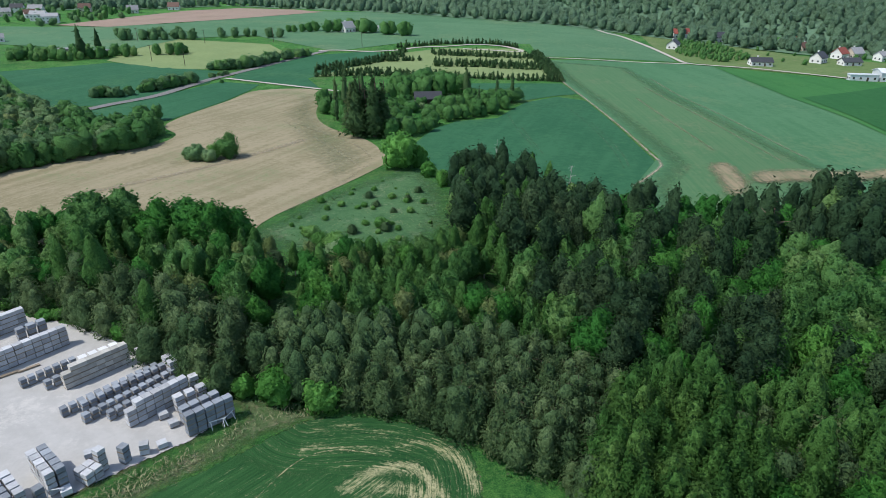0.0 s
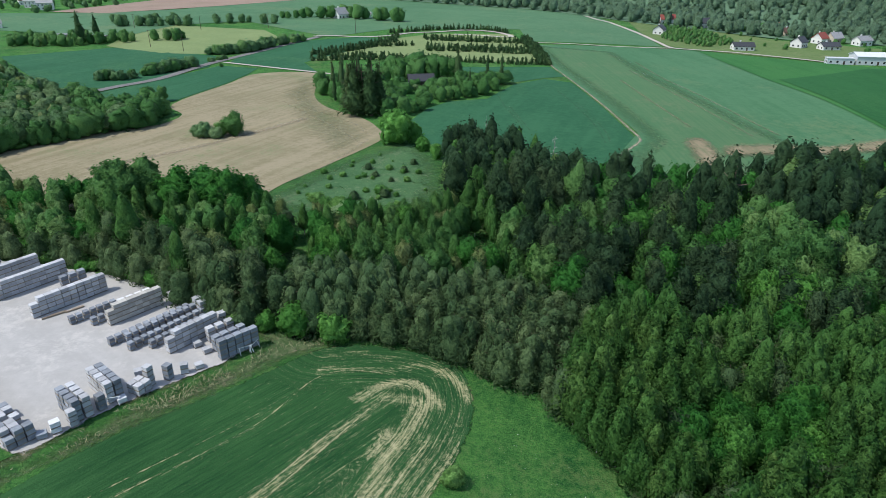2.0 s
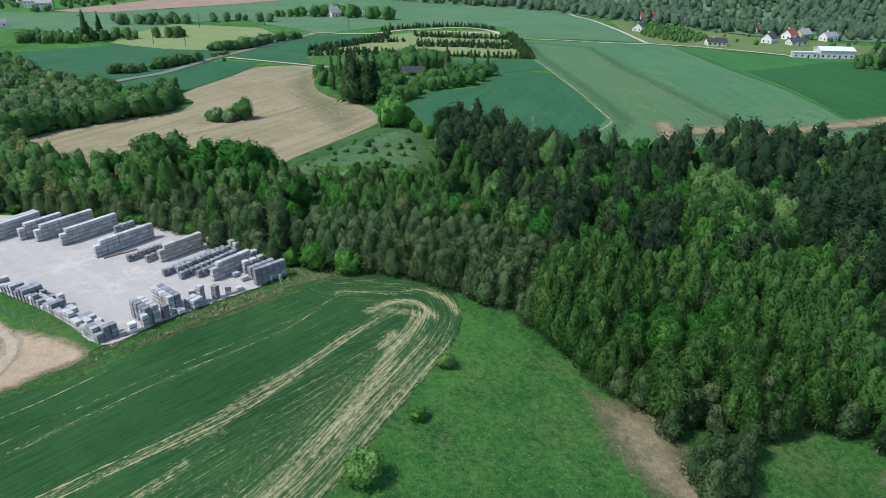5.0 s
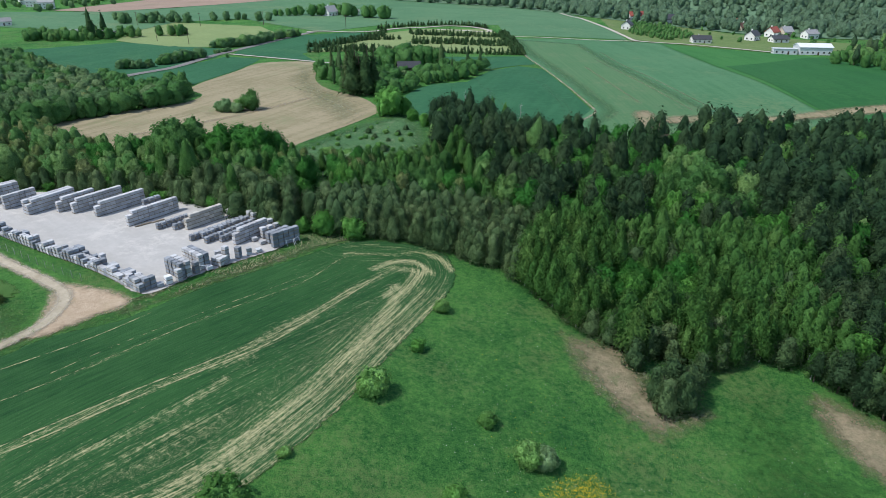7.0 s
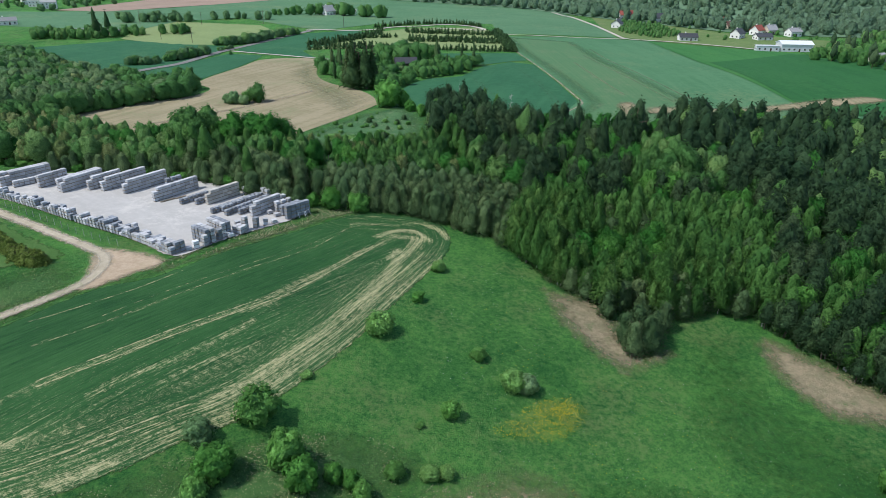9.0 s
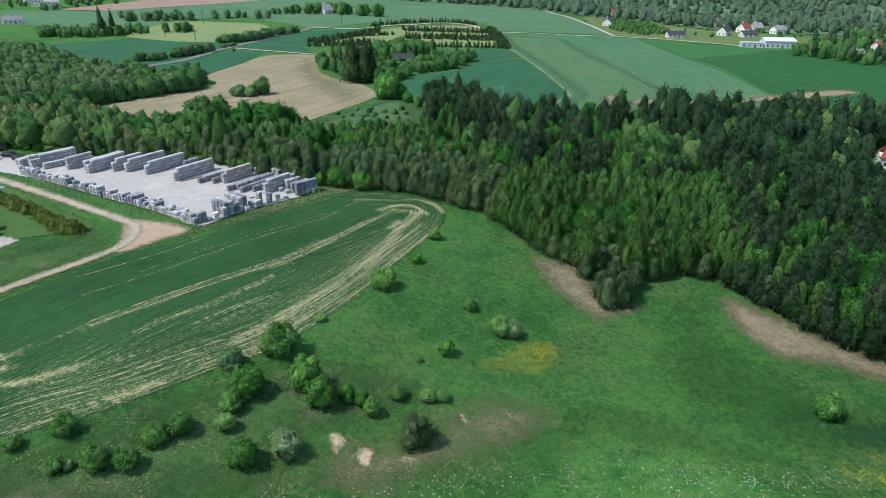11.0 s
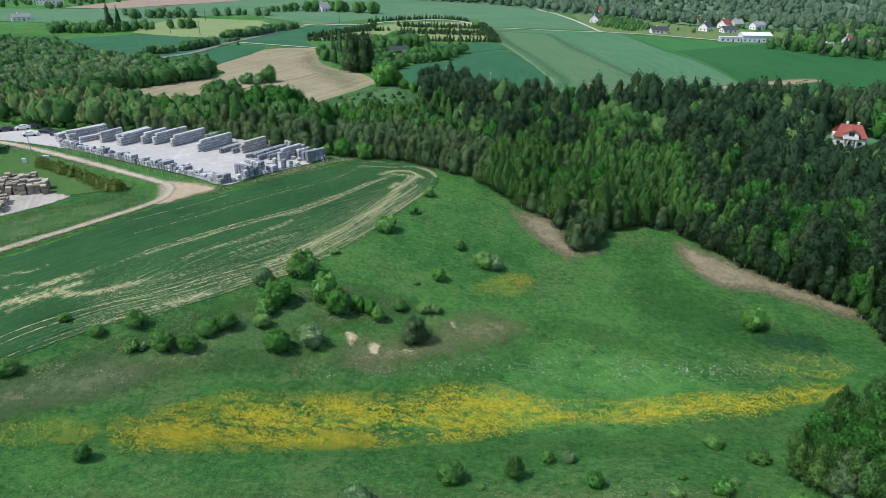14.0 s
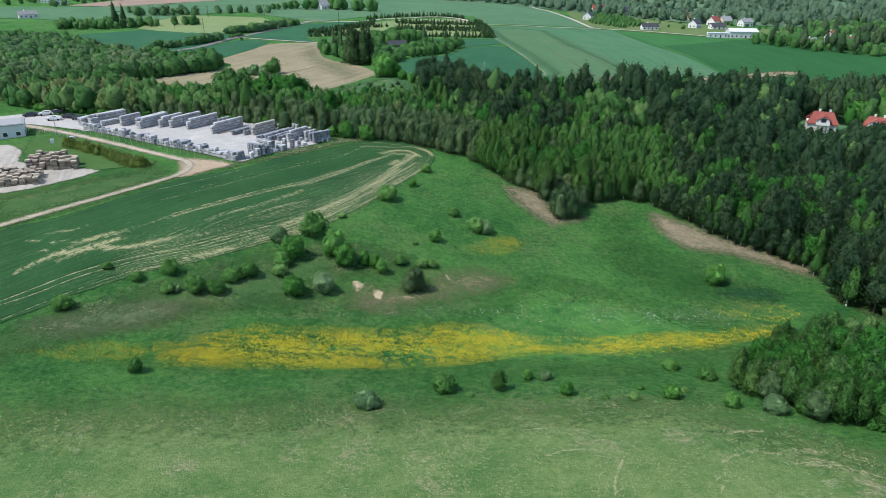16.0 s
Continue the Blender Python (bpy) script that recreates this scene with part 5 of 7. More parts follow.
for kind, x, y, h, r in (("maple_shrub", -11.5, 167, 11.5, 5.8), ("maple_shrub", -6.5, 169, 6.5, 3.4), ("maple_shrub", -4, 160, 4.5, 2.6), ("maple_shrub", 0, 152, 4.5, 2.6), ("broad", 26.8, 259, 8.5, 6.2), ("broad", -9, 287, 13.5, 7.6), ("broad", -3, 292, 12.0, 6.0), ("broad", 4, 246, 6.5, 4.5), ("broad", 11, 250, 7.0, 4.8), ("broad", 18, 248, 6.5, 4.5), ("broad", -12, 238, 6.0, 3.8), ("broad", -5, 234, 5.5, 3.6), ("broad", -14, 226, 7, 4)):
    plant(kind, x, y, h / KIND[kind][4], r / KIND[kind][5])
for x, y, f in ((-13, 245, 0.42), (-8.5, 244, 0.36), (-3.5, 245, 0.40)):
    plant("alder", x, y, f, f * 1.5)
for x, y, f in ((-27.5, 201, 1.12), (-25, 203, 1.05), (-22, 200.5, 1.1), (-19.5, 203, 1.0), (-30, 208, 0.9), (9.2, 272, 0.72), (-210, 384, 1.25), (-218, 420, 0.95), (58, 106, 1.05)):
    plant("spruce", x, y, f * rng.uniform(0.85, 1.05), f * 1.75)
# the tree and its shrubs in the stubble
for k, x, y, f, w in (("round_tree", -60.8, 176, 1.05, 1.0), ("shrub", -64.5, 174.5, 1.7, 1.5), ("willow", -68.5, 173, 2.1, 2.0), ("willow", -65, 172, 1.8, 1.6), ("willow", -71, 174.5, 1.6, 1.6)):
    plant(k, x, y, f, w)
wood([(-470, 600), (-335, 560), (-300, 640), (-330, 760), (-470, 770)], 15.0, (("alder", 0.7), ("broad", 0.3)), (0.7, 1.1), lambda x, y: patchy(x, y, 0.03) > -0.15, 33)
# farm, hedges and groves on the far side
for x, y, f in ((-93, 536, 1.2), (-85, 538, 1.3), (-63, 532, 1.35), (-58, 536, 1.2), (-46, 522, 1.3), (-41, 524, 1.25), (-32, 515, 1.3), (-28, 517, 1.2), (-108, 538, 0.9), (-113, 536, 0.8), (-119, 534, 0.7), (-124, 536, 0.7), (-104, 545, 1.0), (-70, 545, 1.1), (-77, 548, 1.2)):
    plant("broad", x, y, f * 1.12, f * 1.35)
wood([(-250, 500), (-232, 470), (-130, 480), (-120, 500), (-180, 520)], 8.0, (("alder", 1.0),), (0.75, 1.2), lambda x, y: patchy(x, y, 0.03) > -0.1, 17)
wood([(-255, 395), (-248, 370), (-215, 372), (-180, 396), (-190, 412), (-225, 405)], 6.0, (("broad", 1.0),), (0.6, 1.0), lambda x, y: math.hypot(x + 231, y - 402) > 6 and math.hypot(x + 207, y - 397) > 6, 18)
wood([(-176, 402), (-160, 400), (-156, 412), (-170, 416)], 5.5, (("broad", 1.0),), (0.6, 1.1), None, 19)
wood([(163, 484), (156, 445), (172, 412), (200, 432), (206, 500), (182, 524)], 4.4, (("broad", 1.0),), (0.28, 0.5), lambda x, y: math.hypot(x - 163, y - 477) > 9 and math.hypot(x - 193, y - 405) > 11, 22)
wood([(205, 400), (300, 380), (300, 470), (230, 520)], 17.0, (("broad", 1.0),), (0.3, 0.6), lambda x, y: patchy(x, y, 0.05) > -0.1, 23)
wood([(-24, 108), (-33, 124), (-24, 148), (-14, 158), (-3, 142), (0, 124), (-8, 112)], 6.5, (("shrub", 1.0),), (0.25, 0.6), None, 24)
# woods on the right, behind the far field
wood([(222, 300), (245, 262), (300, 225), (420, 230), (460, 420), (330, 420), (300, 372), (262, 350), (246, 325)], 7.5, (("broad", 0.8), ("old_pine", 0.2)), (0.7, 1.1), lambda x, y: all(math.hypot(x - a, y - b) > 9 for a, b in ((262, 300), (262, 294), (296, 331), (288, 298), (276, 306), (290, 320), (282, 290))), 20)

# shrubs on the meadow: kind, place, radius, height
for k, x, y, r, h in (
    ("shrub", -56.9, -31.2, 1.5, 2.2), ("shrub", -54.9, -19.2, 0.9, 1.3), ("shrub", -49.1, -22.2, 1.1, 1.5), ("shrub", -44.5, -19.6, 1.6, 2.6), ("shrub", -43.3, -25.1, 1.2, 1.9),
    ("shrub", -39.2, -24.2, 1.8, 3.0), ("shrub", -35.9, -24.0, 1.6, 2.4), ("shrub", -34.2, -20.0, 1.6, 2.3), ("shrub", -31.6, -18.4, 1.7, 2.7), ("willow", -42.0, -24.6, 0.7, 1.1),
    ("willow", -28.1, -6.9, 1.8, 2.8), ("shrub", -22.2, -3.0, 2.9, 4.4), ("maple_shrub", -25.2, -11.2, 2.4, 3.8), ("maple_shrub", -26.6, -14.4, 1.5, 2.4), ("maple_shrub", -17.6, -9.2, 2.5, 4.8),
    ("maple_shrub", -15.6, -11.8, 2.3, 4.2), ("shrub", -26.6, -17.2, 1.3, 2.0), ("maple_shrub", -23.5, -22.0, 2.0, 3.2), ("willow", -18.8, -20.0, 2.1, 3.3), ("maple_shrub", -12.2, -10.6, 1.3, 2.6),
    ("maple_shrub", -10.2, -11.2, 1.1, 2.4), ("maple_shrub", -8.9, -12.6, 1.1, 2.6), ("shrub", 0.8, -8.2, 1.1, 1.4), ("shrub", -1.2, -8.6, 1.2, 1.5), ("shrub", -5.4, -9.0, 1.3, 1.8),
    ("shrub", 1.6, 39.0, 1.4, 2.2), ("maple_shrub", -2.3, 27.6, 1.1, 1.7), ("shrub", -8.2, 17.2, 2.2, 3.0), ("shrub", 6.7, 13.7, 1.2, 1.9), ("maple_shrub", 1.8, 1.4, 1.6, 2.2),
    ("shrub", -2.3, -1.2, 0.6, 0.7), ("shrub", 11.2, 8.2, 1.8, 2.8), ("willow", 13.4, 8.0, 1.8, 2.6), ("shrub", -40.9, -46.2, 1.0, 2.2), ("shrub", 0.6, -47.6, 1.6, 2.8),
    ("willow", -9.9, -52.2, 1.8, 2.2), ("maple_shrub", 13.0, -43.9, 0.9, 1.4), ("willow", 15.8, -44.0, 0.9, 1.4), ("maple_shrub", 17.2, -50.0, 1.0, 2.0), ("maple_shrub", 35.7, -41.2, 1.5, 1.5),
    ("shrub", 39.3, -45.4, 1.3, 1.8), ("maple_shrub", 30.9, -52.4, 1.2, 2.0), ("maple_shrub", 37.1, -56.2, 1.2, 2.0), ("willow", 41.8, -58.0, 1.6, 2.2), ("shrub", 25.8, -52.6, 0.9, 0.9),
    ("shrub", -17.4, 5.1, 0.8, 0.8), ("shrub", 22.0, -52.0, 0.5, 0.5), ("shrub", 28.0, -49.0, 0.6, 0.6), ("shrub", 4.0, -49.5, 0.5, 0.5), ("shrub", 33.6, -50.4, 0.6, 0.6),
    ("maple_shrub", -25.2, 66.6, 1.7, 3.0), ("maple_shrub", -20.6, 66.0, 2.7, 4.6), ("maple_shrub", -15.0, 65.0, 2.5, 4.4), ("maple_shrub", -46.0, 79.5, 2.0, 2.6), ("willow", -18.0, 105, 3.0, 4.2),
    ("shrub", -20.5, 111, 2.2, 3.0), ("shrub", -26.0, 116, 1.8, 2.2), ("shrub", -9.8, 109, 2.0, 2.5), ("shrub", -23.5, 112, 1.8, 2.6), ("shrub", -12.5, 122, 1.6, 2.0),
):
    plant(k, x, y, 1.2 * h / KIND[k][4], 1.22 * r / KIND[k][5])
for x, y, f in ((-3.6, -16.9, 0.60), (-2.5, -16.2, 0.66), (-3.2, -15.6, 0.58)):
    plant("pine", x, y, f, f * 1.5)
for x, y, h in ((-17.3, 141, 2.6), (-8.3, 139, 2.4), (-18.1, 118, 3.0), (-11.7, 120, 2.8), (-15.0, 135, 2.2), (-11.0, 131, 1.8), (-6.0, 146, 2.4)):
    plant("pine", x, y, h / 7.5 * (0.75 if y > 100 else 1.0), h / 7.5 * (1.9 if y > 100 else 1.1))
plant("maple_shrub", 58.6, -7.6, 1.6, 1.45)
# a young birch by itself, and the loose front of the grove
plant("birch", 8.3, -47.4, 0.33, 0.52)
for kind, x, y, f, w in (("birch", 41.4, -49.4, 0.52, 0.60), ("birch", 43.4, -46.2, 0.62, 0.62), ("birch", 42.2, -51.6, 0.40, 0.66), ("alder", 43.0, -54.6, 0.52, 0.62), ("alder", 45.0, -52.0, 0.62, 0.72), ("birch", 45.8, -57.4, 0.58, 0.66), ("alder", 45.6, -60.0, 0.50, 0.62), ("birch", 48.0, -61.0, 0.62, 0.70)):
    plant(kind, x, y, f, w)
edge_plants([(58, 27), (61.5, 23), (64.5, 18), (67, 13.5), (70.5, 9.0), (77.5, 3.0), (82, -3), (81, -14)], 3.4, ("old_pine", "old_pine", "birch"), (0.42, 0.60), 1.15, 41)
edge_plants([(58, 26.4), (61.0, 22.4), (64.0, 17.4), (66.6, 12.8), (70.0, 8.4), (77.0, 2.4), (81.4, -3.4)], 3.2, ("old_pine",), (0.40, 0.58), 1.1, 44)
edge_plants([(57, -35), (47.5, -45), (43.5, -51.5), (45.5, -57.5), (49.5, -61.5), (54.5, -64), (57, -69)], 2.0, ("birch", "birch", "birch", "broad"), (0.40, 0.66), 1.0, 42)
edge_plants([(47, -46), (43.2, -52), (45.2, -58), (49.2, -62), (54, -64.5)], 2.2, ("shrub", "maple_shrub", "maple_shrub", "shrub"), (0.5, 1.0), 0.9, 43)
edge_plants([(15, 53.5), (21.5, 41.5), (26.5, 35.5), (32.5, 31)], 2.3, ("birch", "birch", "birch", "pine"), (0.55, 0.8), 1.2, 44)
edge_plants([(41, 29), (50, 32), (58, 31)], 2.5, ("pine", "birch"), (0.55, 0.8), 1.3, 45)
edge_plants([(-16, 66.5), (-8, 65.5), (1, 63), (8.5, 58.5), (13.5, 56)], 2.3, ("pine",), (0.6, 0.85), 1.3, 46)
edge_plants([(-27, 67.5), (-35, 71.5), (-44, 78), (-54, 86.5), (-64, 91.5)], 2.0, ("pine", "pine", "pine", "shrub"), (0.55, 0.85), 1.35, 47)
edge_plants([(-49, 80.5), (-56, 84), (-63, 86.5), (-70, 88), (-80, 89.5), (-92, 91)], 2.0, ("pine", "pine", "pine", "maple_shrub"), (0.6, 0.9), 1.2, 50)
edge_plants([(-64, 92), (-80, 92.5), (-100, 95), (-112, 98.5), (-126, 105), (-142, 117)], 2.0, ("broad", "maple_shrub", "shrub", "broad"), (0.45, 1.0), 1.4, 48)
edge_plants([(-64, 94), (-80, 95), (-100, 98), (-114, 102)], 2.6, ("broad", "maple"), (0.5, 0.75), 1.3, 49)
# hedges and planted rows
hedge = curve_pts([(-96, 57.8), (-87, 52), (-77.5, 44.6), (-72, 39.6), (-69, 38.4)], False, 8)
for k in range(84):
    q = hedge[int(k * (len(hedge) - 1) / 83)] + rng.normal(0, 0.6, 2)
    plant("thuja", q[0], q[1], rng.uniform(1.05, 1.35), rng.uniform(1.8, 2.3))
for pts in ([(-42.9, 338), (-1.8, 323.8), (55.0, 312.1)], [(-5, 363), (22.7, 360.1), (52.2, 350.8)], [(-5, 370), (23, 367), (52.5, 358.5)], [(-5.3, 376.9), (23.5, 373.7), (52.8, 366.2)], [(-7.7, 418.9), (25.6, 410.5), (56.3, 404.5)], [(-6, 412), (25, 404), (54, 397)],
            [(-67.0, 344.4), (-46.6, 372.2), (-29.8, 404.9), (-24.1, 425.9)], [(-62, 342), (-42, 370), (-25, 402)], [(-64.3, 330.2), (-42.2, 335.4), (-18.9, 330.6)], [(-62.6, 322), (-38, 327), (-14, 325)], [(-30.8, 444.9), (1.3, 468.0), (33.0, 469.9), (50, 446)], [(57.9, 417.3), (58.5, 362.0), (56.0, 310.4)], [(54, 412), (54.5, 362), (52, 314)], [(-31.3, 380.2), (-15.3, 385.9)]):
    c = np.array(pts, float)
    run = np.concatenate([[0], np.cumsum(np.linalg.norm(np.diff(c, axis=0), axis=1))])
    for k in np.arange(0, run[-1], 2.4):
        plant("row_tree", np.interp(k, run, c[:, 0]) + rng.normal(0, 0.5), np.interp(k, run, c[:, 1]) + rng.normal(0, 0.7), rng.uniform(0.7, 1.05), rng.uniform(0.85, 1.15))

# the trees below the two villas are low
for i, (kind, x, y, hf, wf) in enumerate(TREES):
    for hx, hy, first in ((156, 114, 4.2), (173, 107, 6.5)):
        d = Vector((-4 - hx, -120 - hy)).normalized()
        s, side = (x - hx) * d[0] + (y - hy) * d[1], abs((y - hy) * d[0] - (x - hx) * d[1])
        if 4 < s < 80 and side < 9:
            top = (first + 0.165 * s) / KIND[kind][4]
            if hf > top:
                TREES[i] = (kind, x, y, top, max(wf * 0.75, 0.45))
                hf = top

NEAR = np.array([18.0, 30.0])
order = sorted(range(len(TREES)), key=lambda i: 0.0 if TREES[i][1] < 42 and TREES[i][2] < 25 or TREES[i][1] < 62 and TREES[i][2] < -28 or TREES[i][0] == "pine" and -94 < TREES[i][1] < -20 and 60 < TREES[i][2] < 93 or -70 < TREES[i][1] < -38 and 107 < TREES[i][2] < 112.5 else math.hypot(TREES[i][1] - NEAR[0], TREES[i][2] - NEAR[1]))
count, rest = {}, {}
for i in order:
    kind, x, y, hf, wf = TREES[i]
    rr = np.random.default_rng(i)
    var, turn = int(rr.integers(4)), rr.uniform(0, 360)
    far = math.hypot(x - NEAR[0], y - NEAR[1])
    c = count.get(kind, 0)
    if c < {"olive": 40, "broad": 120, "maple": 125, "old_pine": 195, "pine": 240, "birch": 175}.get(kind, 190) and far < 200:
        count[kind] = c + 1
        name, _, _, label = KIND[kind][:4]
        e = new(name)
        crown, trunk = model(kind, var)
        for nm, me in (("trunk", trunk), ("crown", crown)):
            new(nm, me).parent = e
        e.matrix_basis = pose(x, y, lz(x, y), 0, 0, turn) @ Matrix.Diagonal((wf, wf, hf, 1))
        tagged(e, label, "shrub" if "shrub" in name else "tree", name.replace("_", " ") + "s")
    else:
        rest.setdefault((kind, 0 if far < 172 else 1 if far < 260 else 2), []).append((x, y, hf, wf, var, radians(turn), rr.uniform(-0.25, 0.25)))

for (kind, ring), items in rest.items():
    name, leafm, barkm = KIND[kind][:3]
    sets = {"crowns": ([], [], [], [], []), "trunks": ([], [], [], [], [])}
    offs = {"crowns": 0, "trunks": 0}
    for x, y, hf, wf, var, turn, tone in items:
        z = lz(x, y)
        ca, sa = math.cos(turn), math.sin(turn)
        for key, (V, F, *G) in zip(("crowns", "trunks"), lod(kind, var, ring)):
            if G:
                sets[key][4].append(G[1])
                sets[key][3].append(np.stack([G[0][:, 0] * ca - G[0][:, 1] * sa, G[0][:, 0] * sa + G[0][:, 1] * ca, G[0][:, 2]], 1))
            W = np.stack([(V[:, 0] * ca - V[:, 1] * sa) * wf + x, (V[:, 0] * sa + V[:, 1] * ca) * wf + y, V[:, 2] * hf + z], 1)
            sets[key][0].append(W)
            sets[key][1].append(F + offs[key])
            sets[key][2].append(np.full(len(V), tone))
            offs[key] += len(V)
    e = new("woodland")
    for key in sets:
        V, F, T = (np.concatenate(q) for q in sets[key][:3])
        G, thin = (np.concatenate(q) if q else None for q in sets[key][3:])
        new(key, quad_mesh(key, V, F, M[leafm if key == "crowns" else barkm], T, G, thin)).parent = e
    tagged(e, "dense stand of " + KIND[kind][0].replace("_", " ") + "s", "woodland", kind="stuff")


def hill_forest():
    rg = np.random.default_rng(31)
    gx, gy = np.meshgrid(np.arange(-900, 1000, 10.2), np.arange(300, 1250, 10.2))
    gx = (gx + rg.uniform(-4, 4, gx.shape)).ravel()
    gy = (gy + rg.uniform(-4, 4, gy.shape)).ravel()
    edge = np.interp(gx, [-900, -354, -256, -52, 60, 108, 194, 242, 300, 420, 900], [700, 735, 805, 725, 640, 615, 520, 455, 425, 400, 300])
    ok = (gy > edge) & (np.abs(gx) < 0.80 * gy + 60) & (gy < edge + 330)
    glade = np.array([noise.noise(Vector((a * 0.012, b * 0.02, 3.0))) for a, b in zip(gx, gy)])
    ok &= (glade < 0.42) | (gy < edge + 30)
    items = np.stack([gx[ok], gy[ok]], 1)
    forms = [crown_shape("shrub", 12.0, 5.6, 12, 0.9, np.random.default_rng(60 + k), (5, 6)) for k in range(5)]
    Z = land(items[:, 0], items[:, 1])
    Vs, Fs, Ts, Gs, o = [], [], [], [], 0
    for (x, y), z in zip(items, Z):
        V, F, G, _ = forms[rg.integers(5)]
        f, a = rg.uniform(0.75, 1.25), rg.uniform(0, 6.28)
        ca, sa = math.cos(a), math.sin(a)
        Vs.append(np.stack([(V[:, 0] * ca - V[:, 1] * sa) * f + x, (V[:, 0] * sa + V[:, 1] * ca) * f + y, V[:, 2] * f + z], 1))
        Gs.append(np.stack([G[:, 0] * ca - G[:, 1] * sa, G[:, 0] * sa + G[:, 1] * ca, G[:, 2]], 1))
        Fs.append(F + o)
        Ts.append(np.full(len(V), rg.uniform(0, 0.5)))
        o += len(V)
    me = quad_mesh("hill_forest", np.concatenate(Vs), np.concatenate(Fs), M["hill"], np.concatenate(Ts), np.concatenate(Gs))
    tagged(new("hill_forest", me), "mixed green forest covering the distant hills, haze in its colour", "forest", kind="stuff")
    drape("hill_floor", [(-900, 700), (-354, 735), (-256, 805), (-52, 725), (60, 640), (108, 615), (194, 520), (242, 455), (300, 425), (420, 400), (900, 300), (1000, 1400), (-900, 1500)], M["hill_floor"], 0.5, "green floor of the hill forest, haze in its colour", "ground", rounded=False)


hill_forest()

# ---- storage yard ----
def box_parts(boxes):
    """Boxes (centre x, y, z, size x, y, z) as one mesh's vertices and faces."""
    V, F = [], []
    for k, (x, y, z, a, b, c) in enumerate(boxes):
        for dx in (-0.5, 0.5):
            for dy in (-0.5, 0.5):
                for dz in (-0.5, 0.5):
                    V.append((x + dx * a, y + dy * b, z + dz * c))
        F += [tuple(8 * k + i for i in f) for f in ((0, 1, 3, 2), (4, 6, 7, 5), (0, 4, 5, 1), (2, 3, 7, 6), (0, 2, 6, 4), (1, 5, 7, 3))]
    return V, F


def data_of(name, boxes, material):
    V, F = box_parts(boxes)
    me = bpy.data.meshes.new(name)
    me.from_pydata(V, [], F)
    me.materials.append(material)
    me.update()
    return me


PACK, PALLET = {}, {}


def grooved(name, w, d, z0, h, courses, material):
    """A block of courses with a recessed joint between each two."""
    rg = np.random.default_rng(courses + int(100 * w))
    rings, ch = [], h / courses
    for c in range(courses):
        jx, jy, g = rg.uniform(-0.012, 0.012), rg.uniform(-0.012, 0.012), 0.035
        for z, k in ((z0 + ch * c + 0.001, g), (z0 + ch * c + 0.02, 0.0), (z0 + ch * (c + 1) - 0.02, 0.0)):
            rings.append([(jx + sx * (w / 2 - k), jy + sy * (d / 2 - k), z) for sx, sy in ((-1, -1), (1, -1), (1, 1), (-1, 1))])
    V = [v for r in rings for v in r]
    F = [(4 * k + i, 4 * k + (i + 1) % 4, 4 * k + 4 + (i + 1) % 4, 4 * k + 4 + i) for k in range(len(rings) - 1) for i in range(4)]
    F += [(3, 2, 1, 0), tuple(range(len(V) - 4, len(V)))]
    me = bpy.data.meshes.new(name)
    me.from_pydata(V, [], F)
    me.materials.append(material)
    me.update()
    return me



def pack_mesh(material, w, d, h):
    """A pack of paving blocks: five courses, each split in columns, with small gaps."""
    key = (material, w, d, h)
    if key not in PACK:
        PACK[key] = grooved("block_pack", w, d, 0.13, h, 5, M[material])
        PALLET[key] = data_of("pallet", [(0, 0, 0.11, w, d, 0.03)] + [(0, q * d * 0.42, 0.05, w, 0.1, 0.1) for q in (-1, 0, 1)], M["timber"])
    return PACK[key], PALLET[key]


STACK_LABEL = {
    "paver": "stack of grey concrete paving blocks on pallets",
    "paver_dark": "stack of dark grey concrete blocks on pallets",
    "paver_sand": "stack of sand-coloured paving blocks on pallets",
    "paver_white": "white-wrapped block packs on pallets",
}


def stack(x, y, turn, levels, material="paver", w=1.05, d=0.95, h=0.62):
    e = new("block_stack")
    z = 0.0
    for k in range(levels):
        for me, nm in zip(pack_mesh(material, w, d, h), ("block_pack", "pallet")):
            o = new(nm, me)
            o.parent = e
            o.location = (rng.uniform(-0.03, 0.03), rng.uniform(-0.03, 0.03), z)
            o.rotation_euler = (0, 0, radians(rng.uniform(-2, 2)))
        z += h + 0.13
    e.matrix_basis = pose(x, y, lz(x, y) + 0.16, 0, 0, turn + rng.uniform(-1.5, 1.5))
    tagged(e, STACK_LABEL[material], "block stack", "stacks in the storage yard")


def stack_row(a, b, levels, material="paver", pitch=1.1, ranks=1, low_end=0, gap=1.06, size=(1.05, 0.95, 0.62)):
    """A row of stacks from a to b, with further ranks to its left."""
    a, b = np.array(a, float), np.array(b, float)
    L = np.linalg.norm(b - a)
    u = (b - a) / L
    nrm = np.array([-u[1], u[0]])
    turn = math.degrees(math.atan2(u[1], u[0]))
    n = max(1, int(L / pitch))
    for r in range(ranks):
        for k in range(n):
            q = a + u * (k + 0.5) * L / n + nrm * r * gap
            lv = levels - (1 if k < low_end and r == 0 else 0)
            stack(q[0], q[1], turn, max(1, lv), material, *size)


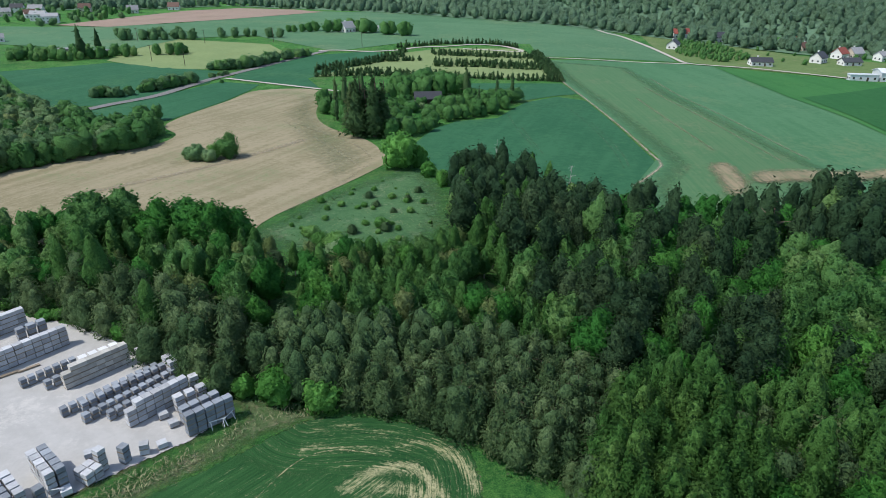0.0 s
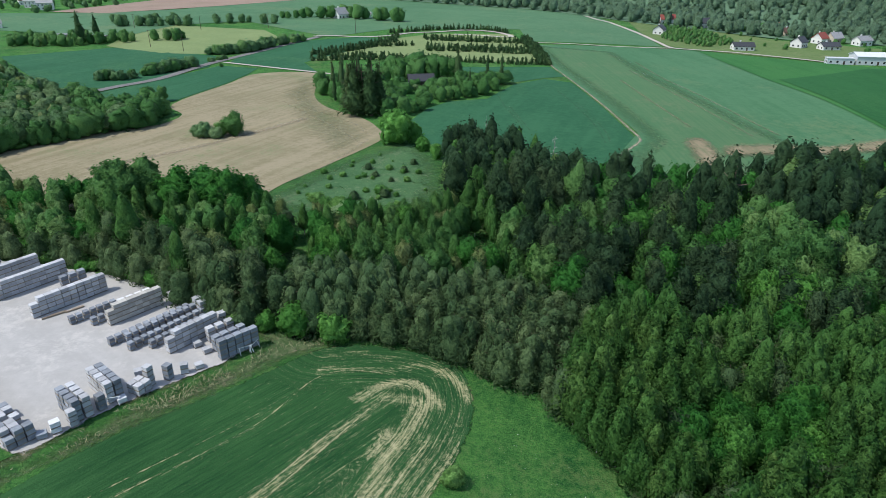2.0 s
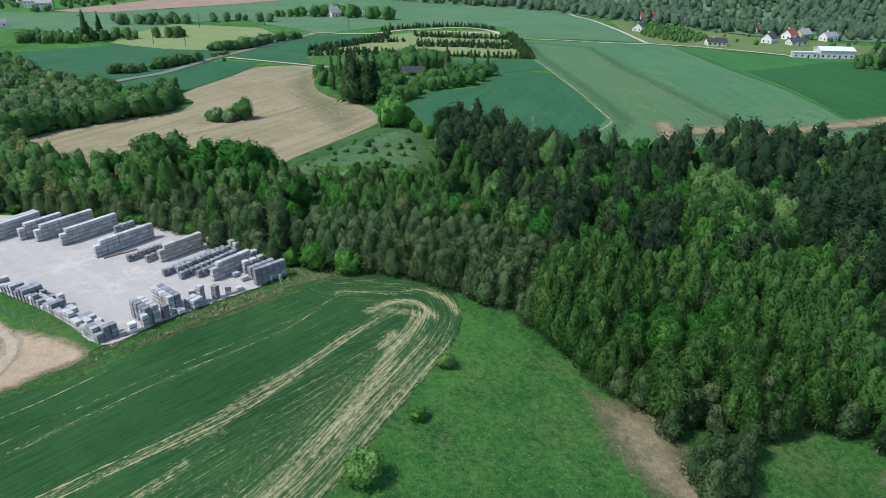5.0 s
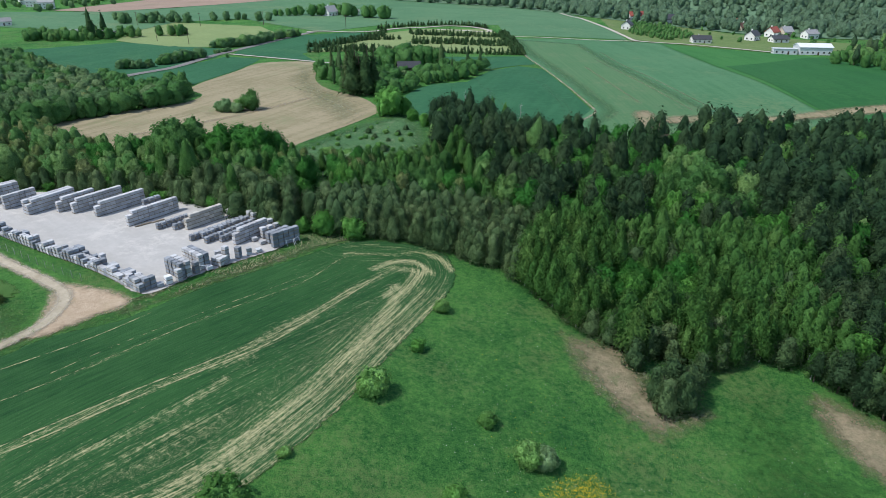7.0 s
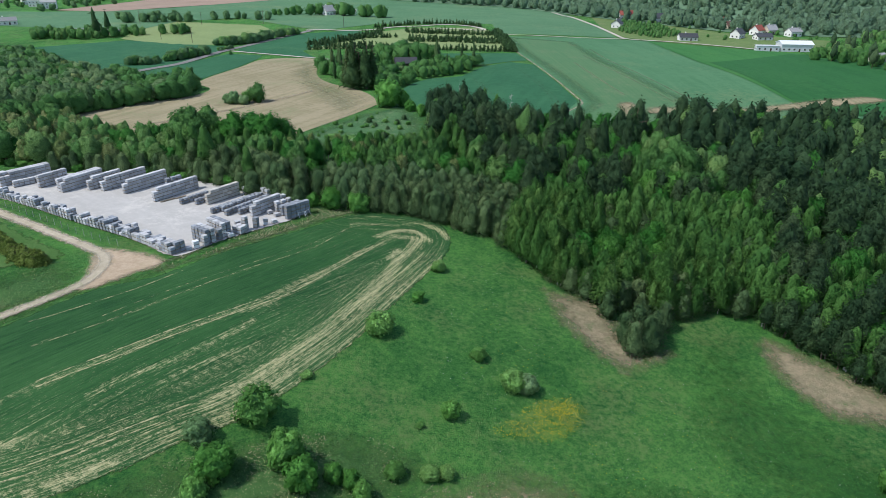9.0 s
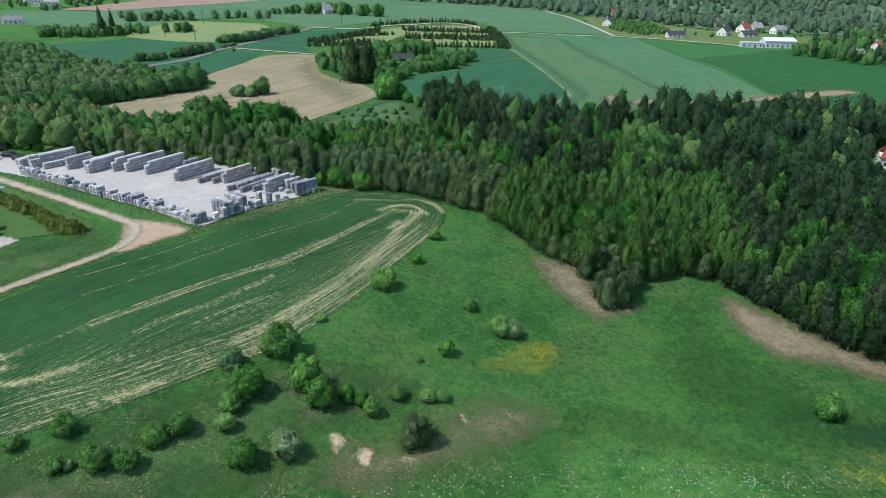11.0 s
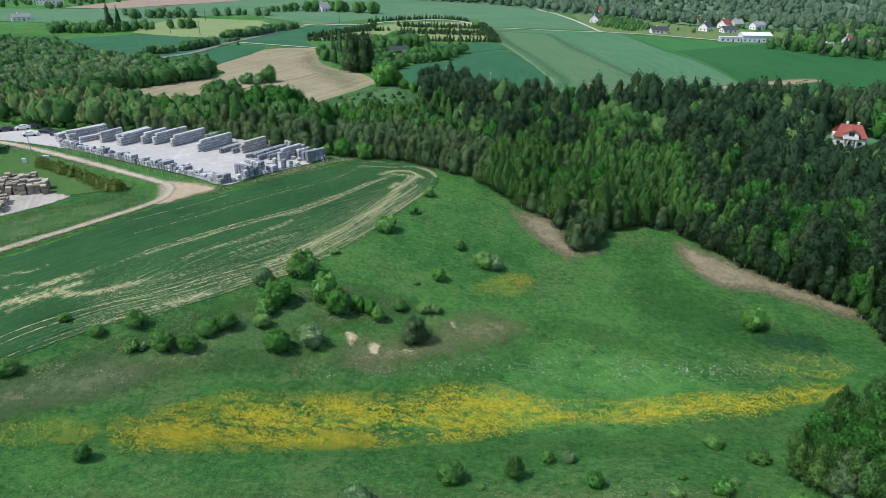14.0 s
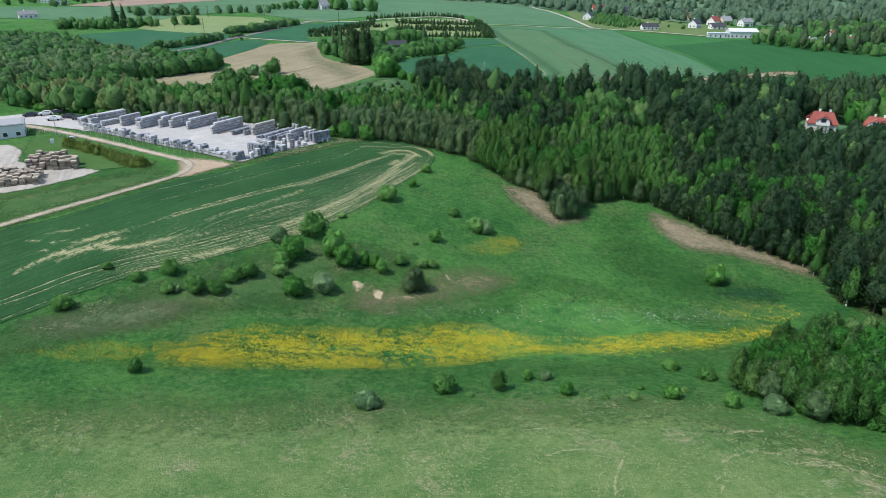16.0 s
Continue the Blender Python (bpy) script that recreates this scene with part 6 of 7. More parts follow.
# rows from the near corner to the far end
stack_row((-29.6, 58.9), (-25.4, 63.0), 4, "paver_dark", 1.02, 1)
stack_row((-31.0, 60.9), (-27.6, 64.6), 3, "paver_dark", 1.05, 1)
stack_row((-32.6, 63.0), (-29.6, 66.0), 3, "paver", 1.1, 1)
stack_row((-34.3, 65.2), (-31.2, 68.0), 3, "paver", 1.1, 1)
stack(-31.8, 60.6, 40, 1)
stack(-33.6, 62.0, 40, 1)
stack_row((-37.0, 60.2), (-32.2, 66.4), 4, "paver", 1.05, 1, 1)
for a, b in (((-42.6, 60.6), (-35.2, 70.4)), ((-39.9, 61.2), (-34.4, 68.6)), ((-45.8, 61.7), (-37.9, 71.4)), ((-43.9, 62.8), (-37.0, 71.4))):
    stack_row(a, b, 2, "paver_dark", 0.98, 1, 0, 1.06, (0.74, 0.82, 0.5))
stack(-36.6, 71.6, 52, 3)
stack(-35.6, 70.6, 52, 3)
stack_row((-48.2, 67.2), (-42.8, 73.4), 4, "paver_sand", 0.98, 1, 1)
stack_row((-42.2, 73.6), (-40.8, 75.0), 2, "paver", 1.0, 1)
stack_row((-54.0, 67.2), (-49.4, 72.6), 2, "paver_dark", 0.96, 1, 0, 1.06, (0.74, 0.82, 0.5))
stack_row((-50.7, 66.9), (-48.6, 69.4), 2, "paver_dark", 0.96, 1, 0, 1.06, (0.74, 0.82, 0.5))
stack_row((-50.4, 71.8), (-45.8, 76.8), 1, "paver_white", 1.3, 1)
stack_row((-60.3, 69.0), (-53.2, 77.6), 4, "paver", 1.02, 1, 1)
stack_row((-60.4, 77.4), (-57.8, 80.6), 3, "paver_dark", 1.1, 1)
stack_row((-68.7, 73.9), (-62.0, 82.4), 4, "paver", 1.02, 1, 1)
stack_row((-74.2, 75.6), (-69.6, 82.0), 4, "paver", 1.05, 1, 1)
stack_row((-71.4, 79.2), (-67.6, 84.4), 4, "paver", 1.05, 1)
stack_row((-77.6, 76.2), (-72.8, 82.8), 4, "paver", 1.05, 1, 1)
stack_row((-82.9, 74.8), (-77.4, 83.4), 4, "paver", 1.02, 2, 1)
stack_row((-89.4, 77.8), (-85.6, 83.4), 4, "paver", 1.05, 1)
stack_row((-98.8, 79.0), (-91.4, 87.4), 4, "paver", 1.05, 2, 2)
stack_row((-95.6, 78.4), (-91.4, 82.4), 2, "paver", 1.1, 1)
stack_row((-102.0, 79.6), (-99.4, 83.6), 3, "paver", 1.1, 2)
# the ragged row along the track
rowline = curve_pts([(-46.6, 41.0), (-51.4, 44.8), (-57.2, 49.2), (-63, 53), (-70.2, 57.2), (-78, 62), (-88, 68.2), (-94.4, 72), (-99, 75)], False, 6)
seg = np.concatenate([[0], np.cumsum(np.linalg.norm(np.diff(rowline, axis=0), axis=1))])
pos = 0.6
while pos < seg[-1]:
    x, y = np.interp(pos, seg, rowline[:, 0]), np.interp(pos, seg, rowline[:, 1])
    depth = int(rng.integers(2, 4)) if pos < 24 else int(rng.integers(1, 3))
    tall = int(rng.integers(2, 4))
    for k in range(depth):
        if rng.random() < 0.985:
            stack(x + 0.62 * k * 1.05, y + 0.78 * k * 1.05, 52, max(1, tall - (rng.random() < 0.25)), "paver" if rng.random() < 0.65 else "paver_dark", 0.92, 0.9, 0.58)
    pos += 1.0 if rng.random() < 0.95 else 1.7
# loose groups at the front edge
for a, b, lv, rk, kind in (((-45.4, 48.9), (-41.7, 45.9), 4, 1, "paver_dark"), ((-44.6, 49.7), (-40.9, 46.7), 4, 1, "paver"), ((-42.9, 45.9), (-41.5, 44.7), 3, 1, "paver"), ((-43.7, 52.9), (-39.6, 49.4), 4, 1, "paver"), ((-43.0, 53.7), (-38.9, 50.2), 4, 1, "paver_dark"),
                           ((-41.0, 48.8), (-39.8, 47.8), 3, 1, "paver_dark"), ((-38.6, 52.0), (-36.6, 51.0), 2, 2, "paver"), ((-37.4, 53.6), (-35.8, 52.8), 4, 1, "paver"), ((-35.6, 54.9), (-33.9, 54.2), 3, 1, "paver_dark"), ((-34.0, 55.6), (-32.4, 56.2), 2, 1, "paver")):
    stack_row(a, b, lv, kind, 0.98, rk, 0, 1.02, (0.94, 0.9, 0.6))
stack(-38.6, 49.7, 40, 1, "paver_white")
stack(-43.6, 44.2, 40, 2, "paver_white")
stack(-44.6, 43.2, 30, 1, "paver_dark")
stack(-38.4, 54.4, 30, 2)
stack(-31.7, 57.0, 35, 1)


def loose_board(x, y, turn, L, label):
    e = new("timber_baulk", data_of("timber_baulk", [(0, 0, 0.12, L, 0.22, 0.24), (L * 0.18, 0.3, 0.1, L * 0.6, 0.2, 0.2)], M["timber"]))
    e.matrix_basis = pose(x, y, lz(x, y) + 0.17, 0, 0, turn)
    tagged(e, label, "timber")


loose_board(-57.4, 69.6, 42, 3.4, "weathered timber baulks lying on the yard")
loose_board(-55.2, 71.3, 44, 2.6, "weathered timber baulks lying on the yard")


def sawhorse(x, y, turn):
    e = new("trestle")
    for nm, V in (("beam", (tube((-0.9, 0, 1.0), (0.9, 0, 1.0), 0.06, 0.06))),):
        mesh_ob(nm, V[0], V[1], M["paver_white"], e)
    for sx in (-0.7, 0.7):
        for sy in (-0.4, 0.4):
            V, F = tube((sx, sy, 0), (sx, 0, 1.0), 0.05, 0.05)
            mesh_ob("leg", V, F, M["paver_white"], e)
    e.matrix_basis = pose(x, y, lz(x, y) + 0.16, 0, 0, turn)
    tagged(e, "white metal trestle at the yard corner", "trestle")


sawhorse(-26.6, 60.6, 30)
sawhorse(-25.6, 61.6, 70)
sawhorse(-39.4, 49.2, 15)

# ---- crates, hedge, building and cars beside the track ----
CRATE = {}


def crate_pile(x, y, turn, levels):
    if not CRATE:
        CRATE["crate"] = grooved("crate", 1.2, 1.0, 0.03, 0.4, 3, M["crate"])
    e = new("crate_pile")
    for k in range(levels):
        o = new("crate", CRATE["crate"])
        o.parent = e
        o.location = (rng.uniform(-0.12, 0.12), rng.uniform(-0.12, 0.12), 0.43 * k)
        o.rotation_euler = (0, 0, radians(rng.uniform(-9, 9)))
    e.matrix_basis = pose(x, y, lz(x, y) + 0.14, 0, 0, turn)
    tagged(e, "pile of weathered brown wooden crates", "crate", "crates beside the track")


for area, tall in (([(-97, 36), (-84.4, 36), (-86, 41), (-91, 45), (-98, 45)], 4), ([(-97, 22), (-87.5, 25), (-90, 31.5), (-93, 34), (-102, 34)], 3)):
    gx, gy = np.meshgrid(np.arange(-104, -82, 1.42), np.arange(20, 48, 1.22))
    turned = radians(20)
    cx, cy = -93, 33
    tx = cx + (gx - cx) * math.cos(turned) - (gy - cy) * math.sin(turned)
    ty = cy + (gx - cx) * math.sin(turned) + (gy - cy) * math.cos(turned)
    for x, y in zip(tx.ravel(), ty.ravel()):
        if inside(area, x, y) and rng.random() < 0.95:
            crate_pile(x + rng.uniform(-0.15, 0.15), y + rng.uniform(-0.12, 0.12), 20 + rng.uniform(-9, 9), int(rng.integers(tall, 2 * tall - 1)))


def house(name, x, y, turn, w, d, hw, hr, wall, roof, label, category="house", floors=1, chimneys=1, porch=False, eave=0.5, flat=False):
    e = new(name)
    mesh_ob("wall", *box_parts([(0, 0, hw / 2 - 0.6, w, d, hw + 1.2)]), M[wall], e)
    if flat:
        mesh_ob("roof", *box_parts([(0, 0, hw + 0.15, w + 0.5, d + 0.5, 0.3), (0, 0, hw + 0.35, w - 0.4, d - 0.4, 0.12)]), M[roof], e)
    else:
        a, b = w / 2 + eave, d / 2 + eave
        cut = 0.0 if not porch else w * 0.22
        z0 = hw - 0.15
        V = [(-a, -b, z0), (a, -b, z0), (a, b, z0), (-a, b, z0), (-a + cut, 0, hw + hr), (a - cut, 0, hw + hr)]
        V += [(p[0], p[1], p[2] + 0.22) for p in V]
        F = [(6, 7, 11, 10), (8, 9, 10, 11), (0, 4, 5, 1), (2, 5, 4, 3), (0, 1, 7, 6), (2, 3, 9, 8), (1, 5, 11, 7), (5, 2, 8, 11), (0, 6, 10, 4), (4, 10, 9, 3)]
        mesh_ob("roof", V, F, M[roof], e)
        if not porch:
            for sx in (-1, 1):
                gx = sx * (w / 2 - 0.01)
                V = [(gx, -d / 2, hw), (gx, d / 2, hw), (gx, 0, hw + hr - 0.05), (gx - sx * 0.2, -d / 2, hw), (gx - sx * 0.2, d / 2, hw), (gx - sx * 0.2, 0, hw + hr - 0.05)]
                mesh_ob("gable", V, [(0, 1, 2), (3, 5, 4), (0, 3, 4, 1), (1, 4, 5, 2), (2, 5, 3, 0)], M[wall], e)
    n = max(2, int(w / 3))
    for side in (-1, 1):
        for k in range(n):
            for fl in range(floors):
                wx = -w / 2 + (k + 0.5) * w / n
                if side == -1 and k == n // 2 and fl == 0:
                    mesh_ob("door", *box_parts([(wx, side * (d / 2 + 0.03), 1.0, 1.0, 0.08, 2.0)]), M["barn_wood"], e)
                    continue
                win = mesh_ob("window", *box_parts([(wx, side * (d / 2 + 0.02), 1.5 + 2.7 * fl, 1.3, 0.06, 1.25)]), M["render_white"], e)
                mesh_ob("pane", *box_parts([(wx, side * (d / 2 + 0.045), 1.5 + 2.7 * fl, 1.1, 0.04, 1.05)]), M["glass"], win)
    for side in (-1, 1):
        for k in range(2):
            win = mesh_ob("window", *box_parts([(side * (w / 2 + 0.02), (k - 0.5) * d * 0.45, 1.5, 0.06, 1.2, 1.25)]), M["render_white"], e)
            mesh_ob("pane", *box_parts([(side * (w / 2 + 0.045), (k - 0.5) * d * 0.45, 1.5, 0.04, 1.0, 1.05)]), M["glass"], win)
    for k in range(chimneys):
        mesh_ob("chimney", *box_parts([((k - 0.4) * w * 0.35, 0.6, hw + hr + 0.1, 0.7, 0.7, 1.5), ((k - 0.4) * w * 0.35, 0.6, hw + hr + 0.9, 0.85, 0.85, 0.15)]), M["render_white"], e)
    if porch:
        px, py = 0.0, -d / 2 - 1.6
        for sx in (-1.9, -0.75, 0.75, 1.9):
            V, F = tube((sx, py - 0.9, -0.3), (sx, py - 0.9, hw), 0.2, 0.17, 8)
            mesh_ob("column", V, F, M["render_white"], e)
        mesh_ob("balcony", *box_parts([(px, py + 0.2, hw + 0.1, 4.6, 2.9, 0.25), (px, py - 1.15, hw + 0.6, 4.4, 0.12, 0.8)]), M["render_white"], e)
        q = hw + 0.2
        V = [(-2.2, py - 0.2, q), (2.2, py - 0.2, q), (2.2, py - 0.2, q + 1.5), (0, py - 0.2, q + 2.7), (-2.2, py - 0.2, q + 1.5)]
        V += [(a_, 0.0, c_) for a_, b_, c_ in V]
        mesh_ob("dormer", V, [(4, 3, 2, 1, 0), (5, 6, 7, 8, 9), (0, 1, 6, 5), (1, 2, 7, 6), (2, 3, 8, 7), (3, 4, 9, 8), (4, 0, 5, 9)], M["render_white"], e)
        V = [(-2.6, py - 0.6, q + 1.35), (0, py - 0.6, q + 2.85), (2.6, py - 0.6, q + 1.35), (-2.6, 0.0, q + 1.35), (0, 0.0, q + 2.85), (2.6, 0.0, q + 1.35)]
        V += [(a_, b_, c_ + 0.18) for a_, b_, c_ in V]
        mesh_ob("dormer_roof", V, [(6, 7, 10, 9), (7, 8, 11, 10), (0, 3, 4, 1), (1, 4, 5, 2), (0, 1, 7, 6), (1, 2, 8, 7), (3, 9, 10, 4), (4, 10, 11, 5), (0, 6, 9, 3), (2, 5, 11, 8)], M[roof], e)
        mesh_ob("balcony_door", *box_parts([(0, py - 0.24, q + 1.1, 1.7, 0.08, 2.0)]), M["glass"], e)
    e.matrix_basis = pose(x, y, lz(x, y), 0, 0, turn)
    tagged(e, label, category)


house("office_building", -127, 68, 25, 26, 8.5, 3.9, 0, "metal_white", "roof_grey", "low pale grey industrial building with flat roof", "building", chimneys=0, flat=True)
house("manor_house", 156, 114, -28, 10, 8, 3.5, 3.6, "render_white", "roof_red", "white villa with red hipped roof and columned porch", "house", 1, 2, True)
house("villa", 173, 107, -42, 8.5, 7.5, 3.2, 3.2, "render_white", "roof_red", "white house with red roof among the trees", "house", 1, 2, True)
RED, DARK, GREY, BROWN = (("roof_" + q, q) for q in ("red", "dark", "grey", "brown"))
for x, y, turn, w, d, hw, hr, (rf, word), wl in (
    (193, 553, 12, 17, 10, 4.5, 4.8, RED, "white"), (163, 477, 60, 12, 9, 4.0, 4.5, DARK, "white"), (213, 525, 20, 14, 10, 4.6, 5, DARK, "white"),
    (193, 405, -6, 15, 10, 3.3, 3.0, DARK, "white"), (262, 504, 30, 11, 9, 3.8, 4.6, RED, "white"), (257, 476, 10, 12, 9, 3.2, 4.5, BROWN, "cream"),
    (236, 419, 40, 11, 9, 4.2, 4.6, DARK, "white"), (261, 440, 35, 11, 9, 4.0, 5.0, RED, "white"), (272, 442, 20, 11, 9, 4.0, 5.0, GREY, "cream"),
    (250, 409, 5, 14, 9, 3.0, 3.0, DARK, "white"), (284, 430, 15, 12, 9, 4.2, 3.6, GREY, "white"), (262, 300, 30, 12, 8, 3.0, 3.2, GREY, "cream"),
    (296, 332, 40, 10, 8, 3.6, 4.4, RED, "white"), (289, 299, 20, 11, 8, 3.2, 4.0, BROWN, "cream"), (276, 306, 0, 8, 6, 2.6, 2.6, GREY, "white"),
    (-412, 688, 10, 16, 11, 6, 5, GREY, "white"), (-345, 594, 20, 15, 11, 7, 3.5, GREY, "white"), (-366, 613, 5, 16, 10, 7, 4, GREY, "white"), (-376, 714, 15, 14, 10, 5, 6, BROWN, "cream"),
    (-424, 655, 30, 14, 10, 5, 5, GREY, "cream"), (-322, 704, 25, 13, 10, 4, 6, GREY, "white"), (-298, 752, 10, 14, 10, 4, 6, BROWN, "white"), (-390, 640, 40, 12, 9, 5, 5, BROWN, "white"),
    (-309, 458, 35, 16, 8, 3.6, 3.4, GREY, "white"), (-78, 540, 50, 13, 10, 4, 6.5, GREY, "white"), (-57, 546, 0, 8, 6, 3, 2.5, GREY, "white"), (-438, 700, 15, 14, 10, 6, 5, DARK, "white"),
):
    house("house", x, y, turn, w * 0.82, d * 0.8, hw * 0.82, hr * 0.72, "render_" + wl, rf, wl + " house with " + word + " gabled roof in the village", "house", 2 if hw > 4.5 else 1)
house("warehouse", 241, 351, -8, 19, 11, 4.6, 1.6, "metal_white", "metal_white", "pale metal warehouse at the edge of the village", "building", chimneys=0)
house("site_cabin", 223, 350, -8, 14, 4, 3.2, 0, "metal_white", "metal_white", "row of pale site cabins beside the field", "building", chimneys=0, flat=True)
house("farm_shed", -231, 404, 15, 14, 7, 3.0, 0, "render_cream", "roof_grey", "low farm shed with flat roof in the trees", "shed", chimneys=0, flat=True)
house("farm_shed", -207, 399, -15, 11, 6, 3.0, 0, "render_cream", "roof_grey", "low farm shed with flat roof in the trees", "shed", chimneys=0, flat=True)
house("old_barn", -6.5, 254, 8, 10, 6.5, 2.4, 2.2, "barn_wood", "roof_dark", "dark weathered wooden barn in the grove", "barn", chimneys=0)


def car(x, y, turn, paint, word):
    e = new("car")
    prof = [(-2.1, 0.35), (-2.15, 0.85), (-1.3, 0.98), (-0.75, 1.42), (0.85, 1.45), (1.7, 0.95), (2.15, 0.85), (2.15, 0.35)]
    V = [(px, sy, pz) for sy in (-0.86, 0.86) for px, pz in prof]
    V = [(a, b * (0.82 if c > 1.2 else 1.0), c) for a, b, c in V]
    n = len(prof)
    F = [tuple(range(n)), tuple(range(2 * n - 1, n - 1, -1))] + [(k, n + k, n + (k + 1) % n, (k + 1) % n) for k in range(n)]
    mesh_ob("body", V, F, M[paint], e)
    V = [(px, sy, pz) for sy in (-0.80, 0.80) for px, pz in ((-1.15, 1.0), (-0.72, 1.37), (0.8, 1.39), (1.5, 1.0))]
    mesh_ob("windows", V, [(3, 2, 1, 0), (4, 5, 6, 7), (0, 1, 5, 4), (2, 3, 7, 6)], M["glass"], e)
    for wx in (-1.35, 1.35):
        for wy in (-0.8, 0.8):
            V, F = tube((wx, wy - 0.1, 0.32), (wx, wy + 0.1, 0.32), 0.32, 0.32, 12)
            F = [tuple(f) for f in F] + [tuple(range(11, -1, -1)), tuple(range(12, 24))]
            mesh_ob("wheel", V, F, M["rubber"], e)
    e.matrix_basis = pose(x, y, lz(x, y) + 0.17, 0, 0, turn)
    tagged(e, word + " car parked at the yard entrance", "car", "parked cars")


car(-114, 88, 10, "car_white", "white")
car(-110.5, 90.5, -15, "car_dark", "dark blue")
car(-106, 87, -25, "car_dark", "dark")
car(-125, 95.5, 20, "car_dark", "dark")
car(-120.5, 96.5, 20, "car_white", "white")
car(-118, 97.5, 20, "car_dark", "dark grey")

# ---- fence along the track ----
def fence(pts, gap=2.5, height=1.5):
    c = curve_pts(pts, False, 8)
    run = np.concatenate([[0], np.cumsum(np.linalg.norm(np.diff(c, axis=0), axis=1))])
    e = new("mesh_fence")
    k = 0.0
    last = None
    while k < run[-1]:
        x, y = float(np.interp(k, run, c[:, 0])), float(np.interp(k, run, c[:, 1]))
        z = lz(x, y)
        V, F = tube((x, y, z - 0.2), (x, y, z + height), 0.045, 0.045, 5)
        mesh_ob("post", V, F, M["steel"], e)
        if last:
            for hgt in (0.15, 0.8, height - 0.05):
                V, F = tube((last[0], last[1], last[2] + hgt), (x, y, z + hgt), 0.02, 0.02, 4)
                mesh_ob("wire", V, F, M["fence_green"], e)
        last = (x, y, z)
        k += gap
    tagged(e, "thin wire fence on steel posts along the track", "fence")


fence([(-101, 72.6), (-92, 67), (-80, 59.5), (-68, 51.5), (-58, 45.5)])
fence([(-120, 78), (-106, 70), (-97, 62.5)])

# ---- power poles ----
for x, y in ((-213, 465), (-165, 373), (-140, 356), (-164, 458), (-120, 470), (-55, 446)):
    e = new("power_pole")
    mesh_ob("pole", *tube((0, 0, -0.3), (0, 0, 9.5), 0.17, 0.11), M["barn_wood"], e)
    mesh_ob("crossarm", *tube((-1.1, 0, 9.0), (1.1, 0, 9.0), 0.08, 0.08), M["barn_wood"], e)
    e.matrix_basis = pose(x, y, lz(x, y), 0, 0, 30)
    tagged(e, "wooden power pole standing in the fields", "power pole", "power poles")


# ---- flowers ----
def flower_field(name, poly, n, size, material, label, rise=0.25, patch=None, seed=5):
    rg = np.random.default_rng(seed)
    p = np.array(poly, float)
    (x0, y0), (x1, y1) = p.min(0), p.max(0)
    x, y = rg.uniform(x0, x1, n * 4), rg.uniform(y0, y1, n * 4)
    ok = inside(p, x, y)
    d, _ = to_line(p, x, y, True)
    dens = np.array([noise.noise(Vector((a * 0.11, b * 0.28, 1.0))) * 0.45 + noise.noise(Vector((a * 0.6, b * 1.1, 4.0))) * 0.45 + noise.noise(Vector((a * 2.2, b * 2.6, 7.0))) * 0.4 for a, b in zip(x, y)])
    ok &= rg.random(len(x)) < np.clip(patch[0] + patch[1] * dens, 0, 1) * np.clip(d / patch[2] + 0.15, 0, 1)
    x, y = x[ok][:n], y[ok][:n]
    P = np.stack([x, y, land(x, y) + 0.1 + rg.uniform(0, rise, len(x))], 1)
    N = unit(UP * 1.0 + rg.normal(0, 0.35, P.shape))
    V, F = kites(P, N, rg.normal(size=P.shape), size * rg.uniform(0.6, 1.3, len(x)), 0.9, rg)
    me = quad_mesh(name, V, F, material)
    tagged(new(name, me), label, "flowers", kind="stuff")


flower_field("yellow_flowers", [(-41.5, -38.5), (-30.8, -33), (-28.6, -30.6), (-24.1, -31.2), (-15.4, -29.6), (-6.3, -28.6), (1.8, -25.3), (8.3, -25.0), (17.6, -28.4), (27.6, -28), (41.3, -26), (49.4, -26.3), (57.6, -23.5), (65, -25), (64.0, -29.5), (53.6, -31.0), (46.1, -34), (40.2, -34.5), (30.1, -36), (21.1, -35), (13.5, -36), (8.7, -38.2), (0.9, -40.2), (-14.4, -42.4), (-28.4, -44), (-39, -45.2)], 80000, 0.06, M["flower"], "band of yellow dandelions across the meadow", 0.2, (0.50, 1.5, 4.0), 5)
flower_field("yellow_flowers", [(-59, -43), (-46.9, -38.5), (-40, -39.6), (-41, -45), (-50, -45.5)], 2000, 0.06, M["flower"], "scattered yellow dandelions in the grass", 0.2, (0.35, 1.2, 2.0), 6)
flower_field("yellow_flowers", [(6.5, -0.4), (14.2, 6.1), (19.6, 8.4), (22, 4), (17, -1), (8.7, -2)], 3600, 0.056, M["flower"], "round patch of yellow dandelions", 0.2, (0.5, 1.3, 2.6), 7)
flower_field("yellow_flowers", [(52, -14.5), (60, -14.6), (68, -17), (70, -21), (64, -24), (55, -21.5)], 3800, 0.06, M["flower"], "patch of yellow dandelions near the wood", 0.2, (0.15, 1.8, 3.0), 8)
flower_field("yellow_flowers", [(-60, -50), (-20, -49), (30, -50), (44, -62), (60, -86), (-60, -86)], 2600, 0.045, M["flower"], "scattered yellow dandelions on the slope", 0.15, (0.15, 0.9, 2.0), 9)
flower_field("yellow_flowers", [(8, 40), (20, 20), (40, 8), (56, -14), (20, -22), (4, 10)], 1500, 0.06, M["flower"], "scattered yellow dandelions in the meadow", 0.15, (0.1, 0.8, 2.0), 10)
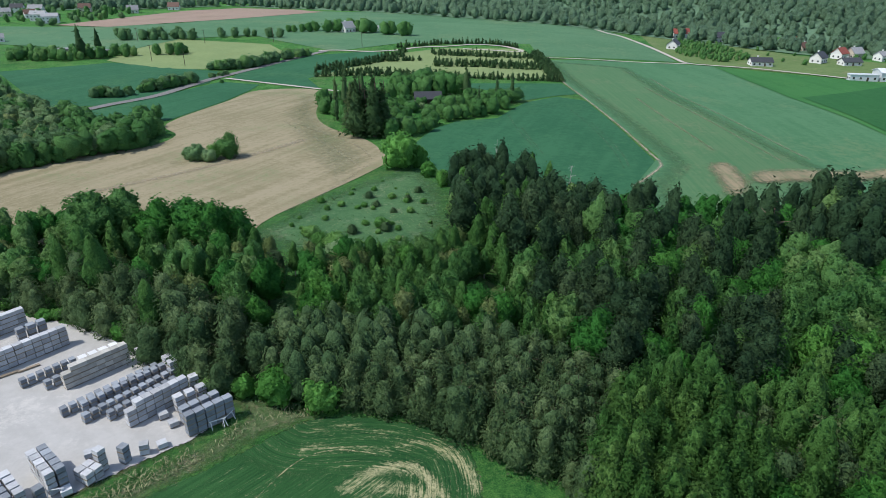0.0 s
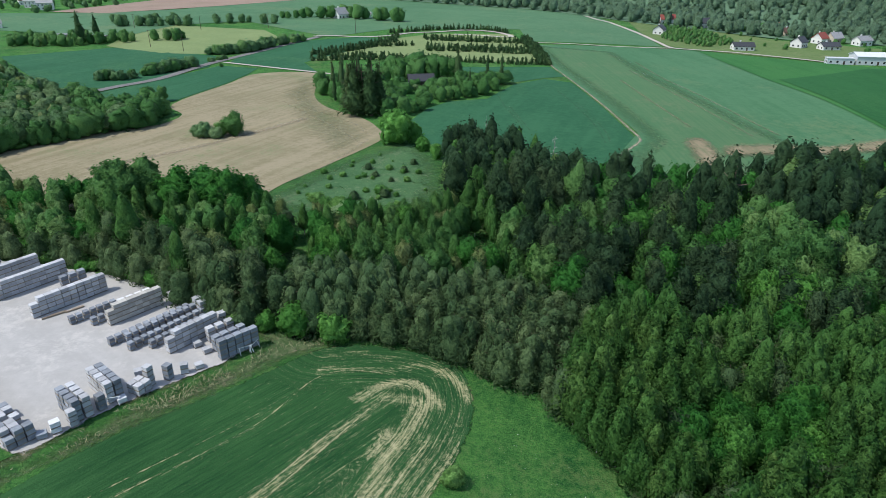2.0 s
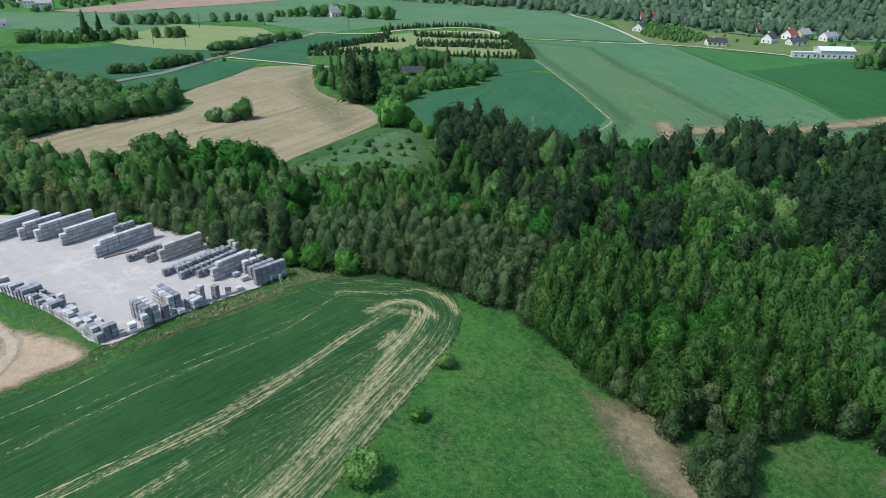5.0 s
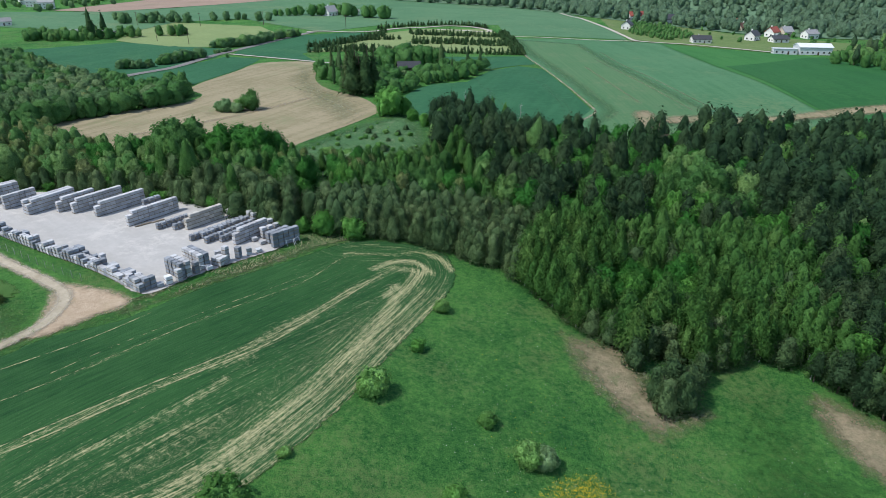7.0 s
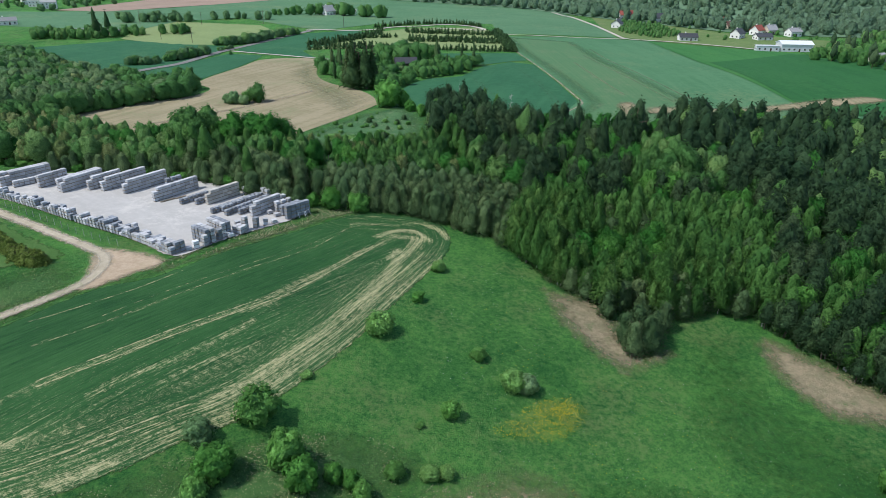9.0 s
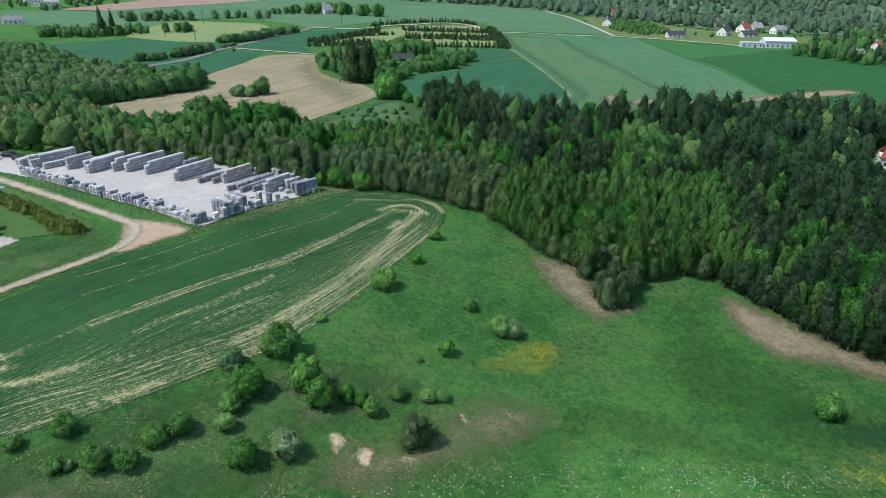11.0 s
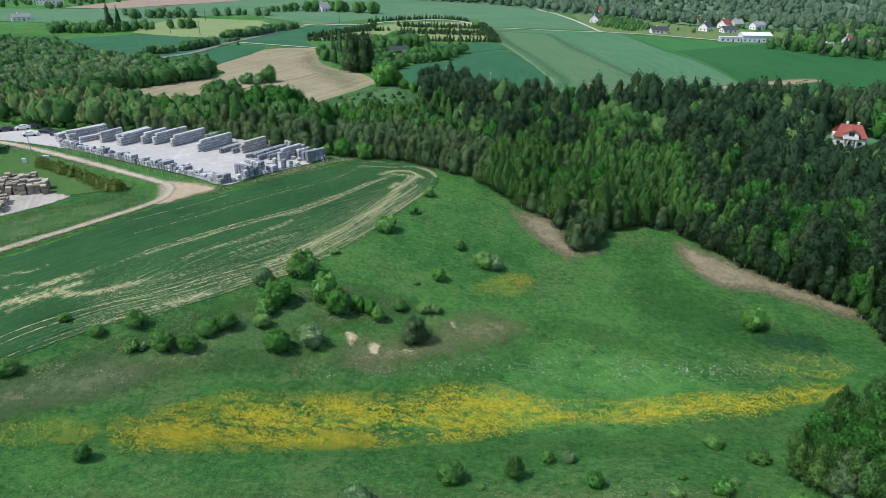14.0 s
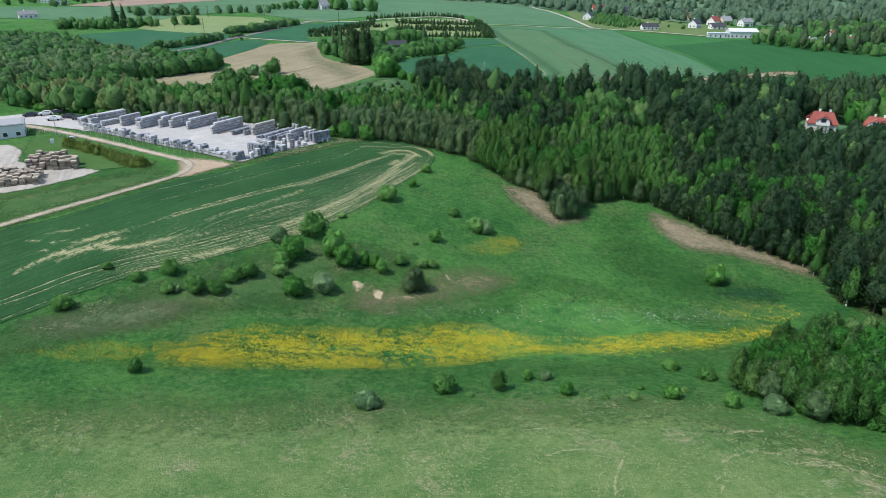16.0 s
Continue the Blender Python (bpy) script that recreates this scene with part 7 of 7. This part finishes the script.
flower_field("white_flowers", [(-22, -29), (-4, -20), (20, -16), (44, -16), (60, -18), (56, -24), (30, -24), (10, -23), (-10, -28)], 1700, 0.085, M["white_flower"], "scattered white flowers in the meadow", 0.2, (0.35, 0.8, 3.0), 11)
flower_field("white_flowers", [(40, -14), (60, -16), (56, 16), (32, 12), (24, 34), (10, 50), (2, 36), (-2, 10), (10, -12)], 1100, 0.055, M["white_flower"], "scattered small white flowers below the wood", 0.2, (0.35, 0.9, 3.0), 14)
flower_field("white_flowers", [(-62, -46), (-20, -47), (30, -46), (44, -62), (60, -86), (-60, -86)], 1400, 0.045, M["white_flower"], "scattered white flowers on the slope", 0.2, (0.25, 0.8, 3.0), 12)


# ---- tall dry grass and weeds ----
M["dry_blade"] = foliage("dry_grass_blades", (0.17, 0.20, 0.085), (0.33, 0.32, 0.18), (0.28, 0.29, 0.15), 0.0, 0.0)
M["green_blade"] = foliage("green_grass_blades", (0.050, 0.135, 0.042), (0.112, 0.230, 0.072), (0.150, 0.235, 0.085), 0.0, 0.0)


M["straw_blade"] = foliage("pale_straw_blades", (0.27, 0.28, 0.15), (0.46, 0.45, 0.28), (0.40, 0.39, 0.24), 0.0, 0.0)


def tufts(name, poly, n, tall, material, label, seed, patch=0.0, upright=False):
    rg = np.random.default_rng(seed)
    p = np.array(poly, float)
    (x0, y0), (x1, y1) = p.min(0), p.max(0)
    x, y = rg.uniform(x0, x1, n * 5), rg.uniform(y0, y1, n * 5)
    dens = np.array([noise.noise(Vector((a * 0.22, b * 0.22, seed * 1.7))) for a, b in zip(x, y)])
    ok = inside(p, x, y) & (dens + rg.normal(0, 0.15, len(x)) > patch)
    x, y = x[ok][:n], y[ok][:n]
    k = len(x)
    h = tall * rg.uniform(0.5, 1.3, k)
    P = np.stack([x, y, land(x, y) + 0.10 + h * 0.08], 1)
    N = unit(rg.normal(0, 0.42, size=(k, 3)) + UP)
    T = unit(rg.normal(size=(k, 3)))
    if upright:
        N = unit(unit(rg.normal(size=(k, 3)) * np.array([[1, 1, 0.2]])) + UP * 0.9)
        T = unit(UP + rg.normal(0, 0.4, (k, 3)))
        P[:, 2] += h * 0.45
    V, F = kites(P, N, T, h * 0.6, 0.16 if upright else 0.55, rg)
    tagged(new(name, quad_mesh(name, V, F, material)), label, "grass", kind="stuff")


VERGE = [(-46, 35.5), (-37, 44.5), (-28, 53.5), (-21.5, 61.5), (-14, 64), (-20, 65.5), (-25, 66.5), (-34, 71), (-45, 78.5), (-43, 76), (-33, 68), (-25, 62.5), (-28.3, 57.4), (-38, 48.2), (-44.6, 38.4), (-48, 38.5)]
tufts("dry_grass", VERGE, 4200, 0.5, M["straw_blade"], "tall dry straw-coloured grass on the verge", 21, -0.05, True)
tufts("green_grass", VERGE, 5000, 0.4, M["green_blade"], "tall green grass on the verge", 22, -0.2, True)
SLOPE = [(-66, -40), (-52, -28), (-42, -17), (-30, -10), (-12, -3), (6, -8), (18, -10), (6, -22), (-12, -27), (-30, -30)]
tufts("dry_grass", SLOPE, 9000, 0.17, M["straw_blade"], "dry grass tufts between the shrubs", 23, 0.15)
tufts("green_grass", SLOPE, 7000, 0.2, M["green_blade"], "green grass tufts between the shrubs", 24, -0.1)
BANK = [(-56, 30), (-62, 17), (-74, 3), (-82, -3), (-98, 12), (-90, 21), (-76, 33), (-66, 40)]
tufts("green_grass", BANK, 6000, 0.34, M["green_blade"], "rough green grass on the track bank", 25, -0.1, True)
tufts("dry_grass", BANK, 900, 0.34, M["dry_blade"], "dry grass on the track bank", 26, 0.05, True)
FRONT = [(-60, -50), (-20, -48), (30, -49), (44, -62), (58, -84), (-58, -84)]
tufts("green_grass", FRONT, 9000, 0.15, M["green_blade"], "green grass tufts on the near slope", 27, -0.1)
tufts("dry_grass", FRONT, 9000, 0.15, M["straw_blade"], "dry grass tufts on the near slope", 28, 0.12)


CLEARING = [(-38, 116), (-33, 126), (-22, 150), (-12, 158), (-4, 142), (-1, 124), (-10, 110), (-22, 106)]
tufts("dry_grass", CLEARING, 1200, 0.22, M["dry_blade"], "dry grass tufts in the clearing", 35, 0.0)
tufts("green_grass", CLEARING, 1500, 0.4, M["green_blade"], "green grass tufts in the clearing", 36, -0.1)
# pale seed heads all over the meadow
ALL = [(-58, -84), (58, -84), (46, -62), (58, -28), (84, -12), (56, 14), (34, 14), (20, 30), (8, 54), (-6, 26), (-26, -6), (-62, -38)]
tufts("green_grass", ALL, 16000, 0.15, M["green_blade"], "darker green tufts in the meadow", 37, 0.0)
tufts("seed_heads", ALL, 18000, 0.06, M["straw_blade"], "pale seed heads in the meadow grass", 31, -0.05)


# ---- raked arcs of dry grass on the near slope ----
def raked_arcs(arcs, per, seed):
    rg = np.random.default_rng(seed)
    P, T = [], []
    for pts, w in arcs:
        c = curve_pts(pts, False, 8)
        run = np.concatenate([[0], np.cumsum(np.linalg.norm(np.diff(c, axis=0), axis=1))])
        n = int(run[-1] * per * w)
        k = rg.uniform(0, run[-1], n)
        k = k[np.array([noise.noise(Vector((q * 0.5, run[-1], 2.0))) + rg.normal(0, 0.2) for q in k]) > -0.1]
        x, y = np.interp(k, run, c[:, 0]), np.interp(k, run, c[:, 1])
        t = np.stack([np.interp(k + 0.3, run, c[:, 0]) - np.interp(k - 0.3, run, c[:, 0]), np.interp(k + 0.3, run, c[:, 1]) - np.interp(k - 0.3, run, c[:, 1]), 0 * k], 1)
        off = rg.normal(0, w * 0.4, (len(k), 2))
        P.append(np.stack([x + off[:, 0], y + off[:, 1], land(x, y) + 0.16 + rg.uniform(0, 0.05, len(k))], 1))
        T.append(unit(t) + rg.normal(0, 0.35, t.shape))
    P, T = np.concatenate(P), unit(np.concatenate(T))
    N = unit(UP + rg.normal(0, 0.25, P.shape))
    V, F = kites(P, N, T, rg.uniform(0.10, 0.28, len(P)), 0.13, rg)
    tagged(new("raked_grass", quad_mesh("raked_grass", V, F, M["straw_blade"])), "thin raked arcs of pale dry grass", "grass", kind="stuff")


raked_arcs((
    ([(32.5, -64.1), (36.0, -63.9), (39.2, -65.3), (41.2, -67.3)], 0.3), ([(25.8, -74.0), (28.4, -70.5), (31.9, -68.7), (34.9, -69.1), (38.1, -69.9), (41.2, -71.9), (43.9, -73.8)], 0.3),
    ([(25.7, -75.4), (27.0, -73.6), (27.6, -72.6)], 0.3), ([(37.1, -68.5), (41.2, -69.1), (44.5, -70.8), (45.5, -71.8)], 0.8), ([(8.7, -61.3), (11, -60.9), (13.5, -60.8)], 0.25),
    ([(15.3, -75.5), (16.1, -72.8), (18.5, -68.6)], 0.25), ([(36.7, -74.8), (39.7, -73.9), (42.4, -75.7)], 0.6), ([(8.5, -68.7), (12.6, -66.7), (16.3, -66.9)], 0.2), ([(35, -71), (39, -71.4), (42.5, -73.4)], 0.9),
), 80, 51)


def cabinet(x, y, turn, w, h):
    e = new("utility_cabinet")
    mesh_ob("body", *box_parts([(0, 0, h / 2, w, 0.5, h)]), M["render_white"], e)
    mesh_ob("lid", *box_parts([(0, 0, h + 0.04, w + 0.1, 0.6, 0.08)]), M["metal_white"], e)
    e.matrix_basis = pose(x, y, lz(x, y) + 0.1, 0, 0, turn)
    tagged(e, "small white utility cabinet on the lawn", "cabinet")


cabinet(-95.6, 60.0, 20, 1.4, 1.9)
cabinet(-101.5, 60.5, 20, 0.9, 1.1)


def lamp_post(x, y, turn):
    e = new("lamp_post")
    mesh_ob("pole", *tube((0, 0, -0.2), (0, 0, 6.4), 0.09, 0.05, 8), M["steel"], e)
    mesh_ob("arm", *tube((0, 0, 6.35), (1.1, 0, 6.6), 0.04, 0.035, 6), M["steel"], e)
    mesh_ob("lamp_head", *box_parts([(1.35, 0, 6.6, 0.6, 0.24, 0.1), (1.35, 0, 6.53, 0.45, 0.18, 0.05)]), M["metal_white"], e)
    e.matrix_basis = pose(x, y, lz(x, y) + 0.1, 0, 0, turn)
    tagged(e, "slim grey steel lamp post beside the track", "lamp post")


lamp_post(-105.5, 71.5, 60)


def bare_tree(x, y, h, seed):
    """A dead tree: a bent stem with bare boughs."""
    rg = np.random.default_rng(seed)
    e = new("dead_tree")
    parts = [tube((0, 0, -0.3), (0.15, 0.1, h * 0.55), 0.16, 0.10), tube((0.15, 0.1, h * 0.55), (0.3, 0.0, h), 0.10, 0.02)]
    mesh_ob("trunk", *merge(parts), M["birch_bark"], e)
    for k in range(16):
        u, ang = rg.uniform(0.3, 0.95), rg.uniform(0, 6.283)
        s = (1.05 - u) * h * 0.24 + 0.3
        base = (0.25 * u, 0.05, h * u)
        mesh_ob("bough", *tube(base, (base[0] + math.cos(ang) * s, math.sin(ang) * s, base[2] + s * 0.35), 0.05, 0.012, 4), M["birch_bark"], e)
    e.matrix_basis = pose(x, y, lz(x, y))
    tagged(e, "dead grey leafless tree between the pines", "tree")


bare_tree(12.5, 150.5, 12.5, 3)
bare_tree(27.5, 134, 12.0, 4)
